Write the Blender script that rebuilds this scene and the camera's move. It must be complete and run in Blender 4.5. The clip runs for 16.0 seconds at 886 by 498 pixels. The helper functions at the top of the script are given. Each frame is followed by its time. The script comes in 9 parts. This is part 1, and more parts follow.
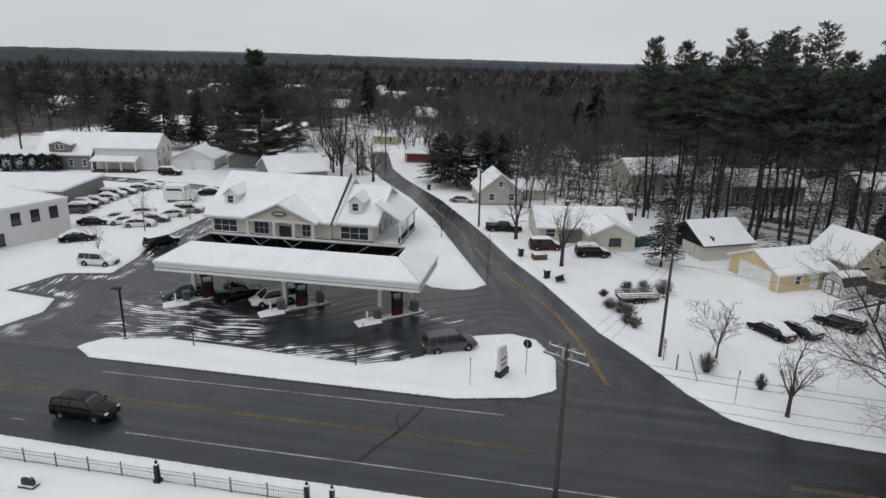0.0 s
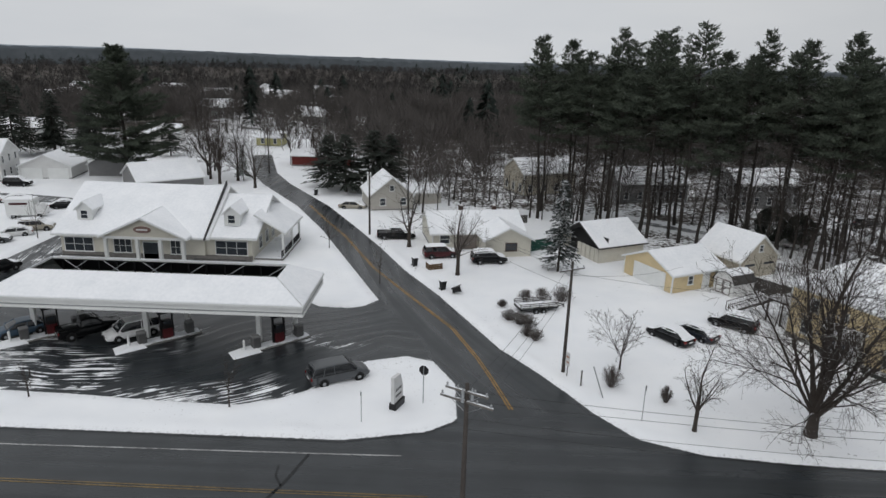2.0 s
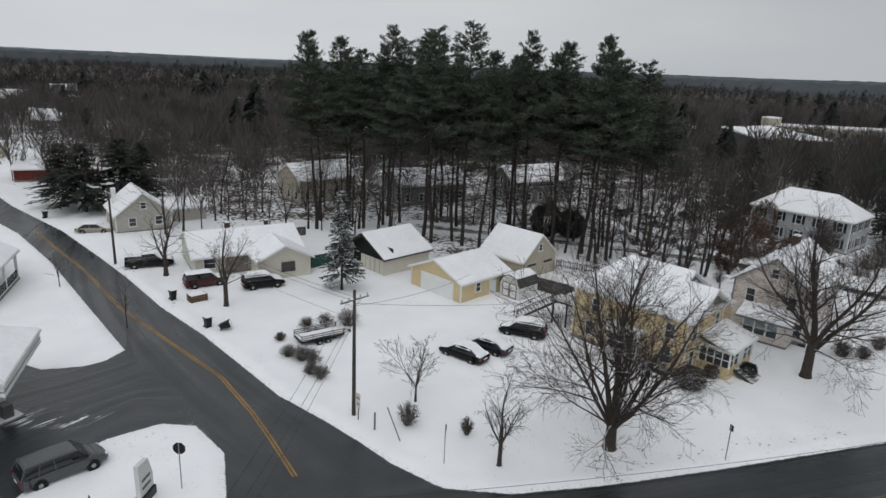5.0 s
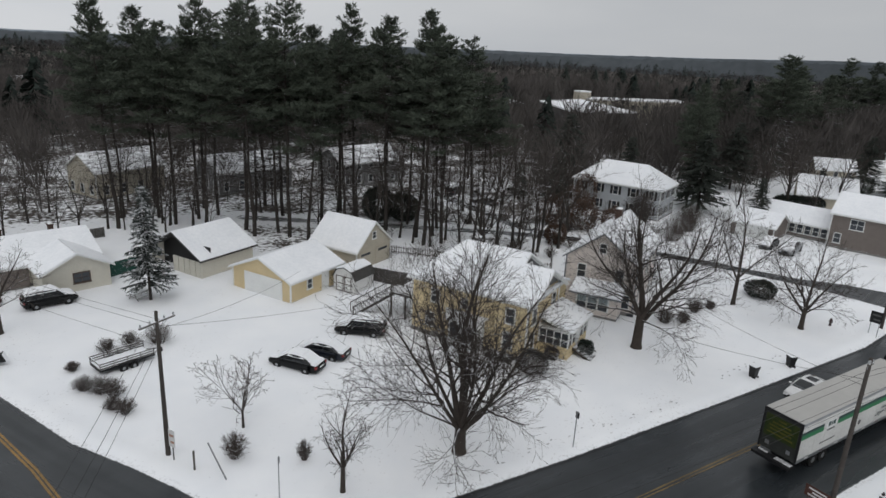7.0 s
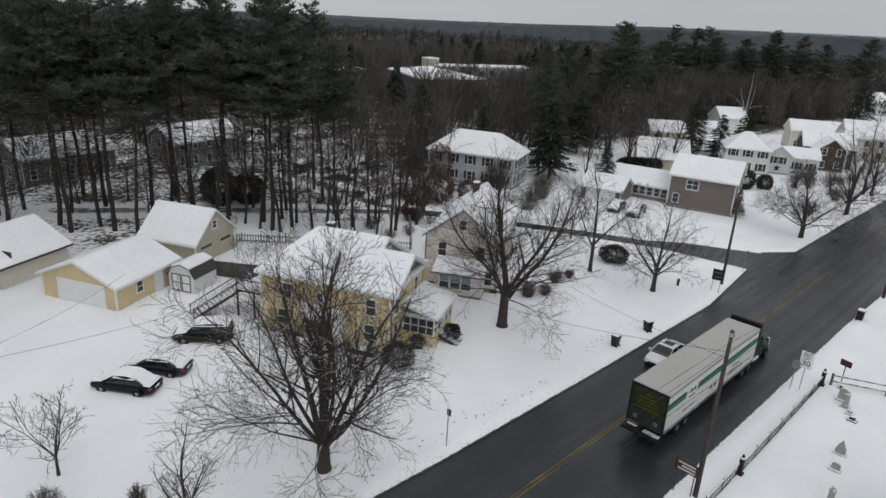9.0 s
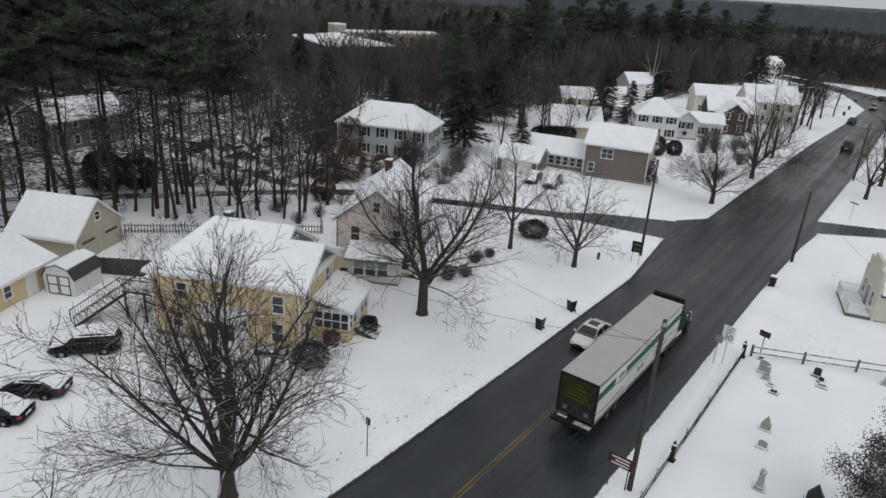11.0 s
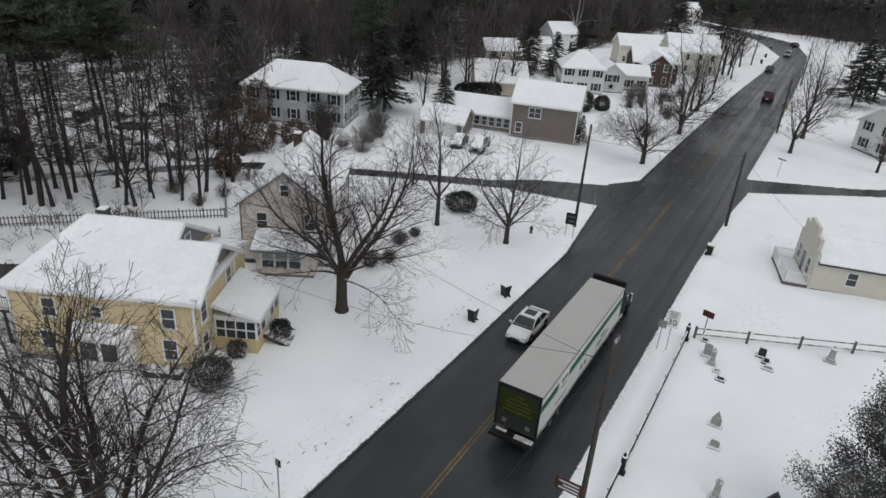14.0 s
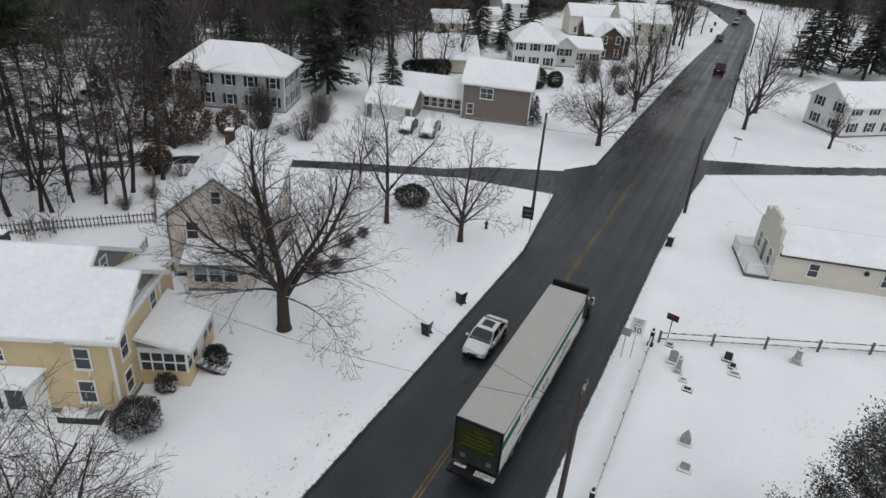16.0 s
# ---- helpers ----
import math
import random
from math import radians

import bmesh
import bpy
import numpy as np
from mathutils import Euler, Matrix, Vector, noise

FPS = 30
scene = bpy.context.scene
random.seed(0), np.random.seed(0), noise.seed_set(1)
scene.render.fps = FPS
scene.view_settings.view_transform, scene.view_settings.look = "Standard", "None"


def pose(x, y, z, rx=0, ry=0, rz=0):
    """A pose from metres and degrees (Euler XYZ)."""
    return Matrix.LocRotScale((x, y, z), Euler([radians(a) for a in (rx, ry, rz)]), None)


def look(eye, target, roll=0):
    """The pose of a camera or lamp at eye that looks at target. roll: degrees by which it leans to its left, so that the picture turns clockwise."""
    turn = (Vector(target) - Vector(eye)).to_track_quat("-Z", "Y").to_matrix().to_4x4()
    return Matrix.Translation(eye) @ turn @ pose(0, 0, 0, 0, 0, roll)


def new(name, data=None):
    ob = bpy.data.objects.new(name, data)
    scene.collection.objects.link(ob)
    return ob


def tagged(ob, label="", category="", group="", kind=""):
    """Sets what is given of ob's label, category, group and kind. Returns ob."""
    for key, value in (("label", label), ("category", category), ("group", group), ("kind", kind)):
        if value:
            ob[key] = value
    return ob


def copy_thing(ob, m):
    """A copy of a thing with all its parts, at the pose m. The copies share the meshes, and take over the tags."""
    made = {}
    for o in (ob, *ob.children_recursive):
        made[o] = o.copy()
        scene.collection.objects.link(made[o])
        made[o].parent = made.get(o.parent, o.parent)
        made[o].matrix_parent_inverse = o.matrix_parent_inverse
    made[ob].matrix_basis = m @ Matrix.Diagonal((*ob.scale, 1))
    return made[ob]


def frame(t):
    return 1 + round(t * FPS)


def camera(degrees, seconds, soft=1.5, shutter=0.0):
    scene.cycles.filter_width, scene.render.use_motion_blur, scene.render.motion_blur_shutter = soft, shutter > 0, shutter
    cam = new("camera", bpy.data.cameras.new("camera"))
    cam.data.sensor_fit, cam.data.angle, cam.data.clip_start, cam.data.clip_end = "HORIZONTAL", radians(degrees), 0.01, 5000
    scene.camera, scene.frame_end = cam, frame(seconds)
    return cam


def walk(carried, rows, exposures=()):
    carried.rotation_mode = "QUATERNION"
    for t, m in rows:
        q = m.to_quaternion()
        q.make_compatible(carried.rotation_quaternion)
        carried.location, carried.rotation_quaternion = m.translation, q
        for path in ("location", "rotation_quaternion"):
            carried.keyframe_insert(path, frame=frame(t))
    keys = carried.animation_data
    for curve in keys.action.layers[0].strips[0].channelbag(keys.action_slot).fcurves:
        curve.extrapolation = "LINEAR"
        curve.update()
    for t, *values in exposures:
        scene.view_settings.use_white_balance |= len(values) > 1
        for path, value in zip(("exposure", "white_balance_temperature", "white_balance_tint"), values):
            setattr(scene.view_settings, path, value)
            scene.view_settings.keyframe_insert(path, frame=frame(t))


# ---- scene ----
cam = camera(68.1, 16.0)
METRES, EYE, TILT, LEAN, TURN = 39.06, 26.6, 0.6, 0.0, 10.3
ROWS = [
    (0.0, 0.0, 0.0, 0.0, 0.37, -17.4, -1.19),
    (0.5, 0.004, 0.0374, -0.0011, -1.71, -17.39, -1.33),
    (1.0, 0.0088, 0.0747, -0.0031, -3.84, -17.35, -1.47),
    (1.5, 0.0182, 0.1111, -0.0033, -6.11, -17.35, -1.58),
    (2.0, 0.028, 0.1465, -0.0035, -8.86, -17.33, -1.74),
    (2.5, 0.0395, 0.1814, -0.0055, -11.84, -17.25, -1.89),
    (3.0, 0.0517, 0.215, -0.0063, -14.85, -17.2, -2.05),
    (5.5, 0.1317, 0.3588, -0.0041, -31.35, -16.87, -2.92),
    (6.0, 0.1509, 0.3847, -0.0043, -35.12, -17.12, -3.08),
    (6.5, 0.1725, 0.4086, -0.0041, -38.82, -17.54, -3.2),
    (7.0, 0.1944, 0.4306, -0.0033, -42.5, -18.03, -3.3),
    (7.5, 0.217, 0.4519, -0.0034, -46.06, -18.5, -3.45),
    (8.0, 0.241, 0.4713, -0.0041, -49.44, -18.97, -3.51),
    (8.5, 0.2638, 0.4884, -0.0033, -52.63, -19.47, -3.64),
    (9.0, 0.2884, 0.5045, -0.0034, -55.3, -19.99, -3.73),
    (11.5, 0.4066, 0.5654, -0.0042, -64.27, -22.85, -4.1),
    (12.0, 0.4326, 0.5755, -0.0047, -65.6, -23.46, -4.14),
    (12.5, 0.4586, 0.5859, -0.0049, -66.81, -24.07, -4.21),
    (13.0, 0.4853, 0.5955, -0.004, -67.71, -24.72, -4.25),
    (13.5, 0.5125, 0.6051, -0.0012, -68.55, -25.37, -4.29),
    (14.0, 0.5398, 0.6132, 0.004, -69.52, -26.01, -4.34),
    (14.5, 0.5684, 0.6212, 0.0089, -70.56, -26.62, -4.39),
    (15.0, 0.597, 0.629, 0.0154, -71.62, -27.23, -4.44),
    (15.5, 0.6262, 0.6368, 0.0225, -72.71, -27.85, -4.47),
    (16.0, 0.6555, 0.6441, 0.029, -73.79, -28.45, -4.5),
]
walk(cam, [(t, pose(0, 0, EYE, TILT, LEAN, TURN) @ pose(METRES * x, METRES * y, METRES * z, 90 + pitch, roll, yaw)) for t, x, y, z, yaw, pitch, roll in ROWS])

# ---- world and light: an even winter overcast ----
world = bpy.data.worlds.new("overcast")
scene.world = world
world.use_nodes = True
wn, wl = world.node_tree.nodes, world.node_tree.links
wn.clear()
w_out, w_bg = wn.new("ShaderNodeOutputWorld"), wn.new("ShaderNodeBackground")
w_sky = wn.new("ShaderNodeTexSky")
w_sky.sky_type, w_sky.sun_disc = "NISHITA", False
w_sky.sun_elevation, w_sky.sun_rotation = radians(32), radians(200)
w_hue = wn.new("ShaderNodeHueSaturation")
w_hue.inputs["Saturation"].default_value = 0.1
w_mix = wn.new("ShaderNodeMix")
w_mix.data_type = "RGBA"
w_mix.inputs[0].default_value = 0.93
w_tc, w_map, w_noise = wn.new("ShaderNodeTexCoord"), wn.new("ShaderNodeMapping"), wn.new("ShaderNodeTexNoise")
w_map.inputs["Scale"].default_value = (1.2, 1.2, 5.0)
w_noise.inputs["Scale"].default_value, w_noise.inputs["Detail"].default_value = 1.6, 5.0
w_ramp = wn.new("ShaderNodeValToRGB")
w_ramp.color_ramp.elements[0].position, w_ramp.color_ramp.elements[0].color = 0.3, (5.5, 5.75, 6.1, 1)
w_ramp.color_ramp.elements[1].position, w_ramp.color_ramp.elements[1].color = 0.7, (6.5, 6.65, 6.85, 1)
wl.new(w_tc.outputs["Generated"], w_map.inputs["Vector"])
wl.new(w_map.outputs["Vector"], w_noise.inputs["Vector"])
wl.new(w_noise.outputs["Fac"], w_ramp.inputs["Fac"])
wl.new(w_sky.outputs["Color"], w_hue.inputs["Color"])
wl.new(w_hue.outputs["Color"], w_mix.inputs[6])
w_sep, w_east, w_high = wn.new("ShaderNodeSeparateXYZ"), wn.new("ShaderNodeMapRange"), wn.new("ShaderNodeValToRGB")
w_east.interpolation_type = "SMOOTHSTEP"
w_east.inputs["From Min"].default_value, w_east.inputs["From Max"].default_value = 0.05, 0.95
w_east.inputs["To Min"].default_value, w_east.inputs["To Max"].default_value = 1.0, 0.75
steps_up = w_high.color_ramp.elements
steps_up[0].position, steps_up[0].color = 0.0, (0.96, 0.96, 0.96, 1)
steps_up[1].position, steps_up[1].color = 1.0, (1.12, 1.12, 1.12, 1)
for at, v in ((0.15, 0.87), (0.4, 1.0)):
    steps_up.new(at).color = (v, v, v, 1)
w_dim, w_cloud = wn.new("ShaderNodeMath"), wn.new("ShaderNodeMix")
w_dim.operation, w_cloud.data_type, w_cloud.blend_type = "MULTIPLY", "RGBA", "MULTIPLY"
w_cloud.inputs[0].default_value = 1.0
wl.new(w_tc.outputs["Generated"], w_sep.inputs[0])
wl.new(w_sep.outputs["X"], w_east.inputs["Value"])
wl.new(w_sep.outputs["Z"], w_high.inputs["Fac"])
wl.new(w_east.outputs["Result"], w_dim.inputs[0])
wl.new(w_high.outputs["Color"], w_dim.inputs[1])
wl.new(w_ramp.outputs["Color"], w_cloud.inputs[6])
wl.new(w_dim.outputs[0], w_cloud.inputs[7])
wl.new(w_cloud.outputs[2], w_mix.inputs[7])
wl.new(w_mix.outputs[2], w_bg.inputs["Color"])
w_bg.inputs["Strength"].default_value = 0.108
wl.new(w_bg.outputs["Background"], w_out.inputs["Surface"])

sun_data = bpy.data.lights.new("sun", "SUN")
sun_data.energy, sun_data.angle, sun_data.color = 0.5, radians(35), (1.0, 0.98, 0.95)
sun = new("sun", sun_data)
sun.matrix_world = look((0, 0, 60), (0 + 20, 40, 0))
scene.view_settings.exposure = 0.0

# ---- materials ----
def material(name, colour, rough=0.75, metal=0.0, vary=0.15, scale=1.5, fine=25.0, bump=0.0, snow=0.0, spec=0.3, boards=0.0, other=None):
    """A surface with two scales of variation; snow: how much of it lies on faces that look up; boards: the height of lap siding."""
    m = bpy.data.materials.new(name)
    m.use_nodes = True
    n, l = m.node_tree.nodes, m.node_tree.links
    b = n["Principled BSDF"]
    b.inputs["Metallic"].default_value, b.inputs["Specular IOR Level"].default_value = metal, spec
    tc = n.new("ShaderNodeTexCoord")
    big, small = n.new("ShaderNodeTexNoise"), n.new("ShaderNodeTexNoise")
    for t, s in ((big, scale), (small, fine)):
        t.inputs["Scale"].default_value, t.inputs["Detail"].default_value = s, 4.0
        l.new(tc.outputs["Object"], t.inputs["Vector"])
    add = n.new("ShaderNodeMath")
    add.operation = "ADD"
    l.new(big.outputs["Fac"], add.inputs[0])
    l.new(small.outputs["Fac"], add.inputs[1])
    rng = n.new("ShaderNodeMapRange")
    rng.inputs["From Min"].default_value, rng.inputs["From Max"].default_value = 0.7, 1.3
    l.new(add.outputs[0], rng.inputs["Value"])
    mix = n.new("ShaderNodeMix")
    mix.data_type = "RGBA"
    c = Vector(colour)
    c2 = Vector(other) if other else c * (1 + vary)
    mix.inputs[6].default_value, mix.inputs[7].default_value = (*(c * (1 - vary)), 1), (*c2, 1)
    l.new(rng.outputs["Result"], mix.inputs[0])
    col = mix.outputs[2]
    height = small.outputs["Fac"]
    if boards:
        sep, div, fr = n.new("ShaderNodeSeparateXYZ"), n.new("ShaderNodeMath"), n.new("ShaderNodeMath")
        div.operation, fr.operation = "DIVIDE", "FRACT"
        div.inputs[1].default_value = boards
        l.new(tc.outputs["Object"], sep.inputs[0])
        l.new(sep.outputs["Z"], div.inputs[0])
        l.new(div.outputs[0], fr.inputs[0])
        height = fr.outputs[0]
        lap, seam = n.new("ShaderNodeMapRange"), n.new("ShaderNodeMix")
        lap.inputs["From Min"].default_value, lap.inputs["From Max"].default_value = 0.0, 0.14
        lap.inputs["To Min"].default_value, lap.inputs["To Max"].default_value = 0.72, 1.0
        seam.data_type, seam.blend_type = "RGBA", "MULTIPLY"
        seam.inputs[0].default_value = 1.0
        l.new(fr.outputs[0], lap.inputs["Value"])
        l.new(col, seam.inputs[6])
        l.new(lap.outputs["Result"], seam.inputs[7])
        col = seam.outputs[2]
    r_in = b.inputs["Roughness"]
    r_in.default_value = rough
    if snow:
        geo, sep2, ad = n.new("ShaderNodeNewGeometry"), n.new("ShaderNodeSeparateXYZ"), n.new("ShaderNodeMath")
        ad.operation = "ADD"
        l.new(geo.outputs["Normal"], sep2.inputs[0])
        l.new(sep2.outputs["Z"], ad.inputs[0])
        l.new(big.outputs["Fac"], ad.inputs[1])
        sr = n.new("ShaderNodeMapRange")
        sr.inputs["From Min"].default_value, sr.inputs["From Max"].default_value = 1.5 - snow, 1.75 - snow
        l.new(ad.outputs[0], sr.inputs["Value"])
        sm = n.new("ShaderNodeMix")
        sm.data_type = "RGBA"
        l.new(sr.outputs["Result"], sm.inputs[0])
        l.new(col, sm.inputs[6])
        sm.inputs[7].default_value = (0.82, 0.84, 0.87, 1)
        col = sm.outputs[2]
    l.new(col, b.inputs["Base Color"])
    if bump:
        bp = n.new("ShaderNodeBump")
        bp.inputs["Strength"].default_value, bp.inputs["Distance"].default_value = bump, 0.03
        l.new(height, bp.inputs["Height"])
        l.new(bp.outputs["Normal"], b.inputs["Normal"])
    return m


def pane_material(name, colour, rough=0.06):
    m = material(name, colour, rough, 0.0, 0.3, 0.8, 6.0, spec=0.6)
    return m


SNOW = material("snow", (0.86, 0.875, 0.9), 0.65, vary=0.04, scale=0.5, fine=5.0, bump=0.25, other=(0.9, 0.91, 0.93))
ROOF_SNOW = material("roof_snow", (0.84, 0.86, 0.89), 0.65, vary=0.06, scale=0.4, fine=3.0, bump=0.3, other=(0.9, 0.91, 0.93))
THIN_SNOW = material("thin_snow_on_shingles", (0.3, 0.29, 0.29), 0.8, vary=0.3, scale=1.1, fine=7.0, bump=0.3, other=(0.9, 0.91, 0.93))
SHINGLE = material("asphalt_shingle", (0.06, 0.058, 0.056), 0.85, vary=0.25, scale=2.0, fine=40.0, bump=0.4)
WHITE = material("white_paint", (0.72, 0.73, 0.72), 0.55, vary=0.06, scale=1.0, fine=12.0)
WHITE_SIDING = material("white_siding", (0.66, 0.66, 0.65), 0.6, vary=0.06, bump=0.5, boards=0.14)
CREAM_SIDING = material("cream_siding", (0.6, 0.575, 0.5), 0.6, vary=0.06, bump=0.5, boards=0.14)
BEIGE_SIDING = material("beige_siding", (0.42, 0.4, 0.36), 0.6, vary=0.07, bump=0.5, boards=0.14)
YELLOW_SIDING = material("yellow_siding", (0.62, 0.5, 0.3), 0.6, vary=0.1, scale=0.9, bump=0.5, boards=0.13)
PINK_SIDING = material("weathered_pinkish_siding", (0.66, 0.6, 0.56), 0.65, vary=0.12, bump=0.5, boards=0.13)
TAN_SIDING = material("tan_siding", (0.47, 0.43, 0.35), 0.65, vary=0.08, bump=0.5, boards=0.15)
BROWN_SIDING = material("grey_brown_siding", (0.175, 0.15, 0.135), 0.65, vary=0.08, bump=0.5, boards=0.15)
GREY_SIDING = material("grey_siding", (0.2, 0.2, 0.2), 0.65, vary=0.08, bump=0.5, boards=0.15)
BRICK = material("brown_wall", (0.07, 0.045, 0.035), 0.8, vary=0.2, scale=2.0, fine=14.0)
RED_BARN = material("red_boards", (0.13, 0.025, 0.02), 0.75, vary=0.2, bump=0.3, boards=0.2)
FOUNDATION = material("concrete", (0.2, 0.195, 0.185), 0.9, vary=0.15, scale=1.2, fine=20.0, bump=0.3, snow=0.35)
GLASS = pane_material("dark_window_glass", (0.035, 0.042, 0.05))
CAR_GLASS = pane_material("car_glass", (0.012, 0.014, 0.016), 0.04)
BLACK = material("black_paint", (0.012, 0.012, 0.013), 0.4, vary=0.2)
DARK_METAL = material("dark_metal", (0.03, 0.03, 0.032), 0.5, 0.6, vary=0.2)
STEEL = material("galvanised_steel", (0.35, 0.36, 0.37), 0.4, 0.8, vary=0.15)
RUBBER = material("tyre_rubber", (0.012, 0.012, 0.012), 0.9, vary=0.2)
WOOD_POLE = material("weathered_pole_wood", (0.06, 0.052, 0.047), 0.85, vary=0.25, scale=2.0, fine=30.0, bump=0.4)
GREY_WOOD = material("grey_weathered_wood", (0.13, 0.12, 0.11), 0.85, vary=0.2, scale=2.0, fine=30.0, bump=0.3, snow=0.5)
BARK = material("bare_bark", (0.05, 0.041, 0.035), 0.9, vary=0.25, scale=2.0, fine=20.0, bump=0.4, snow=0.24)
TWIG = material("twigs", (0.05, 0.041, 0.036), 0.9, vary=0.2, scale=1.0, fine=8.0, snow=0.14)
WET_BARK = material("wet_dark_bark", (0.036, 0.031, 0.027), 0.85, vary=0.25, scale=2.0, fine=20.0, bump=0.4, snow=0.16)
PINE_BARK = material("pine_bark", (0.04, 0.034, 0.03), 0.9, vary=0.25, scale=2.0, fine=16.0, bump=0.4)
NEEDLE = material("pine_needles", (0.048, 0.062, 0.046), 0.8, vary=0.4, scale=0.25, fine=2.5, other=(0.092, 0.11, 0.08))
SPRUCE_NEEDLE = material("spruce_needles", (0.042, 0.052, 0.047), 0.8, vary=0.3, scale=0.5, fine=3.0, snow=0.18)
SHRUB_TWIG = material("shrub_twigs", (0.075, 0.062, 0.055), 0.9, vary=0.25, scale=2.0, fine=9.0, snow=0.3)
WHITE_LINE = material("white_road_paint", (0.1, 0.1, 0.1), 0.5, vary=0.2, scale=0.35, fine=5.0, other=(0.5, 0.5, 0.5))
YELLOW_LINE = material("yellow_road_paint", (0.08, 0.06, 0.035), 0.5, vary=0.2, scale=0.35, fine=5.0, other=(0.25, 0.17, 0.065))
YELLOW_CLEAR = material("fresh_yellow_road_paint", (0.16, 0.1, 0.035), 0.5, vary=0.2, scale=0.35, fine=5.0, other=(0.36, 0.21, 0.065))
WIRE = material("grey_wire", (0.025, 0.025, 0.026), 0.6)
DARK_WOOD = material("dark_wet_wood", (0.05, 0.043, 0.037), 0.8, vary=0.25, scale=2.0, fine=25.0, snow=0.12)

# ---- helpers for meshes ----
class Geo:
    """Vertices and faces of one part, built up piece by piece."""

    def __init__(self):
        self.v, self.f = [], []

    def add(self, verts, faces):
        o = len(self.v)
        self.v += [tuple(p) for p in verts]
        self.f += [tuple(i + o for i in q) for q in faces]
        return self

    def box(self, x0, x1, y0, y1, z0, z1, m=None):
        p = [Vector((x, y, z)) for z in (z0, z1) for y in (y0, y1) for x in (x0, x1)]
        if m is not None:
            p = [m @ q for q in p]
        return self.add(p, [(0, 2, 3, 1), (4, 5, 7, 6), (0, 1, 5, 4), (2, 6, 7, 3), (0, 4, 6, 2), (1, 3, 7, 5)])

    def soft(self, x0, x1, y0, y1, z0, z1, c=0.03, m=None):
        """A box with chamfered edges."""
        p = []
        for sx, x in ((-1, x0), (1, x1)):
            for sy, y in ((-1, y0), (1, y1)):
                for sz, z in ((-1, z0), (1, z1)):
                    p += [(x, y - sy * c, z - sz * c), (x - sx * c, y, z - sz * c), (x - sx * c, y - sy * c, z)]
        return self.hull(p, m)

    def hull(self, pts, m=None):
        bm = bmesh.new()
        for q in pts:
            bm.verts.new(m @ Vector(q) if m is not None else q)
        bmesh.ops.convex_hull(bm, input=bm.verts)
        bm.verts.index_update()
        keep = {}
        faces = []
        for f in bm.faces:
            faces.append(tuple(keep.setdefault(w.index, len(keep)) for w in f.verts))
        bm.verts.ensure_lookup_table()
        verts = [bm.verts[i].co.copy() for i in keep]
        bm.free()
        return self.add(verts, faces)

    def rod(self, a, b, r0, r1=None, n=6, cap=True):
        a, b = Vector(a), Vector(b)
        r1 = r0 if r1 is None else r1
        d = (b - a).normalized()
        s = d.cross(Vector((0, 0, 1)) if abs(d.z) < 0.95 else Vector((1, 0, 0))).normalized()
        u = s.cross(d)
        ring = [(s * math.cos(k * math.tau / n) + u * math.sin(k * math.tau / n)) for k in range(n)]
        p = [a + q * r0 for q in ring] + [b + q * r1 for q in ring]
        f = [(k, (k + 1) % n, n + (k + 1) % n, n + k) for k in range(n)]
        if cap:
            f += [tuple(range(n - 1, -1, -1)), tuple(range(n, 2 * n))]
        return self.add(p, f)

    def ribbon(self, a, b, r0, r1, way):
        """A twig too thin to show its roundness."""
        d = b - a
        s = d.cross(way)
        if s.length < 1e-5:
            s = d.cross(Vector((0.3, 0.5, 0.8)))
        s.normalize()
        return self.add([a - s * r0, a + s * r0, b + s * r1, b - s * r1], [(0, 1, 2, 3)])

    def prism(self, pts, y0, y1, m=None):
        """An outline of (x, z) pairs, drawn out from y0 to y1."""
        n = len(pts)
        p = [Vector((x, y0, z)) for x, z in pts] + [Vector((x, y1, z)) for x, z in pts]
        if m is not None:
            p = [m @ q for q in p]
        return self.add(p, [tuple(range(n)), tuple(range(2 * n - 1, n - 1, -1))] + [(k, n + k, n + (k + 1) % n, (k + 1) % n) for k in range(n)])

    def slab(self, pts, z0, z1):
        """An outline of (x, y) pairs between two heights."""
        n = len(pts)
        p = [(x, y, z0) for x, y in pts] + [(x, y, z1) for x, y in pts]
        return self.add(p, [tuple(range(n - 1, -1, -1)), tuple(range(n, 2 * n))] + [(k, (k + 1) % n, n + (k + 1) % n, n + k) for k in range(n)])

    def sheet(self, corners, thick):
        """A flat plate with the given corners, thickened downwards."""
        n = len(corners)
        p = [Vector(c) for c in corners]
        p = p + [q - Vector((0, 0, thick)) for q in p]
        return self.add(p, [tuple(range(n)), tuple(range(2 * n - 1, n - 1, -1))] + [(k, n + k, n + (k + 1) % n, (k + 1) % n) for k in range(n)])

    def lathe(self, rings, n=12, m=None):
        """Rings of (radius, height) round z."""
        p = []
        for r, z in rings:
            p += [Vector((r * math.cos(k * math.tau / n), r * math.sin(k * math.tau / n), z)) for k in range(n)]
        if m is not None:
            p = [m @ q for q in p]
        f = [(j * n + k, j * n + (k + 1) % n, (j + 1) * n + (k + 1) % n, (j + 1) * n + k) for j in range(len(rings) - 1) for k in range(n)]
        f += [tuple(range(n - 1, -1, -1)), tuple(range((len(rings) - 1) * n, len(rings) * n))]
        return self.add(p, f)

    def mesh(self, name, mat, smooth=False):
        me = bpy.data.meshes.new(name)
        me.from_pydata(self.v, [], self.f)
        if mat:
            me.materials.append(mat)
        if smooth:
            me.shade_smooth()
        return me


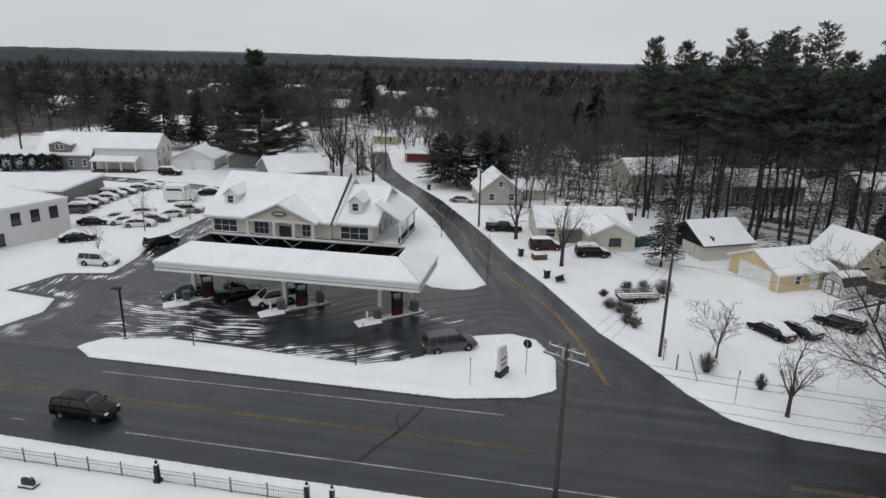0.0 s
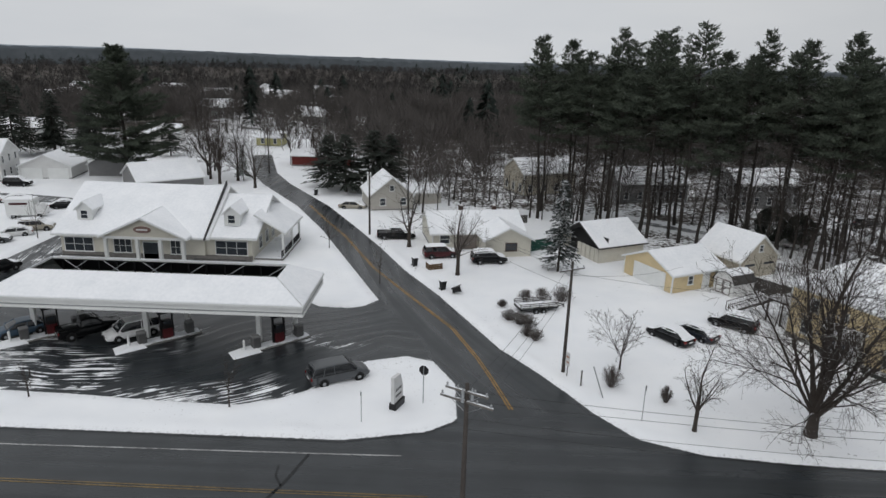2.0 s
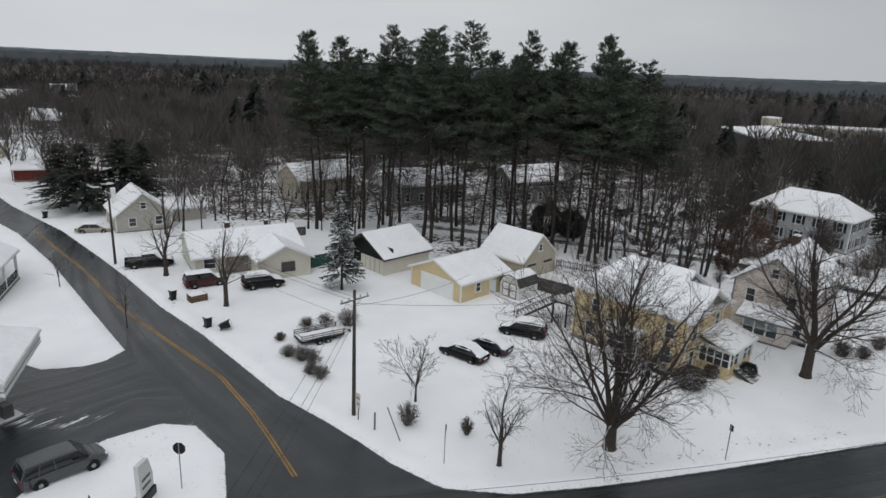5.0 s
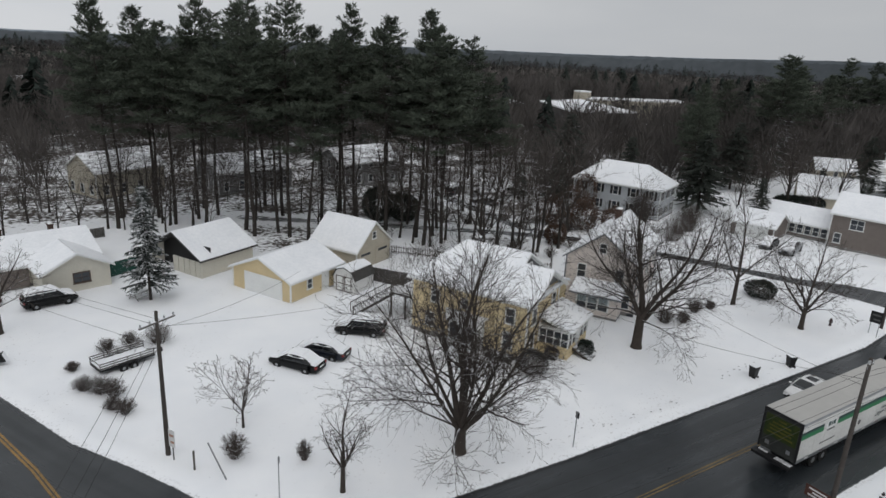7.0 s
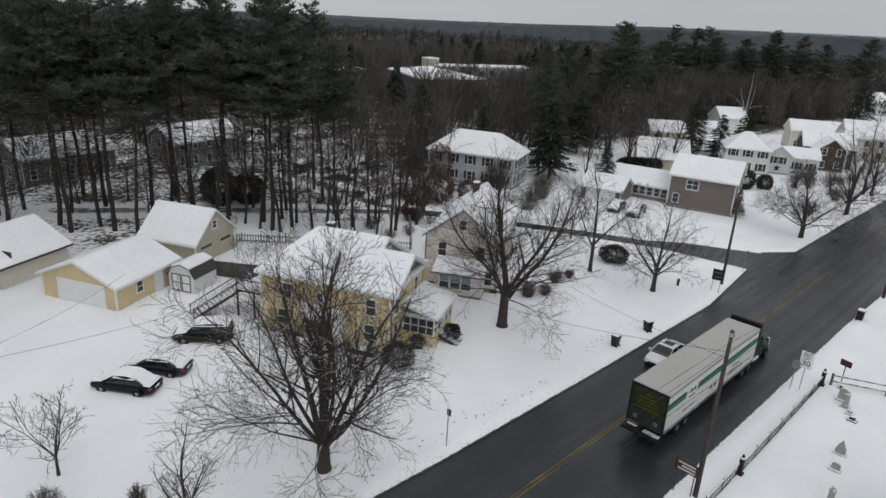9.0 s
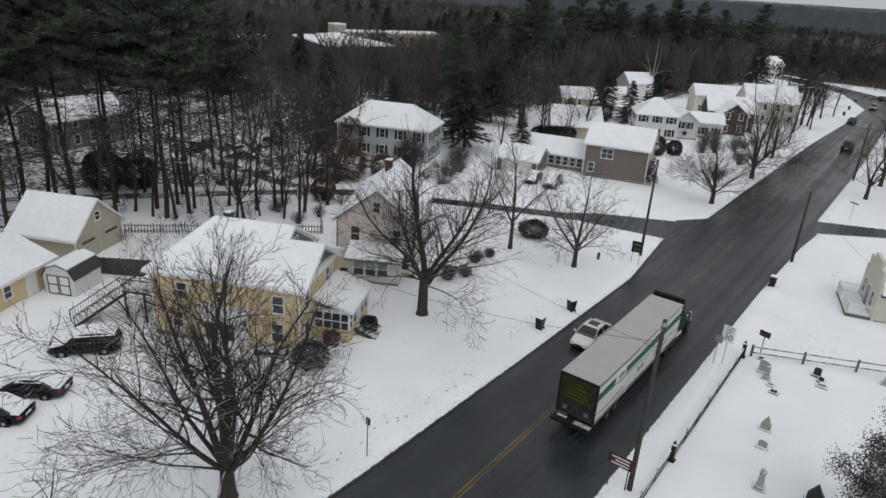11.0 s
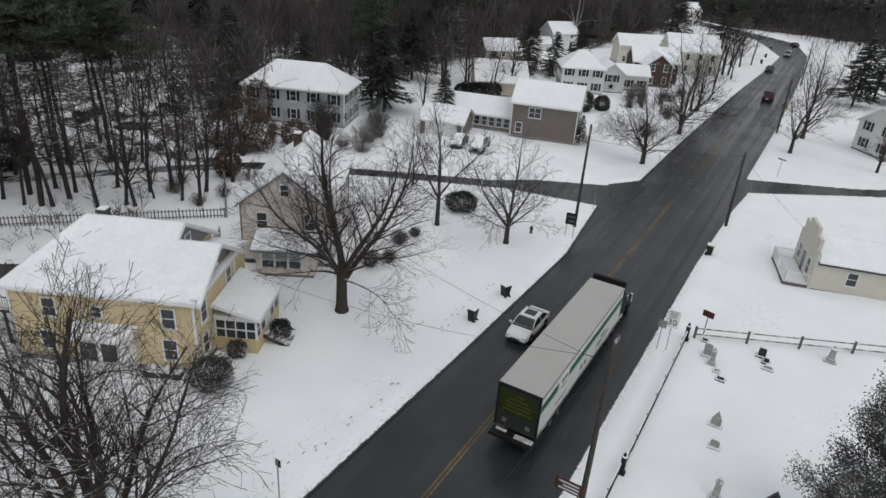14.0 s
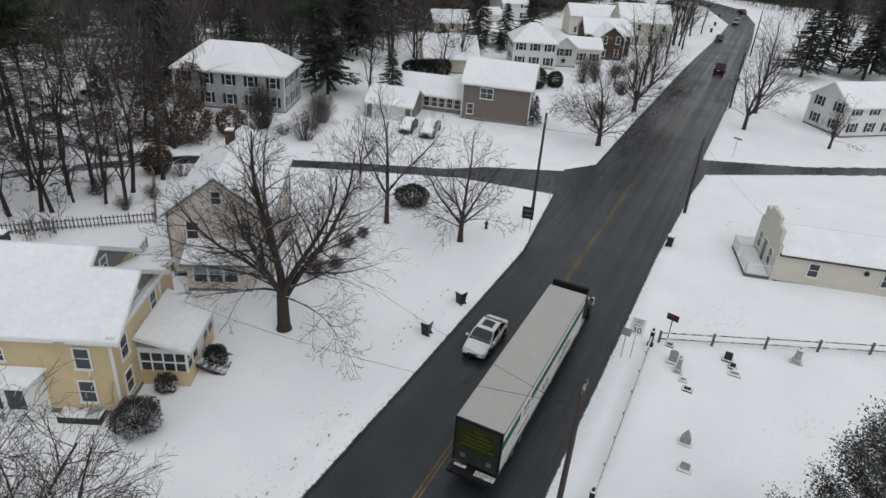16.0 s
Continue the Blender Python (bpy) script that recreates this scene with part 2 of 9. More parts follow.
def part(name, geo, mat, parent, label="", smooth=False, bevel=0.0):
    """One mesh under a thing or under a part."""
    me = geo.mesh(name, mat, smooth)
    if bevel:
        bm = bmesh.new()
        bm.from_mesh(me)
        bmesh.ops.recalc_face_normals(bm, faces=bm.faces)
        bmesh.ops.bevel(bm, geom=bm.edges[:], offset=bevel, segments=2, affect="EDGES", clamp_overlap=True)
        bm.to_mesh(me)
        bm.free()
    ob = new(name, me)
    ob.parent = parent
    if label:
        ob["label"] = label
    return ob


def thing(name, m, label, category, group="", kind=""):
    """An empty at the base of a thing, which carries its parts."""
    ob = new(name)
    ob.matrix_world = m
    return tagged(ob, label, category, group, kind)


def solid(name, geo, mat, m, label, category, group="", kind="", smooth=False):
    """A thing of one mesh."""
    ob = new(name, geo.mesh(name, mat, smooth))
    ob.matrix_world = m
    return tagged(ob, label, category, group, kind)


def lattice(seed, n=64):
    return np.random.default_rng(seed).random((n, n))


def wave(x, y, size, seed):
    """Smooth noise between 0 and 1 over the plan, with lumps of the given size."""
    t, n = lattice(seed), 64
    x, y = np.asarray(x) / size, np.asarray(y) / size
    i, j = np.floor(x).astype(int), np.floor(y).astype(int)
    a, b = x - i, y - j
    a, b = a * a * (3 - 2 * a), b * b * (3 - 2 * b)
    i0, i1, j0, j1 = i % n, (i + 1) % n, j % n, (j + 1) % n
    return (t[i0, j0] * (1 - a) + t[i1, j0] * a) * (1 - b) + (t[i0, j1] * (1 - a) + t[i1, j1] * a) * b


def signed(x, y, outline):
    """Distance to the edge of an outline, positive inside."""
    pts = np.array(outline, float)
    d = np.full(x.shape, 1e9)
    inside = np.zeros(x.shape, bool)
    for (ax, ay), (bx, by) in zip(pts, np.roll(pts, -1, 0)):
        ex, ey = bx - ax, by - ay
        k = np.clip(((x - ax) * ex + (y - ay) * ey) / (ex * ex + ey * ey + 1e-12), 0, 1)
        d = np.minimum(d, np.hypot(x - ax - k * ex, y - ay - k * ey))
        cross = (ay > y) != (by > y)
        inside ^= cross & (x < (bx - ax) * (y - ay) / (by - ay + 1e-12) + ax)
    return np.where(inside, d, -d)

# ---- the ground: one sheet, asphalt where it is cleared, snow elsewhere ----
MAIN_ROAD = [(-400, 33.9), (-40, 34.2), (-20, 33.8), (40, 33.7), (78, 33.5), (96, 32.9), (103, 32.3), (110, 33.3), (147, 33.0), (220, 34.0), (262, 35.5), (304, 42.1), (325, 58),
             (420, 150), (412, 158), (320, 72), (297, 54.7), (252, 42.8), (222, 42.7), (168, 44.1), (120, 44.7), (98.6, 44.8), (94.5, 47.6), (87, 46.4), (72, 44.6), (53, 44.7), (33, 45.0),
             (24, 45.4), (18, 46.1), (14, 47.7), (11, 51.6), (8, 52), (1.0, 49.6), (-1.4, 47.7), (-7.4, 46.2), (-40, 46.2), (-42.2, 47.6), (-47, 49), (-52, 48.8), (-56, 46.8), (-400, 46.6)]
SIDE_ROAD = [(12, 50), (9.7, 54.3), (7.8, 57.5), (4.7, 62.2), (1.9, 68.4), (-1.5, 75.8), (-5.9, 84.0), (-10.5, 94.5), (-14.2, 102.2), (-22, 117.7), (-33.3, 136), (-39.1, 147.5), (-47, 172), (-51.5, 171), (-44.8, 148), (-38.6, 135), (-27.4, 117), (-20.0, 102), (-15.8, 92), (-8.2, 74), (-4.2, 66.5), (-1.4, 59), (0.6, 55), (0.8, 48)]
FORECOURT = [(-54.5, 47.5), (-42.4, 47.5), (-42.5, 48.3), (-41.2, 50.2), (-35.4, 51.3), (-29.6, 51.1), (-21.6, 50.5), (-16.2, 50.4), (-13.4, 51.5), (-11.4, 52.9), (-9.5, 56.5), (-7.3, 58.6), (-3.8, 59.9), (-1.5, 59),
             (-2.4, 64), (-8.0, 73.6), (-9.4, 71.6), (-10.9, 70.9), (-14.0, 71.0), (-19.6, 75.6), (-21.6, 82.5), (-50.4, 83.2), (-51, 97), (-52, 112), (-70, 118), (-90, 120.5), (-150, 121), (-150, 117), (-90, 116.5), (-66, 113),
             (-57, 108), (-56.2, 96), (-56.2, 80), (-53.8, 73), (-52.8, 66.6), (-58.3, 65.2), (-60.2, 58.6), (-53.2, 57.7), (-51.6, 54.2), (-53, 50)]
NORTH_LANE = [(86.5, 46), (84.5, 56.9), (78.7, 69), (73.5, 78.6), (70.0, 83.8), (63.9, 89.4), (55.8, 95.4), (46.4, 102), (29.6, 113), (30.6, 114.9), (47.6, 103.8), (57, 97.1), (65.0, 91.2), (72.0, 85.4), (75.6, 79.4), (80.9, 69.9), (86.0, 59.6), (89.5, 55.8), (94.8, 46)]
WOOD_LANE = [(68.6, 86.5), (66.2, 94.4), (66.5, 99.5), (66.3, 105.5), (66, 119), (69, 118.7), (68.4, 105.3), (68.6, 99.4), (68.4, 95), (70.8, 87.5)]
SOUTH_LANE = [(103.1, 33), (112.3, 20.2), (130, -6), (133.5, -5), (115.2, 20.8), (109.2, 33.5)]
CAR_PARK = [(-106, 84), (-60, 82), (-58, 86), (-60, 104), (-84, 108), (-106, 108)]


def spread(a, b, step, reach, outer, grow=1.16, cap=1.4):
    """Grid lines: even from a to b, then wider up to a cap out to the outer line, then ever wider to the reach."""
    mid = list(np.arange(a, b + step / 2, step))
    low, high, s = [a], [mid[-1]], step
    while low[-1] > -reach:
        s *= grow
        low.append(low[-1] - s)
    s = step
    while high[-1] < reach:
        s = min(cap, s * grow) if high[-1] < outer else s * grow
        high.append(high[-1] + s)
    return np.array(low[:0:-1] + mid + high[1:])


def step01(v, a, b):
    k = np.clip((v - a) / (b - a), 0, 1)
    return k * k * (3 - 2 * k)


def land(x, y):
    """Height of the bare land: flat here, falling gently far off."""
    d = np.hypot(x - 20, y - 60)
    return -0.008 * np.clip(d - 260, 0, None) - 2.0 * step01(d, 130, 330) + 5.0 * (wave(x, y, 330.0, 3) - 0.5) * step01(d, 250, 700)


gx, gy = spread(-72, 112, 0.4, 3600, 345), spread(28, 100, 0.4, 3600, 215)
GX, GY = np.meshgrid(gx, gy, indexing="ij")
roads = {"road": MAIN_ROAD, "side_road": SIDE_ROAD, "forecourt": FORECOURT, "north_lane": NORTH_LANE, "south_lane": SOUTH_LANE, "wood_lane": WOOD_LANE}
dist = {k: signed(GX, GY, v) for k, v in roads.items()}
SD = np.max(np.stack(list(dist.values())), 0)
rough_edge = (wave(GX, GY, 1.3, 5) - 0.5) * 0.5 + (wave(GX, GY, 0.5, 6) - 0.5) * 0.3
near = step01(-np.hypot(GX - 20, GY - 60), -240, -120)
sd_edge = SD + rough_edge * 0.2
snow_h = 0.09 * step01(-sd_edge, -0.1, 0.75) + (wave(GX, GY, 9.0, 7) - 0.5) * 0.2 * step01(-SD, 0.3, 3) + (wave(GX, GY, 2.2, 8) - 0.5) * 0.085 * step01(-SD, 0.3, 1.5)
bank = np.exp(-((-SD - 1.0) / 0.6) ** 2) * (0.05 + 0.2 * wave(GX, GY, 1.6, 9) * wave(GX, GY, 6.0, 10)) * near
GZ = land(GX, GY) + snow_h + bank
slush = step01(-np.hypot((GX + 24) / 24.0, (GY - 56.5) / 9.0), -1.15, -0.75)
slush = slush * (0.3 + 0.7 * step01(wave(GX, GY, 5.0, 46), 0.3, 0.55))
slush = np.maximum(slush, step01(-np.abs(dist["forecourt"] - 1.6), -1.6, -0.4) * step01(-GX, 46, 52) * 0.8)
slush = np.maximum(slush, 0.85 * step01(signed(GX, GY, CAR_PARK), -2, 1))
slush = np.maximum(slush, 0.9 * ((dist["wood_lane"] > -0.5) | ((dist["north_lane"] > -0.5) & (GX < 70))))
bend = np.clip(GX + 46, 0, 40)
flow_v = GY - 0.0105 * bend ** 2 + 0.7 * np.sin(GX * 0.16) + 3.4 * (wave(GX, GY, 9.0, 44) - 0.5) + 0.9 * (wave(GX, GY, 3.0, 45) - 0.5)
side_flow = step01(-GX, 46, 52)
along_side = (dist["side_road"] > np.maximum(dist["road"], -1.0)) & (GX > -40) & (dist["side_road"] > dist["forecourt"])
FX, FY = GX * (1 - side_flow) + (GY + 0.3 * GX) * side_flow, flow_v * (1 - side_flow) + (GX * 1.0 + 0.25 * (GY - 80)) * side_flow

on_main = dist["road"] > np.maximum(np.maximum(dist["side_road"], dist["forecourt"]), -1.0)
FX, FY = np.where(on_main, GX, FX), np.where(on_main, GY, FY)
FX = np.where(along_side, -0.47 * GX + 0.88 * GY, FX)
FY = np.where(along_side, 0.88 * GX + 0.47 * GY - 0.004 * (GY - 60) ** 2, FY)

gm = bpy.data.materials.new("snow_and_wet_asphalt")
gm.use_nodes = True
n, l = gm.node_tree.nodes, gm.node_tree.links
g_b = n["Principled BSDF"]


def node(kind, **values):
    q = n.new(kind)
    for k, v in values.items():
        q.inputs[k.replace("_", " ")].default_value = v
    return q


def attribute(name):
    q = n.new("ShaderNodeAttribute")
    q.attribute_name = name
    return q


def arithmetic(op, a, b):
    q = n.new("ShaderNodeMath")
    q.operation = op
    for k, s in enumerate((a, b)):
        if isinstance(s, (int, float)):
            q.inputs[k].default_value = s
        else:
            l.new(s, q.inputs[k])
    return q.outputs[0]


def ranged(value, a, b, c=0.0, d=1.0):
    q = node("ShaderNodeMapRange", From_Min=a, From_Max=b, To_Min=c, To_Max=d)
    l.new(value, q.inputs["Value"])
    return q.outputs["Result"]


def blend(fac, a, b):
    q = n.new("ShaderNodeMix")
    q.data_type = "RGBA"
    l.new(fac, q.inputs[0])
    for k, s in ((6, a), (7, b)):
        if isinstance(s, tuple):
            q.inputs[k].default_value = (*s, 1)
        else:
            l.new(s, q.inputs[k])
    return q.outputs[2]


def grain(scale, detail=4.0, vector=None):
    q = node("ShaderNodeTexNoise", Scale=scale, Detail=detail)
    l.new(vector or g_tc.outputs["Object"], q.inputs["Vector"])
    return q.outputs["Fac"]


g_tc = n.new("ShaderNodeTexCoord")
a_sd, a_slush, a_flow, a_wood = attribute("cleared"), attribute("slush"), attribute("flow"), attribute("litter")
g_map = node("ShaderNodeMapping", Scale=(0.05, 1.0, 1.0))
l.new(a_flow.outputs["Vector"], g_map.inputs["Vector"])
streak = grain(3.6, 7.0, g_map.outputs["Vector"])
broken = grain(0.5, 3.0)
edge = arithmetic("ADD", a_sd.outputs["Fac"], arithmetic("MULTIPLY", arithmetic("SUBTRACT", grain(2.6, 5.0), 0.5), 0.22))
cleared = ranged(edge, -0.03, 0.05)
left_snow = arithmetic("ADD", arithmetic("MULTIPLY", streak, 0.8), arithmetic("MULTIPLY", broken, 0.45))
left_snow = arithmetic("MULTIPLY", ranged(left_snow, 0.655, 0.7), a_slush.outputs["Fac"])
left_snow = ranged(left_snow, 0.35, 0.75)
asphalt = blend(ranged(grain(0.35), 0.35, 0.65), (0.016, 0.0195, 0.0225), (0.028, 0.0325, 0.0365))
asphalt = blend(ranged(grain(30.0), 0.3, 0.7, 0.0, 0.3), asphalt, (0.048, 0.053, 0.057))
crack_map = node("ShaderNodeMapping", Scale=(0.012, 0.9, 1.0))
l.new(a_flow.outputs["Vector"], crack_map.inputs["Vector"])
tracks = grain(1.0, 3.0, crack_map.outputs["Vector"])
asphalt = blend(ranged(tracks, 0.42, 0.64, 0.0, 0.35), asphalt, (0.0125, 0.015, 0.017))
snow_col = blend(ranged(grain(0.25), 0.35, 0.7), (0.85, 0.865, 0.89), (0.9, 0.91, 0.925))
litter = arithmetic("ADD", arithmetic("MULTIPLY", grain(1.4, 6.0), 0.8), arithmetic("MULTIPLY", grain(0.16, 2.0), 0.5))
litter = ranged(arithmetic("ADD", litter, arithmetic("MULTIPLY", a_wood.outputs["Fac"], 0.3)), 0.86, 1.0)
snow_col = blend(litter, snow_col, (0.07, 0.06, 0.052))
speck = ranged(arithmetic("ADD", arithmetic("MULTIPLY", grain(5.0, 3.0), 0.75), arithmetic("MULTIPLY", grain(0.12, 2.0), 0.35)), 0.69, 0.74, 0.0, 0.3)
snow_col = blend(speck, snow_col, (0.3, 0.28, 0.26))
rim = ranged(a_sd.outputs["Fac"], -0.5, -0.02)
rim = arithmetic("MULTIPLY", rim, ranged(grain(5.0, 4.0), 0.5, 0.7, 0.0, 0.55))
snow_col = blend(rim, snow_col, (0.33, 0.33, 0.33))
is_road = arithmetic("MULTIPLY", cleared, arithmetic("SUBTRACT", 1.0, left_snow))
l.new(blend(is_road, snow_col, asphalt), g_b.inputs["Base Color"])
wet = ranged(arithmetic("ADD", arithmetic("MULTIPLY", grain(0.1, 2.0), 0.4), arithmetic("MULTIPLY", tracks, 0.6)), 0.4, 0.6, 0.2, 0.42)
rough_mix = n.new("ShaderNodeMix")
l.new(is_road, rough_mix.inputs[0])
rough_mix.inputs[2].default_value = 0.7
l.new(wet, rough_mix.inputs[3])
l.new(rough_mix.outputs[0], g_b.inputs["Roughness"])
l.new(ranged(is_road, 0.0, 1.0, 0.06, 0.45), g_b.inputs["Specular IOR Level"])
g_bump = node("ShaderNodeBump", Strength=0.35, Distance=0.05)
l.new(arithmetic("ADD", arithmetic("MULTIPLY", grain(1.2), 0.6), arithmetic("MULTIPLY", grain(9.0), 0.25)), g_bump.inputs["Height"])
l.new(g_bump.outputs["Normal"], g_b.inputs["Normal"])


def street(x, y):
    """The open strip of yards along the side road beyond the bend, 0 to 1."""
    x, y = np.asarray(x, float), np.asarray(y, float)
    mid = np.interp(y, (136, 148, 200, 229, 285, 349), (-35, -42, -57, -64, -80, -99))
    return step01(-np.abs(x - mid), -30, -15) * step01(y, 135, 150) * (1 - step01(y, 370, 420))


def woods(x, y):
    """How wooded the land is, 0 to 1."""
    x, y = np.asarray(x, float), np.asarray(y, float)
    w = step01(y, 150, 175) * step01(-np.abs(x + 95), -60, -40) * 0.6
    w = np.maximum(w, step01(y, 112, 124) * step01(x, -12, 2))
    w = np.maximum(w, step01(y - 0.15 * x, 88, 93) * step01(x, 24, 32) * (1 - step01(x, 52, 58)))
    w = np.maximum(w, step01(y, 82, 92) * step01(x, 50, 58) * (1 - step01(x, 78, 82)))
    w = np.maximum(w, step01(y + 0.0 * x, 96, 106) * step01(x, 60, 90))
    w = np.maximum(w, step01(y, 138, 150) * step01(x, -60, -30))
    w = np.maximum(w, step01(y, 190, 230) * step01(-x, 20, 40))
    w = np.maximum(w, step01(-x, 150, 170) * step01(y, 60, 90))
    w = np.maximum(w, step01(x, 190, 215) * step01(y, 80, 95))
    w = np.maximum(w, step01(x, 150, 165) * step01(-y, -8, 6))
    w = np.maximum(w, step01(x, 330, 350))
    return w * (1 - 0.45 * street(x, y))


WOODED = woods(GX, GY) * step01(-SD, 1, 3) * (1.02 + 0.6 * step01(np.hypot(GX - 20, GY - 60), 95, 200))
WOODED = np.maximum(WOODED, 2.4 * step01(np.hypot(GX - 20, GY - 60), 330, 430) * step01(-SD, 2, 6) * (1 - 0.45 * street(GX, GY)))


def sheet(name, pick, label, category):
    """The faces of the grid that the mask picks, as one piece of the setting."""
    ni, nj = GX.shape
    idx = np.arange(ni * nj).reshape(ni, nj)
    quads = np.stack([idx[:-1, :-1], idx[1:, :-1], idx[1:, 1:], idx[:-1, 1:]], -1)[pick]
    used, inv = np.unique(quads, return_inverse=True)
    quads = inv.reshape(-1, 4)
    me = bpy.data.meshes.new(name)
    me.vertices.add(len(used))
    me.loops.add(quads.size)
    me.polygons.add(len(quads))
    co = np.stack([GX.ravel()[used], GY.ravel()[used], GZ.ravel()[used]], -1)
    me.vertices.foreach_set("co", co.ravel())
    me.loops.foreach_set("vertex_index", quads.ravel().astype(np.int32))
    me.polygons.foreach_set("loop_start", np.arange(0, quads.size, 4, dtype=np.int32))
    me.update(calc_edges=True)
    for key, data in (("cleared", np.clip(SD, -4, 4)), ("slush", slush), ("litter", WOODED)):
        at = me.attributes.new(key, "FLOAT", "POINT")
        at.data.foreach_set("value", data.ravel()[used].astype(np.float32))
    at = me.attributes.new("flow", "FLOAT_VECTOR", "POINT")
    at.data.foreach_set("vector", np.stack([FX.ravel()[used], FY.ravel()[used], 0 * FX.ravel()[used]], -1).astype(np.float32).ravel())
    me.materials.append(gm)
    me.shade_smooth()
    return tagged(new(name, me), label, category, kind="structure")


def middle(a):
    return (a[:-1, :-1] + a[1:, :-1] + a[1:, 1:] + a[:-1, 1:]) / 4


best = np.argmax(np.stack([middle(d) for d in dist.values()]), 0)
paved = middle(SD) > 0.0
words = {"road": ("wet dark asphalt main road with snowy verges", "road"), "side_road": ("wet asphalt side road with ploughed snow edges", "road"),
         "forecourt": ("asphalt filling station forecourt streaked with slush", "pavement"), "north_lane": ("narrow asphalt lane through snow", "road"), "south_lane": ("narrow lane between snowy lawns", "road"), "wood_lane": ("narrow wet lane between bare trees", "road")}
for k, key in enumerate(roads):
    sheet(key, paved & (best == k), *words[key])
sheet("ground", ~paved, "snow covered lawns and open land", "ground")


def stripe(points, width, mat, label, dash=None, lift=0.012):
    """A painted line along points on the road."""
    g = Geo()
    for (ax, ay), (bx, by) in zip(points, points[1:]):
        d = Vector((bx - ax, by - ay, 0))
        ln = d.length
        d /= ln
        s = Vector((-d.y, d.x, 0)) * width / 2
        a = 0.0
        while a < ln:
            b = min(ln, a + (dash[0] if dash else ln))
            p, q = Vector((ax, ay, 0)) + d * a, Vector((ax, ay, 0)) + d * b
            up = Vector((0, 0, lift + float(land(p.x, p.y))))
            up2 = Vector((0, 0, lift + float(land(q.x, q.y))))
            g.add([p - s + up, q - s + up2, q + s + up2, p + s + up], [(0, 1, 2, 3)])
            a = b + (dash[1] if dash else 0)
    return tagged(new("lane_marking", g.mesh("lane_marking", mat)), label, "road marking", kind="structure")


for off in (-0.12, 0.12):
    stripe([(-300, 40.4 + off), (-43, 40.5 + off), (-1, 40.3 + off)], 0.11, YELLOW_LINE, "worn double yellow centre line")
    stripe([(16, 39.8 + off), (95, 39.5 + off)], 0.11, YELLOW_LINE, "worn double yellow centre line")
    stripe([(108, 39.4 + off), (130, 39.3 + off), (180, 39.2 + off), (225, 38.6 + off)], 0.11, YELLOW_LINE, "worn double yellow centre line")
    stripe([(5.0 + off, 51.2), (3.7 + off, 56.2), (2.6 + off, 60.0), (0.3 + off, 66.4), (-3.7 + off, 73.5), (-9.9 + off, 84.6), (-16.0 + off, 99.0), (-20.6 + off, 108), (-25.4 + off, 118)], 0.15, YELLOW_CLEAR, "double yellow centre line of the side road")
stripe([(-300, 36.1), (-37.5, 36.2), ], 0.14, WHITE_LINE, "white edge line")
stripe([(-29.4, 36.3), (-5.3, 36.4), (20, 36.2)], 0.14, WHITE_LINE, "white edge line")
stripe([(-300, 44.2), (-36, 44.1), (-7.5, 44.5), (-3, 44.6)], 0.14, WHITE_LINE, "white edge line")

TAR = material("tar_seam", (0.007, 0.008, 0.009), 0.35, vary=0.3, scale=2.0, fine=9.0)
stripe([(-9.3, 44.4), (-9.9, 42.2), (-10.3, 40.9), (-11.6, 38.0), (-12.1, 36.6)], 0.22, TAR, "dark tar-filled crack across the road")
stripe([(-10.3, 40.9), (-10.9, 41.9), (-11.0, 43.0)], 0.14, TAR, "thin tar-filled crack in the road")

# wet kerb strip, darkened too for the shadow line under the snow bank
GUTTER_AND_SHADE = material("wet_gutter_and_bank_shade", (0.009, 0.0105, 0.012), 0.4, vary=0.4, scale=0.6, fine=5.0, other=(0.03, 0.032, 0.034))
stripe([(-40, 46.05), (-7.4, 46.0), (-1.5, 47.45), (0.8, 49.2)], 0.16, GUTTER_AND_SHADE, "wet gutter and painted bank shadow along the snowy island")
stripe([(18, 45.85), (24, 45.2), (33, 44.8), (53, 44.5), (72, 44.4), (86, 46.1)], 0.16, GUTTER_AND_SHADE, "wet gutter and painted bank shadow along the snowy verge")
stripe([(100, 44.55), (120, 44.45), (168, 43.85), (220, 42.45)], 0.16, GUTTER_AND_SHADE, "wet gutter and painted bank shadow along the snowy verge")

# ---- buildings ----
def face_pose(face, u, z, L, W):
    """A pose on a wall: x along the wall, y out of the house, z up."""
    if face == "S":
        return pose(u, -W / 2, z, 0, 0, 180)
    if face == "N":
        return pose(u, W / 2, z, 0, 0, 0)
    if face == "E":
        return pose(L / 2, u, z, 0, 0, -90)
    return pose(-L / 2, u, z, 0, 0, 90)


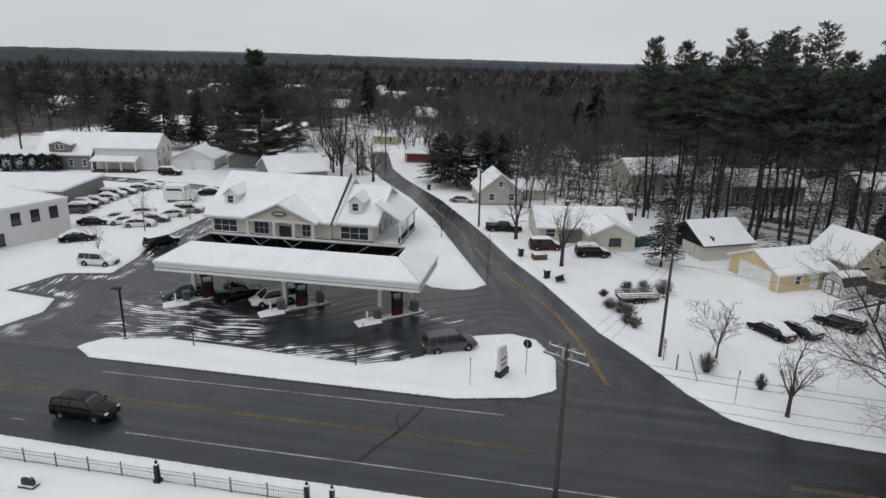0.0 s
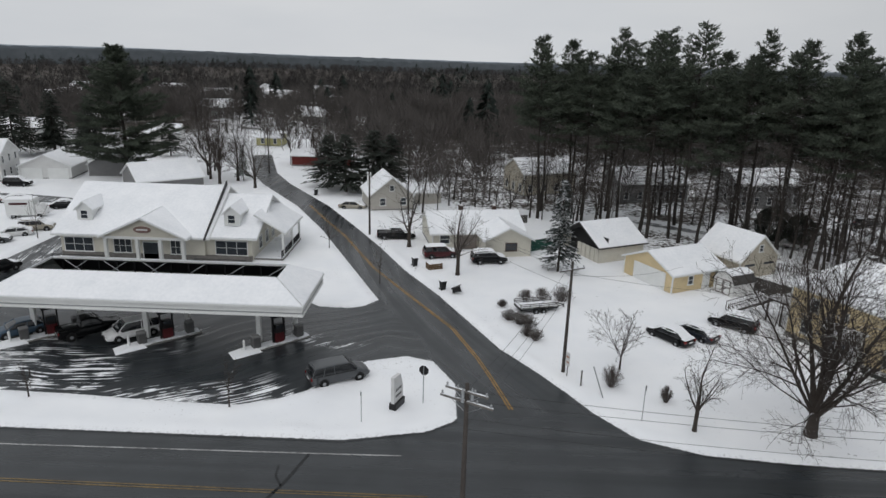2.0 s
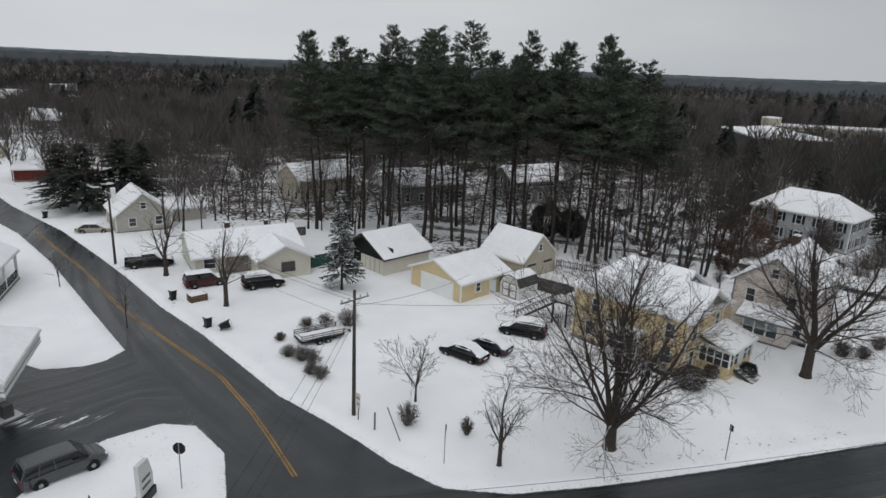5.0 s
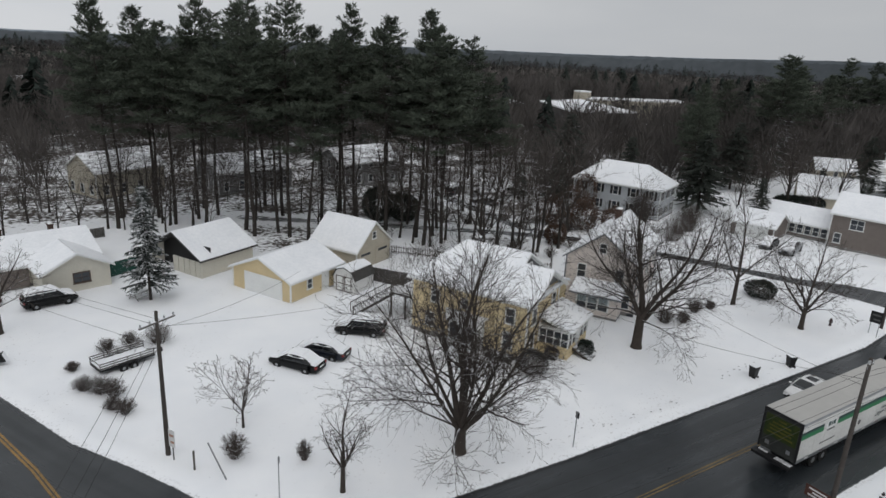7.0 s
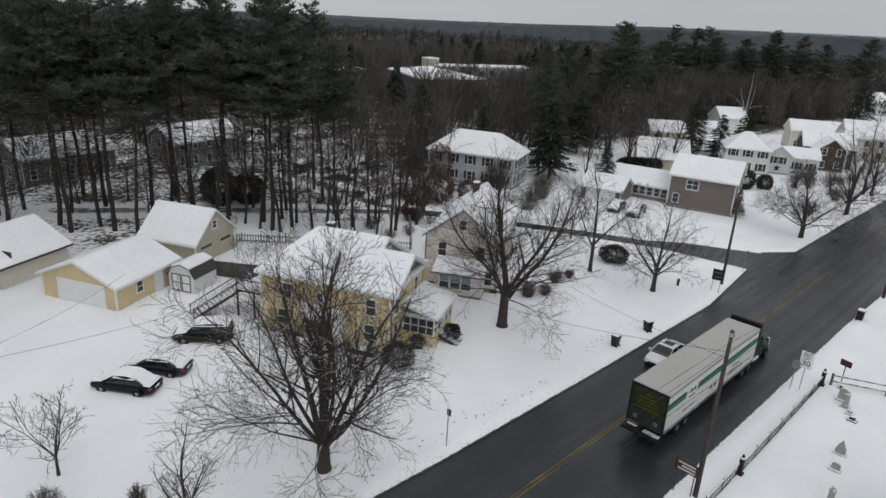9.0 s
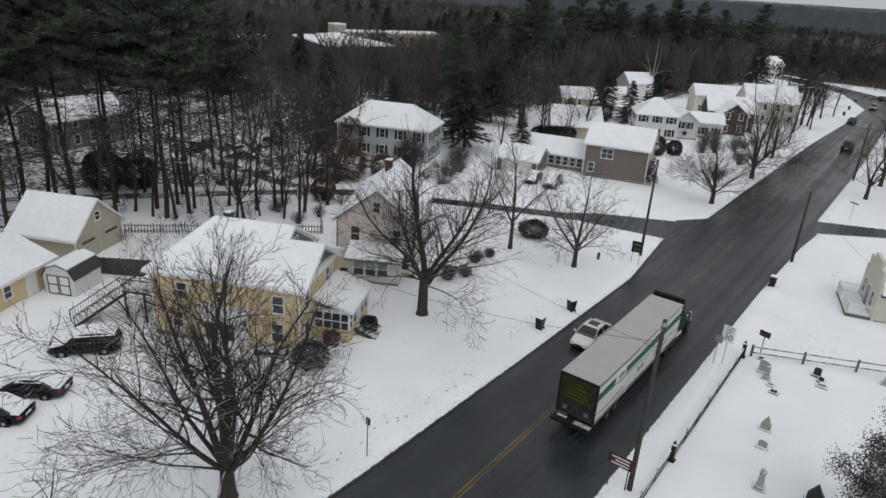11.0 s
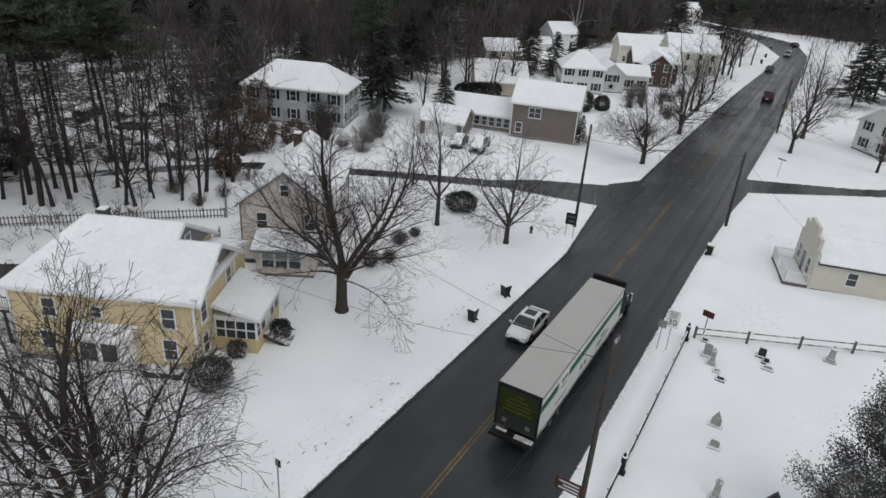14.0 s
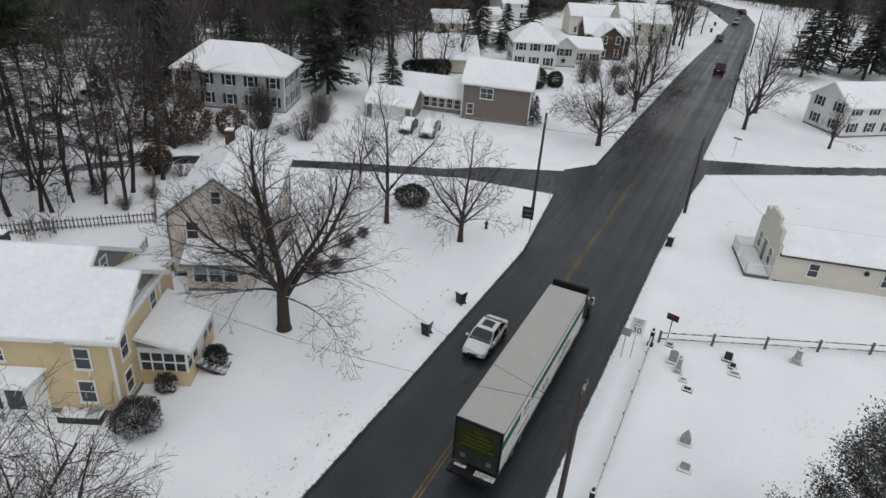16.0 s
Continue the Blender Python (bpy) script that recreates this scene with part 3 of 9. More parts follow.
def window(parent, m, w, h, trim=WHITE, shutters=None, bars=1, across=1):
    """A sash window with a raised frame, sill, muntins and recessed panes."""
    g = Geo()
    t = 0.09
    for x0, x1, z0, z1 in ((-w / 2 - t, -w / 2, -t, h + t), (w / 2, w / 2 + t, -t, h + t), (-w / 2, w / 2, h, h + t)):
        g.box(x0, x1, -0.02, 0.07, z0, z1, m)
    win = part("window", g, trim, parent, "window with painted trim")
    for k in range(1, bars + 1):
        z = h * k / (bars + 1)
        part("muntin", Geo().box(-w / 2, w / 2, -0.02, 0.045, z - 0.025, z + 0.025, m), trim, win)
    for k in range(1, across):
        x = -w / 2 + w * k / across
        part("muntin", Geo().box(x - 0.025, x + 0.025, -0.02, 0.048, 0, h, m), trim, win)
    part("pane", Geo().box(-w / 2, w / 2, -0.02, 0.02, 0, h, m), GLASS, win, "dark reflecting glass")
    part("sill", Geo().box(-w / 2 - 0.14, w / 2 + 0.14, -0.02, 0.13, -t - 0.03, 0, m), trim, win)
    if shutters:
        for s in (-1, 1):
            x = s * (w / 2 + t + 0.24)
            part("shutter", Geo().box(x - 0.2, x + 0.2, 0, 0.06, -0.02, h + 0.02, m), shutters, win, "dark louvred shutter")
    return win


def door(parent, m, w, h, mat=WHITE, trim=WHITE, panels=0, knob=True, label="painted panel door", name="door"):
    g = Geo().box(-w / 2, w / 2, -0.02, 0.05, 0, h, m)
    d = part(name, g, mat, parent, label)
    f = Geo()
    for x0, x1, z0, z1 in ((-w / 2 - 0.1, -w / 2, 0, h + 0.1), (w / 2, w / 2 + 0.1, 0, h + 0.1), (-w / 2, w / 2, h, h + 0.1)):
        f.box(x0, x1, -0.02, 0.08, z0, z1, m)
    part("frame", f, trim, d)
    for k in range(panels):
        z0 = 0.08 + k * (h - 0.08) / panels
        part("panel", Geo().soft(-w / 2 + 0.08, w / 2 - 0.08, 0.04, 0.075, z0, z0 + (h - 0.08) / panels - 0.1, 0.015, m), mat, d)
    if knob:
        part("knob", Geo().box(w / 2 - 0.14, w / 2 - 0.08, 0.04, 0.11, h * 0.45, h * 0.45 + 0.07, m), STEEL, d)
    return d


def roof_planes(L, W, h, rise, over, hip_w=0.0, hip_e=0.0):
    """The slopes of a gabled or hipped roof over a plan L by W, ridge along x, as lists of corners seen from above."""
    a, b = L / 2 + over, W / 2 + over
    drop = over * rise / (W / 2)
    z0, z1 = h - drop, h + rise
    rw, re = -a + hip_w, a - hip_e
    out = [[(-a, -b, z0), (a, -b, z0), (re, 0, z1), (rw, 0, z1)], [(a, b, z0), (-a, b, z0), (rw, 0, z1), (re, 0, z1)]]
    if hip_w:
        out.append([(-a, b, z0), (-a, -b, z0), (rw, 0, z1)])
    if hip_e:
        out.append([(a, -b, z0), (a, b, z0), (re, 0, z1)])
    return out


def shrink(corners, by):
    c = sum((Vector(p) for p in corners), Vector()) / len(corners)
    out = []
    for p in corners:
        p = Vector(p)
        d = (c - p)
        out.append(p + d * min(0.4, by / max(d.length, 0.1)))
    return out


def roof_on(parent, planes, m=None, trim=WHITE, cover=ROOF_SNOW, depth=0.12, thick=0.14):
    """Roof slabs with trimmed edges and a blanket of snow."""
    m = m or Matrix()
    g, s = Geo(), Geo()
    for p in planes:
        g.sheet([m @ Vector(q) for q in p], thick)
        s.sheet([m @ (q + Vector((0, 0, depth))) for q in shrink(p, 0.07)], depth - 0.004)
    r = part("roof", g, trim, parent, "roof with painted edges")
    part("snow", s, cover, r, "layer of settled snow", bevel=0.04)
    return r


def gable_walls(L, W, h, rise, base=-0.4, m=None):
    """Four walls with gables at both ends, ridge along x."""
    g = Geo()
    return g.prism([(-W / 2, base), (W / 2, base), (W / 2, h), (0, h + rise), (-W / 2, h)], -L / 2, L / 2, (m or Matrix()) @ pose(0, 0, 0, 0, 0, 90))


def house(name, label, x, y, yaw, L, W, h, rise, wall, over=0.4, trim=WHITE, hips=(0.0, 0.0), cover=ROOF_SNOW, group="", base=0.35, category="house", z=0.0):
    t = thing(name, pose(x, y, z, 0, 0, yaw), label, category, group)
    if hips[0] or hips[1]:
        g = Geo().box(-L / 2, L / 2, -W / 2, W / 2, -0.4, h)
        part("wall", g, wall, t)
        if not (hips[0] and hips[1]):
            s = -1 if not hips[0] else 1
            x0 = s * L / 2
            part("gable", Geo().prism([(-W / 2, h + 0.003), (W / 2, h + 0.003), (0, h + rise * 0.97)], min(x0, x0 - s * 0.15), max(x0, x0 - s * 0.15), pose(0, 0, 0, 0, 0, -90)), wall, t)
    else:
        part("wall", gable_walls(L, W, h, rise * 0.985), wall, t)
    part("foundation", Geo().box(-L / 2 - 0.03, L / 2 + 0.03, -W / 2 - 0.03, W / 2 + 0.03, -0.4, base), FOUNDATION, t, "concrete foundation")
    roof_on(t, roof_planes(L, W, h, rise, over, *hips), trim=trim, cover=cover)
    for sx in (-1, 1):
        for sy in (-1, 1):
            part("corner_board", Geo().box(sx * L / 2 - 0.07, sx * L / 2 + 0.07, sy * W / 2 - 0.07, sy * W / 2 + 0.07, base, h - 0.05), trim, t)
    return t


def chimney(parent, x, y, z0, z1, s=0.35, mat=BRICK):
    g = Geo().box(x - s, x + s, y - s, y + s, z0, z1).box(x - s - 0.06, x + s + 0.06, y - s - 0.06, y + s + 0.06, z1, z1 + 0.12)
    c = part("chimney", g, mat, parent, "square chimney")
    part("cap_snow", Geo().soft(x - s, x + s, y - s, y + s, z1 + 0.12, z1 + 0.26, 0.05), SNOW, c, "cap of snow")


def steps(parent, m, w, count, mat=GREY_WOOD, rise=0.18, run=0.27):
    """A flight going down along +y from its top."""
    for k in range(count):
        part("step", Geo().box(-w / 2, w / 2, k * run, (k + 1) * run + 0.02, -(k + 1) * rise - 0.05, -(k + 1) * rise, m), mat, parent)
    for s in (-1, 1):
        x = s * w / 2
        part("stringer", Geo().prism([(0, -rise), (0, -rise - 0.28), (count * run, -(count) * rise - 0.28), (count * run, -count * rise)], x - 0.02, x + 0.02, m @ pose(0, 0, 0, 0, 0, 90) @ Matrix.Scale(-1, 4, (0, 1, 0))), mat, parent)


def railing(parent, a, b, h=0.95, mat=GREY_WOOD, gap=0.16, name="railing"):
    """A rail with balusters between two points of a deck's edge."""
    a, b = Vector(a), Vector(b)
    d = b - a
    k = max(2, int(d.length / gap))
    g = Geo()
    up = Vector((0, 0, 1))
    g.rod(a + up * h, b + up * h, 0.045, n=4)
    g.rod(a + up * 0.12, b + up * 0.12, 0.03, n=4)
    r = part(name, g, mat, parent, "railing with balusters")
    q = Geo()
    for i in range(k + 1):
        p = a + d * i / k
        q.rod(p + up * 0.1, p + up * h, 0.02, n=4, cap=False)
    tagged(part("infill", q, mat, r), kind="stuff")
    for p in (a, b):
        part("post", Geo().rod(p, p + up * (h + 0.08), 0.055, n=4), mat, r)


# filling station shop
def build_shop():
    x0, x1, y0, y1 = -49.9, -25.6, 84.9, 101.8
    t = thing("filling_station_shop", pose(0, 0, 0), "cream filling station shop with snowy gabled roof", "shop")
    cx, cy, W = (x0 + x1) / 2, (y0 + y1) / 2, y1 - y0
    H, R = 3.5, 4.55
    L1 = -31.5 - x0
    part("wall", gable_walls(L1, W, H, R * 0.985, m=pose(x0 + L1 / 2, cy, 0)), CREAM_SIDING, t)
    L2 = x1 + 31.5
    part("wing_wall", gable_walls(L2, W - 2.0, H, R - 0.9, m=pose(-31.5 + L2 / 2, cy - 0.6, 0)), CREAM_SIDING, t)
    roof_on(t, roof_planes(L1 + 0.4, W, H, R, 0.7), pose(x0 + L1 / 2, cy, 0), depth=0.16)
    roof_on(t, roof_planes(L2, W - 2.0, H, R - 0.9, 0.7), pose(-31.5 + L2 / 2 + 0.25, cy - 0.6, 0), depth=0.16)
    part("verge", Geo().prism([(-9.4, 3.25), (-9.4, 2.95), (0, 8.2), (0, 8.75)], -0.05, 0.12, pose(-31.1, cy, 0.08, 0, 0, 90)), BLACK, t, "dark bare roof verge")
    # entrance gable on columns
    ex, ew = -38.4, 10.2
    ey = y0 - 1.8
    part("portico_gable", Geo().prism([(-ew / 2, H), (ew / 2, H), (0, H + 2.25)], ey, ey + 0.2, pose(ex, 0, 0)), CREAM_SIDING, t, "gabled entrance front")
    planes = [[(ex - ew / 2 - 0.5, ey - 0.4, H - 0.15), (ex, ey - 0.4, H + 2.4), (ex, y0 + 5.0, H + 2.4), (ex - ew / 2 - 0.5, y0 - 0.4, H - 0.15)][::-1],
              [(ex + ew / 2 + 0.5, ey - 0.4, H - 0.15), (ex + ew / 2 + 0.5, y0 - 0.4, H - 0.15), (ex, y0 + 5.0, H + 2.4), (ex, ey - 0.4, H + 2.4)][::-1]]
    roof_on(t, planes, depth=0.16)
    part("lintel", Geo().box(ex - ew / 2, ex + ew / 2, ey - 0.05, ey + 0.25, H - 0.35, H), WHITE, t)
    for k in (-1, -0.18, 0.42, 1):
        part("column", Geo().soft(ex + k * (ew / 2 - 0.25) - 0.2, ex + k * (ew / 2 - 0.25) + 0.2, ey - 0.08, ey + 0.32, 0, H - 0.35, 0.03), WHITE, t, "square white column")
    sg = part("sign", Geo().lathe([(0.02, 0), (1.0, 0), (1.0, 0.1), (0.02, 0.1)], 20, pose(ex, ey - 0.02, H + 0.95, 90, 0, 0) @ Matrix.Diagonal((1.1, 0.42, 1, 1))), material("sign_red", (0.2, 0.13, 0.115), 0.5), t, "oval dark red sign with plain bars")
    part("bar", Geo().box(ex - 0.7, ex + 0.7, ey - 0.16, ey - 0.11, H + 0.87, H + 1.03), WHITE, sg)
    for wx, ww in ((-47.6, 3.6), (-42.0, 2.2), (-34.9, 1.8), (-28.2, 4.0)):
        window(t, pose(wx, y0 - (1.4 if wx == -28.2 else 0) * 0 if wx != -28.2 else y0 + 0.4, 0.9, 0, 0, 180), ww, 1.75, bars=1, across=3)
    door(t, pose(-38.4, y0, 0, 0, 0, 180), 1.9, 2.3, GLASS, WHITE, label="glazed double entrance door")
    for dx, dy in ((-47.4, 0), (-28.4, 0.4)):
        y = y0 + 2.2
        part("dormer", Geo().prism([(-0.95, 4.4), (0.95, 4.4), (0.95, 6.0), (0, 6.75), (-0.95, 6.0)], y - 0.6, y + 3.5, pose(dx, 0, 0)), WHITE, t, "gabled dormer")
        roof_on(t, [[(dx - 1.25, y - 0.85, 5.85), (dx, y - 0.85, 6.95), (dx, y + 4.0, 6.95), (dx - 1.25, y + 2.6, 5.85)][::-1], [(dx + 1.25, y - 0.85, 5.85), (dx + 1.25, y + 2.6, 5.85), (dx, y + 4.0, 6.95), (dx, y - 0.85, 6.95)][::-1]], depth=0.12)
        window(t, pose(dx, y - 0.6, 4.75, 0, 0, 180), 0.85, 1.0)
    # side porch
    px0, px1, py0, py1 = x1, x1 + 3.7, 87.0, 96.0
    roof_on(t, [[(px0, py0 - 0.4, 5.9), (px1 + 0.4, py0 - 0.4, 3.5), (px1 + 0.4, py1, 3.5), (px0, py1, 5.9)]], depth=0.15)
    part("porch_floor", Geo().box(px0, px1, py0 - 1.0, py1, -0.3, 0.35), FOUNDATION, t)
    for yy in (py0, (py0 + py1) / 2, py1 - 0.3):
        part("porch_post", Geo().soft(px1 - 0.3, px1 - 0.02, yy, yy + 0.28, 0.35, 3.5, 0.03), WHITE, t)
    railing(t, (px1 - 0.1, py0 - 1.0, 0.35), (px1 - 0.1, py1, 0.35), mat=DARK_METAL)
    part("patio", Geo().box(x0, x1, y0 - 2.3, y0, -0.3, 0.14), FOUNDATION, t, "concrete walk before the front")
    for wy in (89, 92, 95):
        window(t, pose(x1 - 0.0, wy, 0.9, 0, 0, -90), 1.3, 1.6)
    railing(t, (x0, y0 - 2.2, 0.14), (x0 + 6.4, y0 - 2.2, 0.14), 0.9, DARK_METAL)
    railing(t, (-32, y0 - 2.2, 0.14), (x1, y0 - 2.2, 0.14), 0.9, DARK_METAL)
    part("base_band", Geo().box(x0 - 0.04, x1 + 0.04, y0 - 0.05, y0 + 0.5, -0.2, 0.8), material("stone_band", (0.16, 0.15, 0.14), 0.85, vary=0.3, scale=3.0, fine=12.0), t, "grey stone wall base")
    return t


build_shop()


def build_canopy():
    t = thing("fuel_canopy", pose(0, 0, 0), "white fuel canopy with a snowy mansard roof on posts", "canopy")
    X0, X1, Y0, Y1 = -41.6, -13.0, 59.0, 68.0
    zf, ze, zr = 3.85, 4.8, 6.4
    a0, a1, b0, b1 = -38.8, -15.9, 61.8, 65.6
    part("soffit", Geo().box(X0 + 0.1, X1 - 0.1, Y0 + 0.1, Y1 - 0.1, zf + 0.05, zf + 0.2), WHITE, t, "white canopy ceiling")
    f = Geo()
    f.box(X0, X1, Y0, Y0 + 0.15, zf, ze - 0.05).box(X0, X1, Y1 - 0.15, Y1, zf, ze - 0.05).box(X0, X0 + 0.15, Y0 + 0.15, Y1 - 0.15, zf, ze - 0.05).box(X1 - 0.15, X1, Y0 + 0.15, Y1 - 0.15, zf, ze - 0.05)
    part("fascia", f, WHITE, t, "deep white fascia")
    part("fascia_lip", Geo().box(X0 - 0.1, X1 + 0.1, Y0 - 0.1, Y0 + 0.1, ze - 0.22, ze - 0.055).box(X1 - 0.1, X1 + 0.1, Y0 + 0.1, Y1, ze - 0.22, ze - 0.055), WHITE, t)
    part("fascia_band", Geo().box(X0 - 0.05, X1 + 0.05, Y0 - 0.05, Y0 + 0.0, zf + 0.28, zf + 0.36).box(X1, X1 + 0.05, Y0, Y1, zf + 0.28, zf + 0.36), STEEL, t, "grey moulding along the fascia")
    part("fascia_foot", Geo().box(X0 - 0.07, X1 + 0.07, Y0 - 0.07, Y0 + 0.0, zf - 0.03, zf + 0.1).box(X1, X1 + 0.07, Y0, Y1, zf - 0.03, zf + 0.1), WHITE, t)
    o = [(X0 - 0.15, Y0 - 0.15, ze), (X1 + 0.15, Y0 - 0.15, ze), (X1 + 0.15, Y1 + 0.15, ze), (X0 - 0.15, Y1 + 0.15, ze)]
    i = [(a0, b0, zr), (a1, b0, zr), (a1, b1, zr), (a0, b1, zr)]
    roof_on(t, [[o[k], o[(k + 1) % 4], i[(k + 1) % 4], i[k]] for k in range(4)], depth=0.12)
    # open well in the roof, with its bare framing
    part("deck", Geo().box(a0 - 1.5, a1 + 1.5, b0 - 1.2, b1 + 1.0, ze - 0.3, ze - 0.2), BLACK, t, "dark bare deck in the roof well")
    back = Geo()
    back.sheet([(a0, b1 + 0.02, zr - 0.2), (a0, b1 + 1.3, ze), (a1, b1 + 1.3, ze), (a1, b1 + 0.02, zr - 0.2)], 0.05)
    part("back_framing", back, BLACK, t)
    for k in range(13):
        x = a0 + (a1 - a0) * (k + 0.5) / 13
        part("frame_post", Geo().box(x - 0.06, x + 0.06, b1 + 0.1, b1 + 0.25, ze - 0.2, zr - 0.15), DARK_METAL, t)
    for k in range(6):
        x = a0 + (a1 - a0) * (k + 0.3) / 6
        part("brace", Geo().rod((x, b1 - 0.1, ze - 0.1), (x + 2.4, b1 - 0.3, zr - 0.15), 0.05, n=4), STEEL, t, "diagonal steel brace")
        if k < 3:
            part("brace", Geo().rod((x + 2.2, b1 - 0.1, ze - 0.1), (x + 0.2, b1 - 0.3, zr - 0.15), 0.05, n=4), STEEL, t, "diagonal steel brace")
    for px in (-39.0, -28.4, -17.8):
        for py, q in ((61.9, 0), (65.0, 2.6)):
            part("post", Geo().soft(px + q - 0.22, px + q + 0.22, py - 0.22, py + 0.22, 0, zf + 0.05, 0.03), WHITE, t, "square white post")
    return t


build_canopy()


def fuel_island(x, y):
    """A kerbed pump island with a dispenser, bins and a bollard; returns it."""
    t = thing("pump_island", pose(x, y, 0, 0, 0, 42), "snow-edged concrete pump island", "pump island", "pump islands")
    g = Geo().soft(-3.2, 3.2, -0.65, 0.65, -0.2, 0.17, 0.05)
    part("kerb", g, FOUNDATION, t, "raised concrete kerb")
    part("snow", Geo().hull([(-4.6, -0.9, 0.01), (-4.4, 0.8, 0.01), (-1.9, -0.95, 0.01), (-1.9, 0.9, 0.01), (-3.4, -0.5, 0.24), (-3.4, 0.5, 0.24), (-2.1, -0.55, 0.25), (-2.1, 0.55, 0.25)]), SNOW, t, "heap of snow on the island end")
    return t


PUMP_RED = material("dispenser_red", (0.085, 0.014, 0.017), 0.4, vary=0.15)
PUMP_GREY = material("dispenser_grey", (0.1, 0.1, 0.1), 0.5, vary=0.2)


def dispenser(x, y):
    t = thing("fuel_dispenser", pose(x, y, 0.17, 0, 0, 42), "red and black fuel dispenser on its island", "fuel pump", "fuel dispensers")
    part("cabinet", Geo().soft(-0.45, 0.45, -0.28, 0.28, 0, 0.95, 0.03), PUMP_RED, t, "red lower cabinet")
    part("head", Geo().soft(-0.42, 0.42, -0.3, 0.3, 0.95, 1.75, 0.03), BLACK, t, "dark display head")
    for s in (-1, 1):
        part("upright", Geo().box(s * 0.55 - 0.06, s * 0.55 + 0.06, -0.12, 0.12, 0, 2.5), BLACK, t)
        part("screen", Geo().box(-0.32, 0.32, s * 0.301 - 0.01, s * 0.301 + 0.01, 1.42, 1.68), GLASS, t)
        h = Geo()
        pts = [Vector((0.56, s * 0.16, 1.6 - 0.9 * math.sin(k / 8 * math.pi))) + Vector((0, s * 0.25 * math.sin(k / 8 * math.pi), 0)) for k in range(9)]
        for a, b in zip(pts, pts[1:]):
            h.rod(a, b, 0.025, n=5, cap=False)
        part("hose", h, RUBBER, t, "black fuel hose")
    part("topper", Geo().soft(-0.7, 0.7, -0.2, 0.2, 2.4, 2.85, 0.04), BLACK, t, "dark sign panel on top")
    return t


def litter_bin(x, y, yaw=42):
    t = thing("forecourt_bin", pose(x, y, 0.17, 0, 0, yaw), "grey square bin on the pump island", "bin", "forecourt bins")
    part("body", Geo().soft(-0.36, 0.36, -0.34, 0.34, 0, 1.0, 0.05), PUMP_GREY, t)
    part("lid", Geo().soft(-0.39, 0.39, -0.37, 0.37, 1.0, 1.14, 0.05), GREY_SIDING, t, "snow-dusted lid")
    return t


for px in (-37.5, -26.6, -16.1):
    fuel_island(px, 61.6)
    dispenser(px + 0.15, 61.75)
    litter_bin(px + 1.7, 63.1)
    litter_bin(px - 1.55, 60.25)
    b = thing("bollard", pose(px - 2.4, 59.5, 0.17), "white steel bollard beside the pumps", "bollard", "bollards")
    part("tube", Geo().lathe([(0.11, 0), (0.11, 0.95), (0.06, 1.02)], 10), WHITE, b)


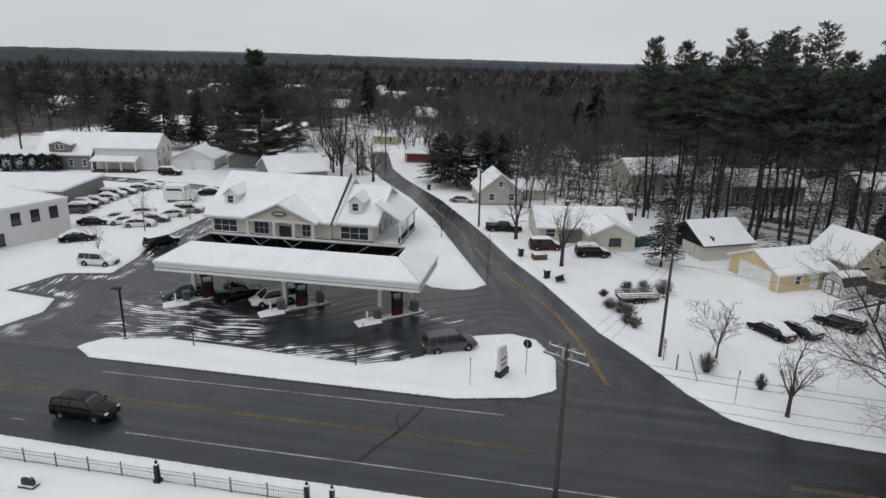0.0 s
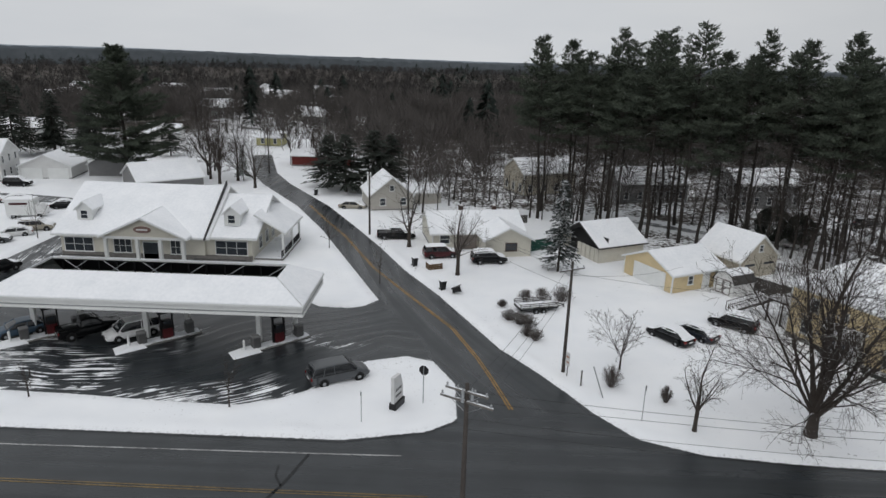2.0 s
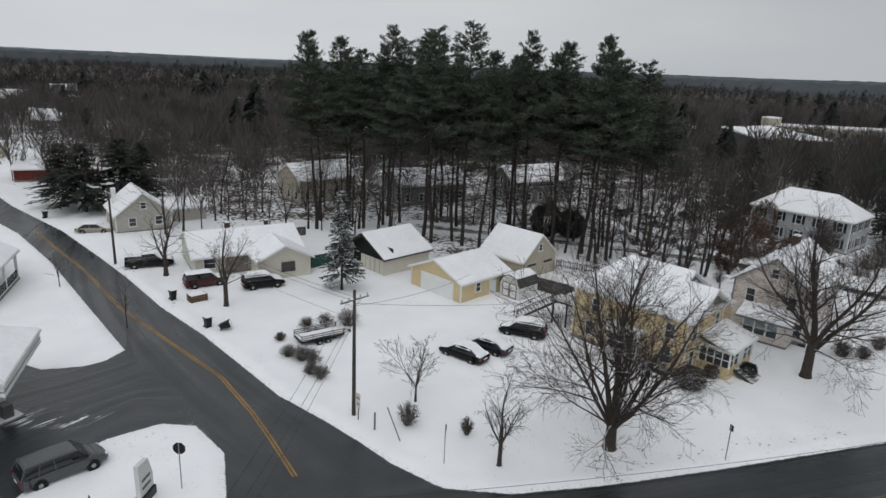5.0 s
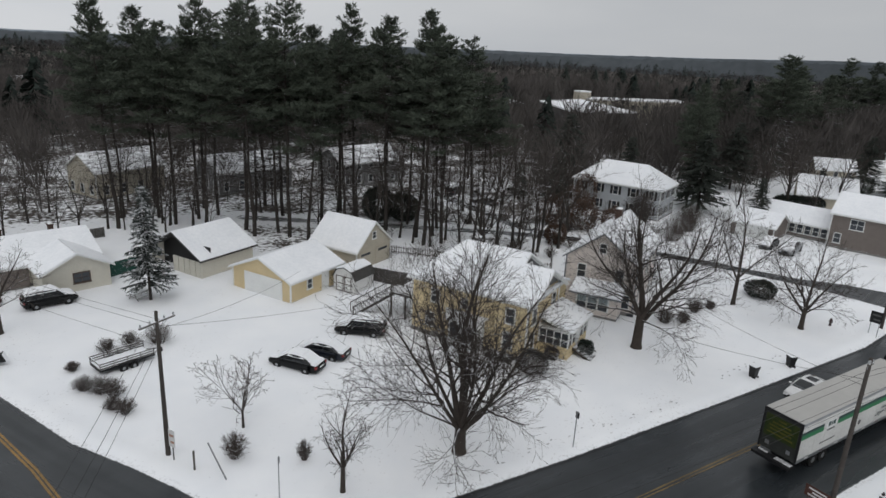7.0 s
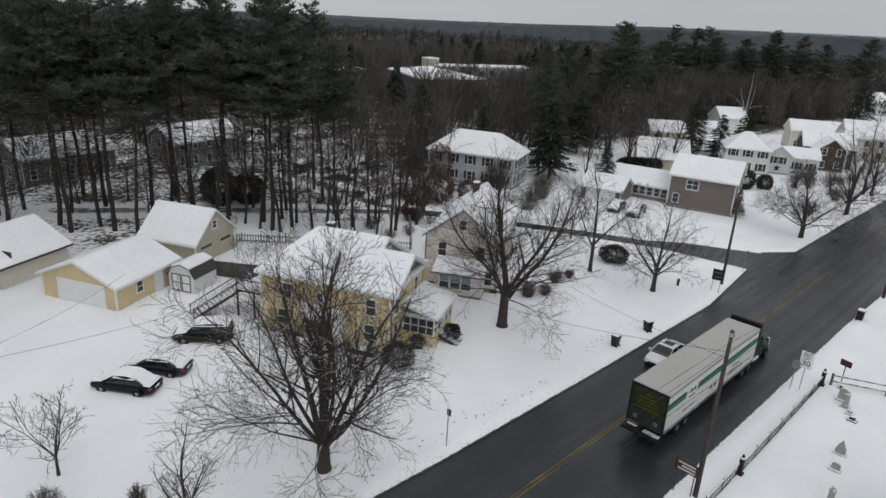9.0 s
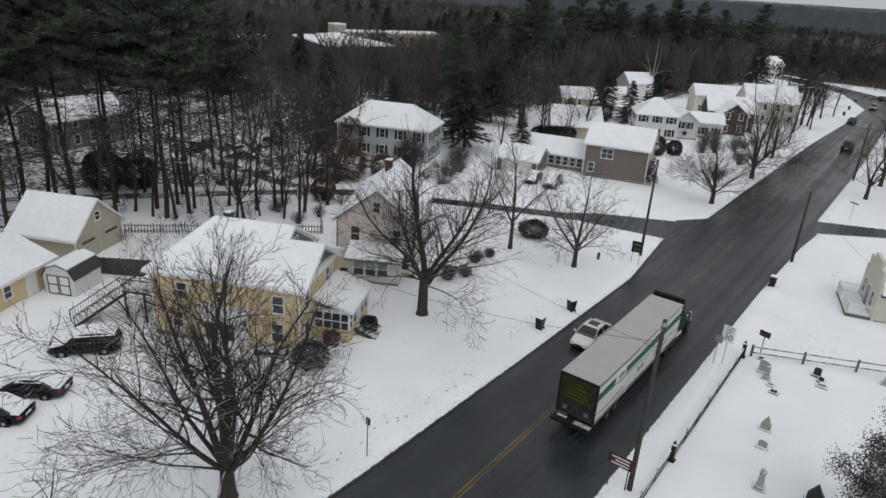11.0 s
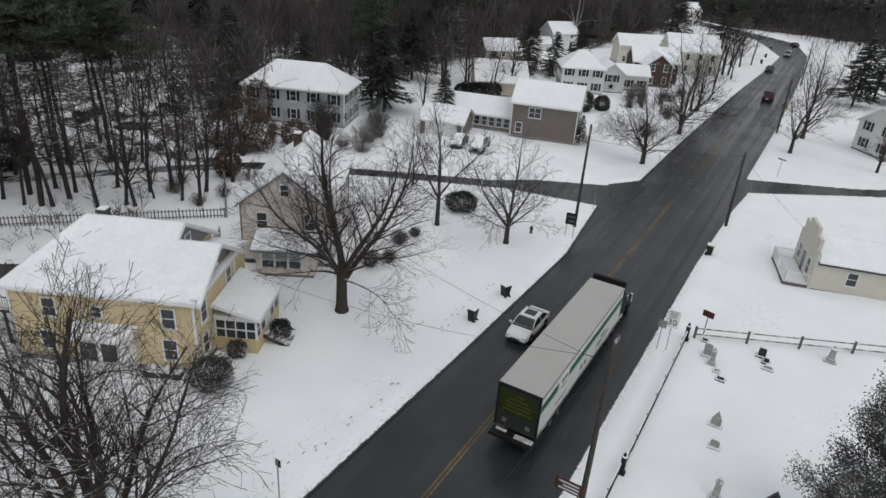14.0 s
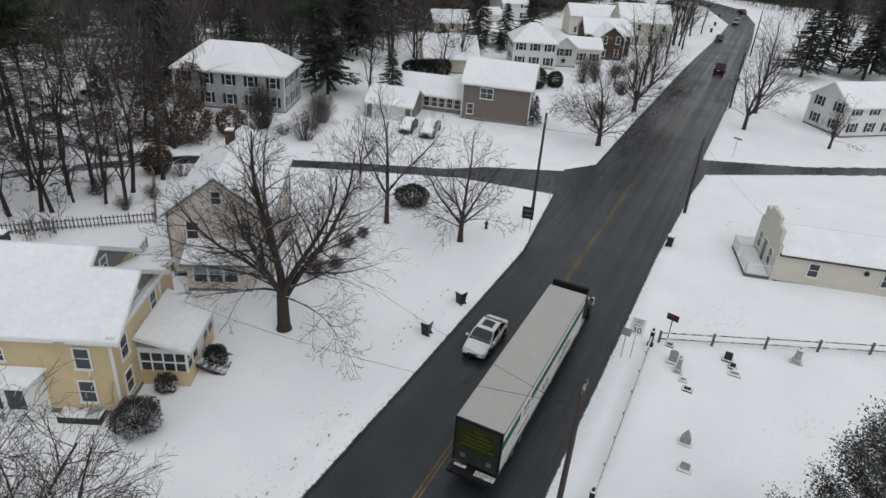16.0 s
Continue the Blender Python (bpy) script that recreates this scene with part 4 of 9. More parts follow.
# yellow house with its porch, bay and deck
def build_yellow_house():
    yaw = math.degrees(math.atan2(-0.894, 0.447))
    L, W, h, R = 11.9, 9.6, 5.75, 2.75
    A = Vector((34.0, 68.0, 0))
    u, v = Vector((0.447, -0.894, 0)), Vector((0.894, 0.447, 0))
    c = A + u * L / 2 + v * W / 2
    t = thing("yellow_house", pose(c.x, c.y, 0, 0, 0, yaw), "two-storey yellow clapboard house with white trim and snowy roof", "house")
    LB, WF, RF = 9.3, 7.0, 2.1
    part("wall", Geo().box(-L / 2, -L / 2 + LB, -W / 2, W / 2, -0.4, h), YELLOW_SIDING, t)
    part("front_wall", gable_walls(L - LB, WF, h, RF * 0.98, m=pose(L / 2 - (L - LB) / 2, -W / 2 + WF / 2, 0)), YELLOW_SIDING, t, "lower front block")
    gx_ = -L / 2 + LB
    part("gable", Geo().prism([(-W / 2, h + 0.003), (W / 2, h + 0.003), (0, h + R * 0.97)], gx_ - 0.15, gx_, pose(0, 0, 0, 0, 0, -90)), GREY_SIDING, t, "grey shingled gable")
    part("foundation", Geo().box(-L / 2 - 0.03, L / 2 + 0.03, -W / 2 - 0.03, -W / 2 + WF + 0.03, -0.4, 0.4), FOUNDATION, t, "concrete foundation")
    roof_on(t, roof_planes(LB, W, h, R, 0.45, 3.4, 0.0), pose(-L / 2 + LB / 2, 0, 0))
    roof_on(t, roof_planes(L - LB, WF, h, RF, 0.45), pose(L / 2 - (L - LB) / 2 + 0.3, -W / 2 + WF / 2, 0))
    part("front_gable", Geo().prism([(-WF / 2 + 0.7, h + 0.25), (WF / 2 - 0.7, h + 0.25), (0, h + RF * 0.9)], L / 2 + 0.01, L / 2 + 0.05, pose(0, -W / 2 + WF / 2, 0, 0, 0, -90)), GREY_SIDING, t, "grey shingled gable")
    yc = -W / 2 + WF / 2
    for s in (-1, 1):
        part("rake_board", Geo().prism([(s * (WF / 2 + 0.4), h - 0.28), (s * (WF / 2 + 0.4), h - 0.5), (0, h + RF - 0.2), (0, h + RF + 0.02)], L / 2 + 0.5, L / 2 + 0.62, pose(0, yc, 0, 0, 0, -90)), WHITE, t, "white rake board")
        part("rake_board", Geo().prism([(s * (W / 2 + 0.4), h - 0.26), (s * (W / 2 + 0.4), h - 0.48), (0, h + R - 0.2), (0, h + R + 0.02)], gx_ + 0.02, gx_ + 0.14, pose(0, 0, 0, 0, 0, -90)), WHITE, t, "white rake board")
    pent = part("cornice", Geo().box(L / 2, L / 2 + 0.5, yc - WF / 2 - 0.3, yc + WF / 2 + 0.3, h - 0.16, h + 0.02), WHITE, t, "white boxed cornice under the gable")
    part("snow", Geo().soft(L / 2 + 0.06, L / 2 + 0.5, yc - WF / 2 - 0.28, yc + WF / 2 + 0.28, h + 0.02, h + 0.13, 0.04), ROOF_SNOW, pent, "snow on the cornice")
    window(t, pose(L / 2 + 0.05, yc, h + 0.45, 0, 0, -90), 0.8, 0.8)
    window(t, pose(gx_, 0.9, h + 0.55, 0, 0, -90), 0.75, 0.95)
    # low wing that fills the corner behind the front gable
    wy0 = -W / 2 + WF
    part("wing_wall", Geo().box(gx_ + 0.01, L / 2 - 0.2, wy0, W / 2, -0.4, h - 0.75), YELLOW_SIDING, t, "yellow wing beside the front gable")
    roof_on(t, [[(gx_, wy0 - 0.6, h + 0.25), (gx_, W / 2 + 0.35, h - 0.75), (L / 2 + 0.1, W / 2 + 0.35, h - 0.75), (L / 2 + 0.1, wy0 - 0.6, h + 0.25)][::-1]])
    for sx, sy in ((-L / 2, -W / 2), (-L / 2, W / 2), (L / 2, -W / 2), (L / 2, -W / 2 + WF)):
        part("corner_board", Geo().box(sx - 0.07, sx + 0.07, sy - 0.07, sy + 0.07, 0.4, h - 0.1), WHITE, t)
    for uu, z, w, hh in ((-3.4, 3.5, 0.8, 1.25), (-0.3, 3.7, 0.55, 0.75), (4.3, 3.4, 0.8, 1.35), (4.2, 1.0, 0.85, 1.45), (-3.9, 1.0, 0.8, 1.3)):
        window(t, face_pose("S", uu, z, L, W), w, hh)
    # the long west wall is the S face of the local frame
    for uu, z in ((-3.4, 3.3), (1.0, 3.5), (-3.5, 0.9)):
        window(t, face_pose("E", uu, z, L, W), 0.8, 1.4)
    # bay
    b = Geo().slab([(-1.9, -W / 2 + 0.05), (-1.3, -W / 2 - 0.95), (1.3, -W / 2 - 0.95), (1.9, -W / 2 + 0.05)], 0.15, 2.75)
    bay = part("bay", b, WHITE, t, "white three-sided bay")
    s = Geo().sheet([(-2.2, -W / 2 - 0.02, 3.3), (-1.5, -W / 2 - 1.25, 2.75), (1.5, -W / 2 - 1.25, 2.75), (2.2, -W / 2 - 0.02, 3.3)], 0.12)
    part("bay_roof", s, ROOF_SNOW, bay, "snowy bay roof")
    for x in (-0.66, 0.66):
        part("bay_pane", Geo().box(x - 0.5, x + 0.5, -W / 2 - 0.97, -W / 2 - 0.9, 1.0, 2.35), GLASS, bay)
    # enclosed porch at the street end
    px0, px1, py0, py1 = L / 2, L / 2 + 2.9, -2.0, 2.9
    pw = part("porch", Geo().box(px0, px1, py0, py1, -0.4, 1.15), YELLOW_SIDING, t, "enclosed porch with yellow base")
    part("porch_glazing", Geo().box(px0, px1 - 0.06, py0 + 0.06, py1 - 0.06, 1.15, 2.5), GLASS, pw)
    part("porch_head", Geo().box(px0, px1 + 0.02, py0 - 0.02, py1 + 0.02, 2.5, 2.85), WHITE, pw)
    for k in range(6):
        y = py0 + (py1 - py0) * k / 5
        part("mullion", Geo().box(px1 - 0.08, px1 + 0.03, y - 0.06, y + 0.06, 1.15, 2.5), WHITE, pw)
    for yy in (py0, py1):
        for k in range(5):
            x = px0 + 0.06 + (px1 - px0 - 0.06) * k / 4
            wd = 0.07 if k in (0, 4) else 0.035
            part("mullion", Geo().box(x - wd, x + wd, yy - 0.05, yy + 0.05, 1.15, 2.5), WHITE, pw)
        part("transom", Geo().box(px0, px1, yy - 0.045, yy + 0.045, 1.8, 1.86), WHITE, pw)
    part("porch_door", Geo().box(px1 - 0.02, px1 + 0.05, -0.15, 0.75, 0.95, 2.45), WHITE, pw, "white porch door")
    part("transom", Geo().box(px1 - 0.07, px1 + 0.025, py0, py1, 1.8, 1.86), WHITE, pw)
    roof_on(t, [[(px0, py0 - 0.35, 3.75), (px0, py1 + 0.35, 3.75), (px1 + 0.4, py1 + 0.35, 2.85), (px1 + 0.4, py0 - 0.35, 2.85)][::-1]])
    steps(t, pose(px1 + 0.0, 0.3, 1.0, 0, 0, -90), 2.1, 5, DARK_WOOD, 0.2, 0.36)
    chimney(t, -2.0, 0.4, 7.0, 8.7, 0.3, SHINGLE)
    # back deck with a long ramped stair
    part("deck_floor", Geo().box(-9.4, -L / 2, -3.6, 0.3, 2.5, 2.68), DARK_WOOD, t, "raised wooden deck")
    part("deck_snow", Geo().soft(-9.3, -L / 2 - 0.05, -3.5, 0.2, 2.684, 2.76, 0.03), SNOW, t)
    for x, y in ((-9.3, -3.5), (-9.3, 0.2), (-6.0, -3.5), (-7.6, -3.5)):
        part("deck_post", Geo().box(x - 0.07, x + 0.07, y - 0.07, y + 0.07, -0.3, 2.5), DARK_WOOD, t)
    railing(t, (-9.35, -3.5, 2.68), (-L / 2 - 0.1, -3.5, 2.68), 0.95, DARK_WOOD)
    railing(t, (-9.35, 0.2, 2.68), (-L / 2 - 0.1, 0.2, 2.68), 0.95, DARK_WOOD)
    door(t, face_pose("W", -2.0, 2.7, L, W), 0.95, 2.0, BRICK)
    door(t, face_pose("W", -3.2, 0.1, L, W), 0.95, 2.0, BRICK)
    sa, sb = Vector((-9.4, -1.6, 2.6)), Vector((-12.6, -5.6, 0.15))
    side = Vector((0.78, -0.62, 0)) * 0.62
    st = part("stair", Geo().rod(sa + side, sb + side, 0.13, n=4).rod(sa - side, sb - side, 0.13, n=4), DARK_WOOD, t, "long wooden outside stair")
    for k in range(15):
        p = sa.lerp(sb, (k + 0.5) / 15)
        m = pose(p.x, p.y, p.z, 0, 0, -38.5)
        part("tread", Geo().box(-0.6, 0.6, -0.17, 0.17, 0.0, 0.06, m), DARK_WOOD, st)
        part("tread_snow", Geo().soft(-0.56, 0.56, -0.16, 0.16, 0.062, 0.13, 0.025, m), SNOW, st)
    for q in (side, -side):
        railing(t, sa + q, sb + q, 0.95, DARK_WOOD, 0.22, "stair_rail")
    part("cellar_hatch", Geo().box(2.6, 5.0, -W / 2 - 0.9, -W / 2 - 0.01, -0.1, 0.5), material("green_boards", (0.04, 0.05, 0.045), 0.8, snow=0.2), t, "low green hatch")
    return t


build_yellow_house()


SLATE_TRIM = material("slate_grey_trim", (0.2, 0.215, 0.23), 0.6, vary=0.15)


def build_pink_house():
    # gable to the west, ridge running back along the lot
    L, W = 12.0, 7.5
    t = house("pinkish_house", "weathered pale pink clapboard house with gabled front", 59.2, 66.5, 31, L, W, 5.8, 2.85, PINK_SIDING, over=0.38, trim=SLATE_TRIM, base=0.55)
    for uu, z in ((2.0, 3.5), (-2.0, 3.5), (2.9, 0.95)):
        window(t, face_pose("W", -uu, z, L, W), 0.8, 1.4, shutters=None)
    window(t, face_pose("W", 0, 6.5, L, W), 0.65, 0.95)
    for uu, z in ((-4, 3.5), (0, 3.5), (4, 3.5), (3.5, 0.95), (-4, 0.95)):
        window(t, face_pose("S", uu, z, L, W), 0.8, 1.4)
    for uu in (-3.6, 3.2):
        part("basement_window", Geo().box(-L / 2 - 0.06, -L / 2 - 0.02, uu - 0.35, uu + 0.35, 0.1, 0.45), GLASS, t)
    x0, x1 = -L / 2 - 2.2, -L / 2 + 0.05
    b = part("bay", Geo().slab([(x0, -2.6), (x1, -2.6), (x1, 2.1), (x0, 2.1)], 0.4, 2.6), PINK_SIDING, t, "low projecting sun room")
    part("bay_base", Geo().box(x0 - 0.03, x1, -2.63, 2.13, -0.4, 0.4), FOUNDATION, b)
    part("bay_header", Geo().box(x0 - 0.04, x0 - 0.005, -1.75, 1.75, 0.95, 2.45), WHITE, b, "pale window surround")
    for k in range(3):
        y = -1.12 + k * 1.12
        part("bay_pane", Geo().box(x0 - 0.055, x0 - 0.045, y - 0.46, y + 0.46, 1.0, 1.62), GLASS, b)
        part("bay_blind", Geo().box(x0 - 0.055, x0 - 0.045, y - 0.46, y + 0.46, 1.68, 2.35), material("pale_blue_blind", (0.28, 0.34, 0.36), 0.4, vary=0.1), b, "pale blue upper pane")
    roof_on(t, [[(-L / 2, -3.0, 3.45), (-L / 2, 2.5, 3.45), (x0 - 0.4, 2.5, 2.6), (x0 - 0.4, -3.0, 2.6)]], trim=SLATE_TRIM)
    chimney(t, 2.5, 0.5, 7.6, 9.3)
    # rear deck
    part("back_deck", Geo().box(-L / 2 + 0.3, -L / 2 + 3.2, W / 2, W / 2 + 3.0, 0.75, 0.9), GREY_WOOD, t)
    railing(t, (-L / 2 + 0.35, W / 2 + 0.1, 0.9), (-L / 2 + 0.35, W / 2 + 2.95, 0.9))
    railing(t, (-L / 2 + 0.35, W / 2 + 2.95, 0.9), (-L / 2 + 3.15, W / 2 + 2.95, 0.9))
    return t


build_pink_house()

# outbuildings of the corner lot
def build_yellow_garage():
    t = house("yellow_garage", "single-storey yellow garage with white door and snowy roof", 27.5, 84.2, 27, 8.1, 8.3, 2.5, 1.75, YELLOW_SIDING, over=0.4, base=0.12, category="garage")
    L, W = 8.1, 8.3
    door(t, face_pose("W", -0.3, 0.05, L, W), 5.2, 2.15, WHITE, WHITE, 4, False, "wide white sectional garage door", "garage_door")
    window(t, face_pose("S", -1.2, 0.95, L, W), 0.7, 1.0)
    door(t, face_pose("S", 1.3, 0.1, L, W), 0.95, 2.0, WHITE)
    window(t, face_pose("S", 3.2, 0.95, L, W), 0.6, 0.9)


build_yellow_garage()


def build_tan_garage():
    yaw, L, W = -63, 7.0, 6.8
    t = house("tan_garage", "tan two-door garage with steep snowy roof", 37.4, 89.3, yaw, L, W, 2.7, 2.9, TAN_SIDING, over=0.35, base=0.12, category="garage")
    for uu in (-1.7, 1.7):
        d = door(t, face_pose("E", uu, 0.05, L, W), 2.5, 2.1, TAN_SIDING, TAN_SIDING, 3, False, "tan garage door with small lights", "garage_door")
        part("light_band", Geo().box(uu - 0.9, uu + 0.9, 0.051, 0.09, 1.65, 1.95, face_pose("E", 0, 0.05, L, W)), GLASS, d)
    window(t, face_pose("E", 0, 3.5, L, W), 0.6, 0.8)


build_tan_garage()


def build_garden_shed():
    t = thing("garden_shed", pose(33.6, 80.3, 0, 0, 0, 27), "small white gambrel garden shed with snowy roof", "shed")
    L, W = 3.4, 2.9
    out = [(-W / 2, -0.2), (W / 2, -0.2), (W / 2, 1.75), (W / 2 - 0.45, 2.45), (0, 2.8), (-W / 2 + 0.45, 2.45), (-W / 2, 1.75)]
    part("wall", Geo().prism(out, -L / 2, L / 2, pose(0, 0, 0, 0, 0, 90)), WHITE_SIDING, t)
    r = Geo()
    pts = [(W / 2 + 0.15, 1.62), (W / 2 - 0.42, 2.5), (0, 2.86), (-W / 2 + 0.42, 2.5), (-W / 2 - 0.15, 1.62)]
    for (ya, za), (yb, zb) in zip(pts, pts[1:]):
        r.sheet([(-L / 2 - 0.15, ya, za), (-L / 2 - 0.15, yb, zb), (L / 2 + 0.15, yb, zb), (L / 2 + 0.15, ya, za)], 0.06)
    rf = part("roof", r, SHINGLE, t)
    s = Geo()
    for (ya, za), (yb, zb) in zip(pts[1:3], pts[2:4]):
        s.sheet([(-L / 2 - 0.1, ya, za + 0.13), (-L / 2 - 0.1, yb, zb + 0.13), (L / 2 + 0.1, yb, zb + 0.13), (L / 2 + 0.1, ya, za + 0.13)], 0.12)
    part("snow", s, ROOF_SNOW, rf)
    for s_ in (-0.55, 0.55):
        d = part("door", Geo().box(-L / 2 - 0.05, -L / 2 + 0.01, s_ - 0.5, s_ + 0.5, 0.1, 1.85), WHITE, t, "white plank shed door")
        g = Geo()
        for a, b, c, e in ((-0.5, -0.42, 0.1, 1.85), (0.42, 0.5, 0.1, 1.85), (-0.42, 0.42, 0.1, 0.18), (-0.42, 0.42, 1.77, 1.85), (-0.42, 0.42, 0.95, 1.03)):
            g.box(-L / 2 - 0.08, -L / 2 - 0.04, s_ + a, s_ + b, c, e)
        part("trim", g, BRICK, d, "brown door trim")


build_garden_shed()


def build_barn():
    yaw, L, W, h, R = 27, 7.6, 8.4, 2.5, 2.3
    t = thing("white_barn", pose(20.9, 95.0, 0, 0, 0, yaw), "cream open-fronted barn with snowy saltbox roof", "barn")
    part("wall", Geo().box(-L / 2, L / 2, -W / 2, -W / 2 + 0.2, -0.3, h).box(L / 2 - 0.2, L / 2, -W / 2 + 0.2, W / 2, -0.3, h).box(-L / 2, L / 2 - 0.2, W / 2 - 0.2, W / 2, -0.3, h), CREAM_SIDING, t)
    part("gable", Geo().prism([(-W / 2, h), (W / 2, h), (0, h + R)], L / 2 - 0.2, L / 2, pose(0, 0, 0, 0, 0, -90)), CREAM_SIDING, t)
    # black sheet stands in for the shade behind the open front
    part("inside", Geo().box(-L / 2 + 1.5, -L / 2 + 1.6, -W / 2 + 0.2, W / 2 - 0.2, 0, h + 0.8), BLACK, t, "black sheet painted as the shade inside")
    for k in range(5):
        y = -W / 2 + 0.45 + k * 0.95
        part("board_door", Geo().box(-L / 2, -L / 2 + 0.1, y - 0.42, y + 0.42, 0, h - 0.55), CREAM_SIDING, t, "pale plank door leaf")
    roof_on(t, roof_planes(L, W, h, R, 0.45), trim=SHINGLE)


build_barn()

# bungalow by the side road
def build_bungalow():
    t = house("cream_bungalow", "low cream bungalow with long snowy roof", 2.6, 99.0, 12, 13.0, 9.0, 2.6, 1.9, CREAM_SIDING, over=0.5)
    L, W = 13.0, 9.0
    part("cross_wall", gable_walls(5.0, 6.4, 2.6, 1.6, m=pose(3.2, -W / 2 - 1.6, 0, 0, 0, 90)), CREAM_SIDING, t)
    roof_on(t, roof_planes(5.6, 6.4, 2.6, 1.6, 0.4), pose(3.2, -W / 2 - 1.5, 0, 0, 0, 90))
    window(t, pose(3.6, -W / 2 - 4.1, 0.95, 0, 0, 180), 1.5, 1.0, BRICK, across=2)
    for uu in (-4.8, -2.2):
        window(t, face_pose("S", uu, 0.95, L, W), 1.3, 1.2)
    part("porch_front", Geo().box(-2.9, -0.3, -W / 2 - 0.35, -W / 2 - 0.02, 0.2, 2.4), BROWN_SIDING, t, "brown porch front")
    chimney(t, -1.5, 0.8, 3.8, 5.0, 0.3)
    chimney(t, 3.5, 0.8, 3.8, 4.9, 0.25)
    window(t, face_pose("E", 0.6, 1.0, L, W), 0.9, 0.9)


build_bungalow()


def build_cottage():
    t = house("grey_cottage", "small grey gabled cottage with snowy roof", -12.0, 120.0, 107, 8.5, 7.6, 2.8, 3.0, BEIGE_SIDING, over=0.35)
    L, W = 8.5, 7.6
    for uu in (-2.0, 1.6):
        window(t, face_pose("W", uu, 1.0, L, W), 0.9, 1.2)
    window(t, face_pose("W", 0, 3.5, L, W), 0.7, 0.9)
    part("annex", gable_walls(7.0, 5.0, 2.3, 1.2, m=pose(2.2, -6.4, 0, 0, 0, 90)), BEIGE_SIDING, t)
    roof_on(t, roof_planes(7.0, 5.0, 2.3, 1.2, 0.35), pose(2.2, -6.4, 0, 0, 0, 90))
    chimney(t, 1.5, 3.0, 3.0, 5.5, 0.3, WHITE)


build_cottage()


# houses down the street and behind
def simple_house(label, x, y, yaw, L, W, h, R, wall, faces, shutters=None, hips=(0.0, 0.0), two=True, name="house", cover=ROOF_SNOW, trim=WHITE, category="house"):
    t = house(name, label, x, y, yaw, L, W, h, R, wall, hips=hips, cover=cover, trim=trim, category=category, z=float(land(x, y)))
    for f in faces:
        span = L if f in "SN" else W
        k = max(1, int(span / 2.6))
        for i in range(k):
            uu = (i + 0.5 - k / 2) * span / k
            for z in ((0.9, 3.5) if two else (0.9,)):
                if z + 1.3 < h + 0.2:
                    window(t, face_pose(f, uu, z, L, W), 0.8, 1.35, trim, shutters)
    return t


simple_house("grey hip-roofed two-storey house behind bare trees", 92.0, 95.3, -67, 15.2, 8.4, 5.5, 2.9, material("pale_grey_siding", (0.42, 0.44, 0.46), 0.65, vary=0.08, bump=0.5, boards=0.15), "SEW", BLACK, (4.2, 4.2))
bh = simple_house("grey-brown two-storey house with pale window trim", 110.6, 62.9, -75.5, 9.6, 8.4, 5.4, 2.5, BROWN_SIDING, "", None)
window(bh, face_pose("S", -1.4, 3.3, 9.6, 8.4), 1.7, 1.4, across=2)
window(bh, face_pose("S", -3.6, 0.9, 9.6, 8.4), 0.85, 1.4)
window(bh, face_pose("E", 0, 3.3, 9.6, 8.4), 0.9, 1.4)
lw = simple_house("low white-windowed side wing with snowy roof", 108.8, 72.6, -75.5, 10.2, 6.5, 2.6, 2.0, BROWN_SIDING, "")
for k in range(5):
    window(lw, face_pose("S", -0.5 + k * 1.15, 0.8, 10.2, 6.5), 0.8, 1.3)
lg = simple_house("attached brown garage with low snowy roof", 101.0, 75.0, -75.5, 6.4, 6.4, 2.4, 1.6, BROWN_SIDING, "", category="garage", name="garage")
door(lg, face_pose("S", 0, 0.05, 6.4, 6.4), 4.6, 2.1, WHITE, WHITE, 4, False, "white garage door", "garage_door")
simple_house("white clapboard house with black shutters", 146.6, 70.8, -62, 8.2, 8.0, 5.2, 2.7, WHITE_SIDING, "SEW", BLACK, (3.8, 3.8))
ww = simple_house("white wing with black shutters and star", 152.2, 66.8, 30, 8.0, 5.0, 3.9, 1.9, WHITE_SIDING, "", BLACK, two=False)
for uu in (-0.55, 0.55):
    window(ww, face_pose("W", uu, 2.3, 8.0, 5.0), 0.7, 1.3, WHITE, BLACK)
star = Geo()
for k in range(5):
    ang = radians(90 + 72 * k)
    star.prism([(0.75 * math.cos(ang), 1.35 + 0.75 * math.sin(ang)), (0.3 * math.cos(ang + radians(36)), 1.35 + 0.3 * math.sin(ang + radians(36))), (0, 1.35), (0.3 * math.cos(ang - radians(36)), 1.35 + 0.3 * math.sin(ang - radians(36)))], 4.02, 4.08, pose(0, 0, 0, 0, 0, 90))
part("wall_star", star, BLACK, ww, "dark five-pointed star")
simple_house("low white rear wing with snowy roof", 156.2, 64.0, -60, 8.0, 5.0, 3.4, 1.6, WHITE_SIDING, "S", BLACK, two=False)
simple_house("dark brown gabled house front", 165.0, 60.4, 30, 5.4, 5.6, 4.7, 2.2, BRICK, "W")
simple_house("dark brown house under a broad snowy roof", 169.8, 62.4, -60, 10.0, 6.5, 4.8, 2.6, BRICK, "SE")
simple_house("cream house under a broad snowy roof", 193.0, 70.7, -58, 14.0, 7.0, 5.0, 2.2, CREAM_SIDING, "S", two=False)
simple_house("cream two-storey house near the bend", 190.5, 58.8, -60, 12.0, 8.0, 5.6, 3.4, CREAM_SIDING, "SE")
simple_house("low white outbuilding with broad snowy roof", 134.5, 83.0, -58, 9.6, 14.0, 2.8, 2.8, TAN_SIDING, "", two=False, name="outbuilding", category="outbuilding")
